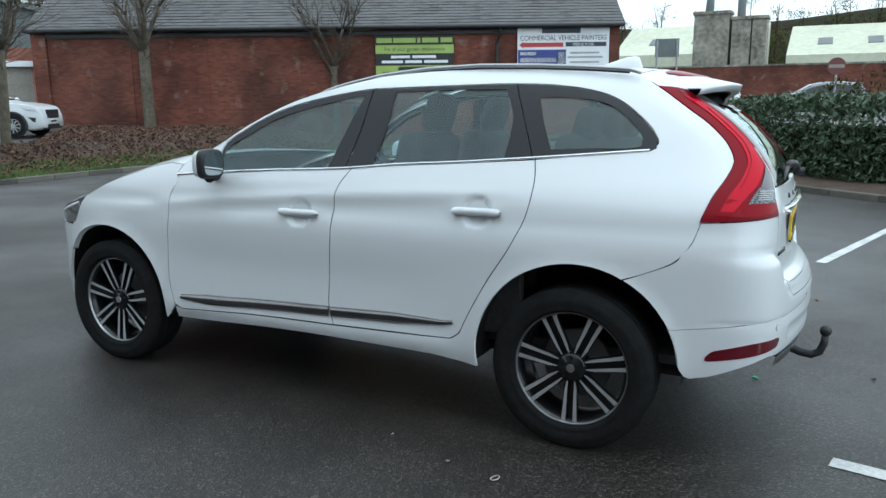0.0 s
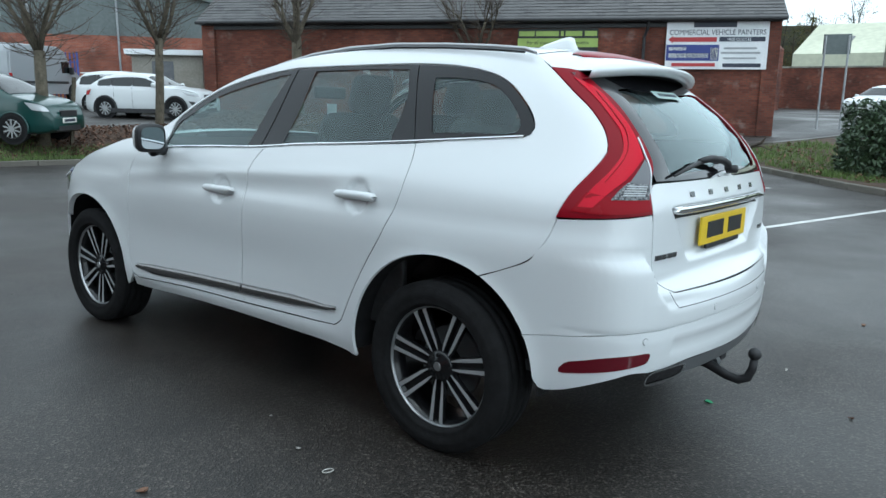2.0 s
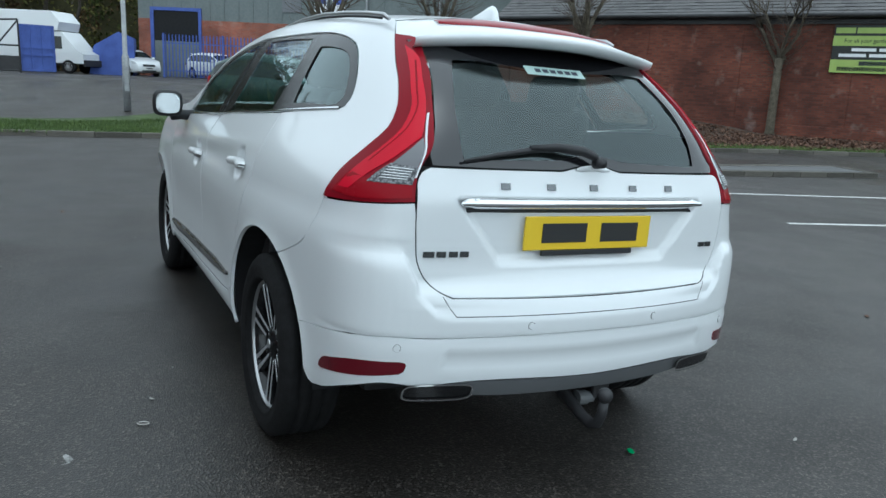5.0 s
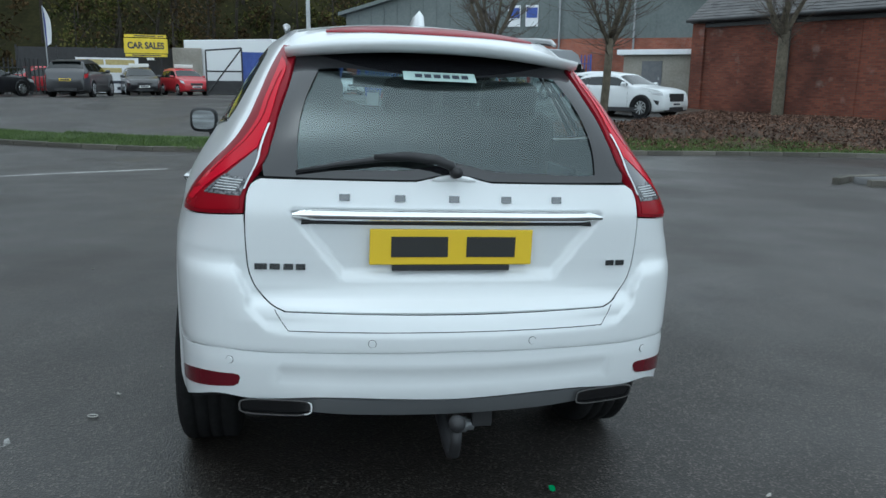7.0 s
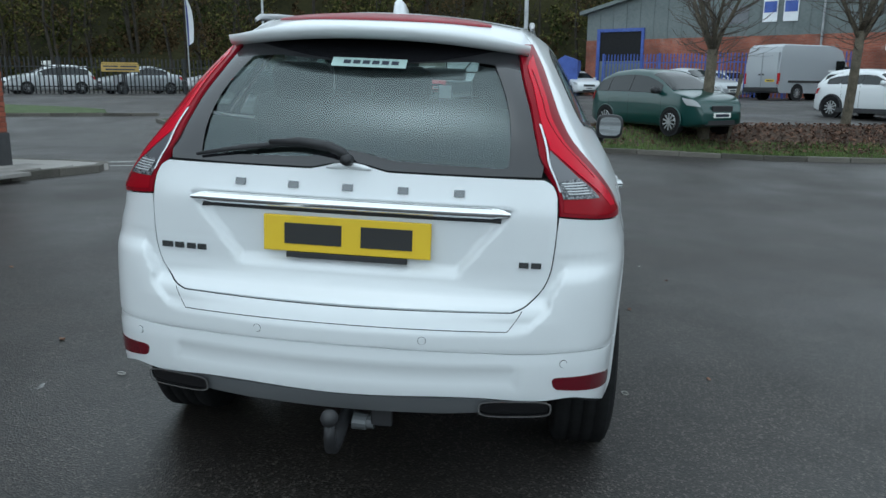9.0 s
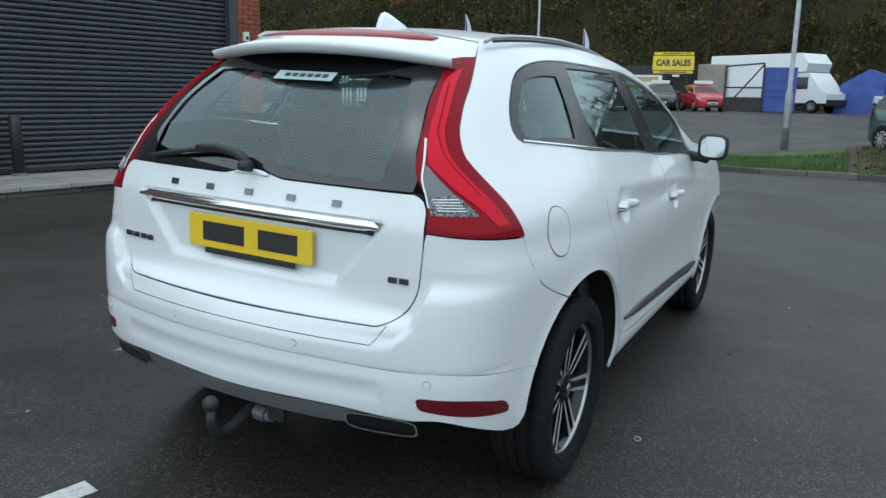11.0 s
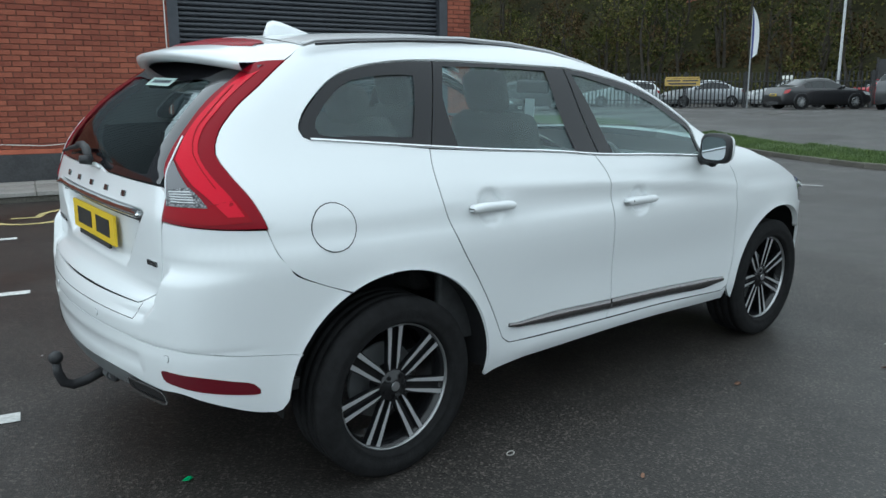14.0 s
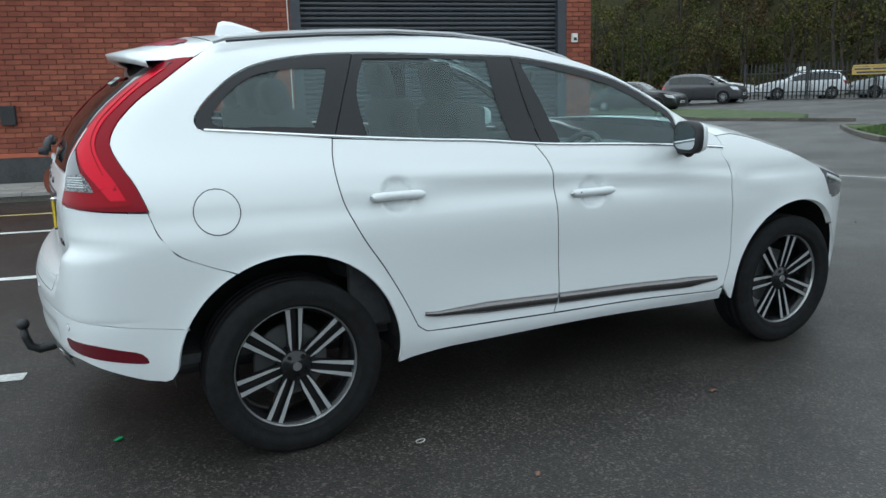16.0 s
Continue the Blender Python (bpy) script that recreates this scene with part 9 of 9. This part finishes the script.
seat(1.10, 0.37, 0.52)
seat(1.10, -0.37, 0.52)
seat(0.28, 0.0, 1.28, True)
dash = part("dashboard", boxed(1.85, 2.35, -0.74, 0.74, 0.72, 1.06, bevel=0.07), DASH, suv, "dark grey dashboard", smooth=True)
part("instrument_hood", boxed(1.83, 2.05, -0.56, -0.2, 1.04, 1.12, bevel=0.03), DASH, dash, smooth=True)
bm = bmesh.new()
tube(bm, [(0.19 * math.cos(2 * math.pi * k / 28), 0.19 * math.sin(2 * math.pi * k / 28), 0) for k in range(29)], 0.017, 8, cap=False)
wheel_m = Matrix.Translation((1.70, -0.37, 1.00)) @ Matrix.Rotation(radians(-62), 4, "Y")
st = part("steering_wheel", bm, DASH, suv, "dark steering wheel", smooth=True, m=wheel_m)
bm = boxed(-0.17, 0.17, -0.025, 0.025, -0.015, 0.015, bevel=0.008)
tube(bm, [(0, 0, -0.03), (0, 0, 0.02)], 0.06, 14)
part("spoke", bm, DASH, st)
part("cabin_floor", boxed(-0.55, 2.3, -0.76, 0.76, 0.40, 0.44), DASH, suv)
part("load_cover", boxed(-0.62, 0.05, -0.58, 0.58, 1.00, 1.015, bevel=0.005), DASH, suv, "dark load cover")
part("interior_mirror", boxed(1.58, 1.61, -0.12, 0.12, 1.43, 1.50, bevel=0.012), DASH, suv)
for sg in (1, -1):
    part("door_card", boxed(0.25, 2.2, sg * 0.80 - 0.02, sg * 0.80 + 0.02, 0.45, 1.10, bevel=0.015), DASH, suv, "dark door card")
bm = bmesh.new()
box(bm, 1.575, 1.58, -0.035, 0.035, 1.30, 1.40, 0.0)
part("hanging_card", bm, GUIDE, suv, "pale card hung from the inside mirror")



# ---------------------------------------------------------------- single bricks of the trade unit
def unit_bricks():
    """Stretcher bond: the stretch beside the yard as single bricks, the rest joined."""
    def brick_verts(x0, x1, z0, z1, f, y=0.012):
        b = 0.004
        return [(x0, y, z0), (x1, y, z0), (x1, y, z1), (x0, y, z1), (x0 + b, y - f, z0 + b), (x1 - b, y - f, z0 + b), (x1 - b, y - f, z1 - b), (x0 + b, y - f, z1 - b)]
    faces = [(4, 5, 6, 7), (0, 1, 5, 4), (1, 2, 6, 5), (2, 3, 7, 6), (3, 0, 4, 7)]
    rnd = random.Random(5)
    me, single = None, 0
    vs, fs = [], []
    pv, pf = [], []
    for row in range(35):
        z = 0.432 + row * 0.0745
        x = WALL_L + (0.1125 if row % 2 else 0.0)
        while x < -0.11:
            x1 = min(x + 0.215, -0.105)
            if z < 1.95 and x > -3.45 and x1 - x > 0.2 and single < 300:
                if me is None:
                    me = bpy.data.meshes.new("brick")
                    me.from_pydata(brick_verts(0, 0.215, 0, 0.0645, 0.012, 0.0), [], faces)
                    me.materials.append(FACING)
                ob = new("brick", me)
                ob.parent = UNIT_WALL
                ob.location = (x, 0.012 + rnd.uniform(-0.0012, 0.0012), z)
                single += 1
            elif x1 - x > 0.02:
                i = len(vs)
                vs += brick_verts(x, x1, z, z + 0.0645, 0.012 + rnd.uniform(-0.0012, 0.0012))
                fs += [tuple(i + k for k in f) for f in faces]
            x = x1 + 0.0105
    a, b = SHUT_R + 0.112, CORNER
    for row in range(62):
        z = 0.375 + row * 0.0745
        x = a - (0.1125 if row % 2 else 0.0)
        while x < b:
            x0, x1 = max(x, a), min(x + 0.215, b)
            if x1 - x0 > 0.03:
                i = len(pv)
                pv += brick_verts(x0, x1, z, z + 0.0645, 0.012 + rnd.uniform(-0.0012, 0.0012))
                pf += [tuple(i + k for k in f) for f in faces]
            x += 0.2255
    tagged(mesh_part("brickwork", vs, fs, FACING, UNIT_WALL), kind="stuff")
    tagged(mesh_part("brickwork", pv, pf, FACING, UNIT_PIER), kind="stuff")


FACING = textured("facing_brick", (0.19, 0.050, 0.030), (0.34, 0.105, 0.060), 5.0, 0.88, bump=0.5, bump_scale=70, fine=60, random_amount=0.26)
unit_bricks()


# ---------------------------------------------------------------- small litter on the yard
def litter(name, label, x, y, build, mat, turn=0.0):
    bm = bmesh.new()
    build(bm)
    ob = part(name, bm, mat)
    ob.matrix_world = Matrix.Translation((x, y, ground_z(x, y) + 0.006)) @ Matrix.Rotation(radians(turn), 4, "Z")
    return tagged(ob, label, "litter")


def loop_clip(bm):
    tube(bm, [(0.022 * math.cos(2 * math.pi * k / 16), 0.013 * math.sin(2 * math.pi * k / 16), 0.003) for k in range(17)], 0.0026, 6, cap=False)


def scrap(size):
    def build(bm):
        rnd = random.Random(int(size * 5000))
        ring_ = [(size * rnd.uniform(0.7, 1.2) * math.cos(2 * math.pi * k / 9), size * rnd.uniform(0.45, 0.75) * math.sin(2 * math.pi * k / 9)) for k in range(9)]
        prism(bm, ring_, 0.0, lambda a, b: 0.004 + 0.004 * math.sin(a * 140))
    return build


GREEN_SCRAP = plain("green_plastic", (0.01, 0.30, 0.10), 0.4)
PALE_SCRAP = textured("pale_scrap", (0.25, 0.24, 0.22), (0.48, 0.47, 0.44), 30, 0.8)
WORN_PAINT = textured("worn_paint_patch", (0.12, 0.12, 0.115), (0.34, 0.34, 0.33), 26, 0.85, fine=90)
litter("plastic_clip", "small pale plastic loop lying on the asphalt", 0.45, -1.06, loop_clip, PALE_SCRAP, 20)
litter("plastic_clip", "small pale plastic loop lying on the asphalt", 0.16, 0.97 + 0.35, loop_clip, PALE_SCRAP, 70)
litter("plastic_scrap", "small bright green scrap of plastic on asphalt", -0.67, -0.45, scrap(0.022), GREEN_SCRAP)
litter("paint_patch", "worn pale patch of old road paint", -0.04, 1.61, scrap(0.05), WORN_PAINT, 15).location.z -= 0.0105
rnd_l = random.Random(21)
for k in range(46):
    x, y = rnd_l.uniform(-3.2, 6.5), rnd_l.choice((-1, 1)) * rnd_l.uniform(1.0, 4.8)
    if x < -1.2:
        y = rnd_l.uniform(-4, 4)
    if k % 3:
        litter("stone_chip", "small pale stone chip on the asphalt", x, y, scrap(rnd_l.uniform(0.006, 0.013)), PALE_SCRAP, rnd_l.uniform(0, 360))
    else:
        litter("fallen_leaf", "small brown fallen leaf on the asphalt", x, y, scrap(rnd_l.uniform(0.012, 0.024)), DEADLEAF, rnd_l.uniform(0, 360))
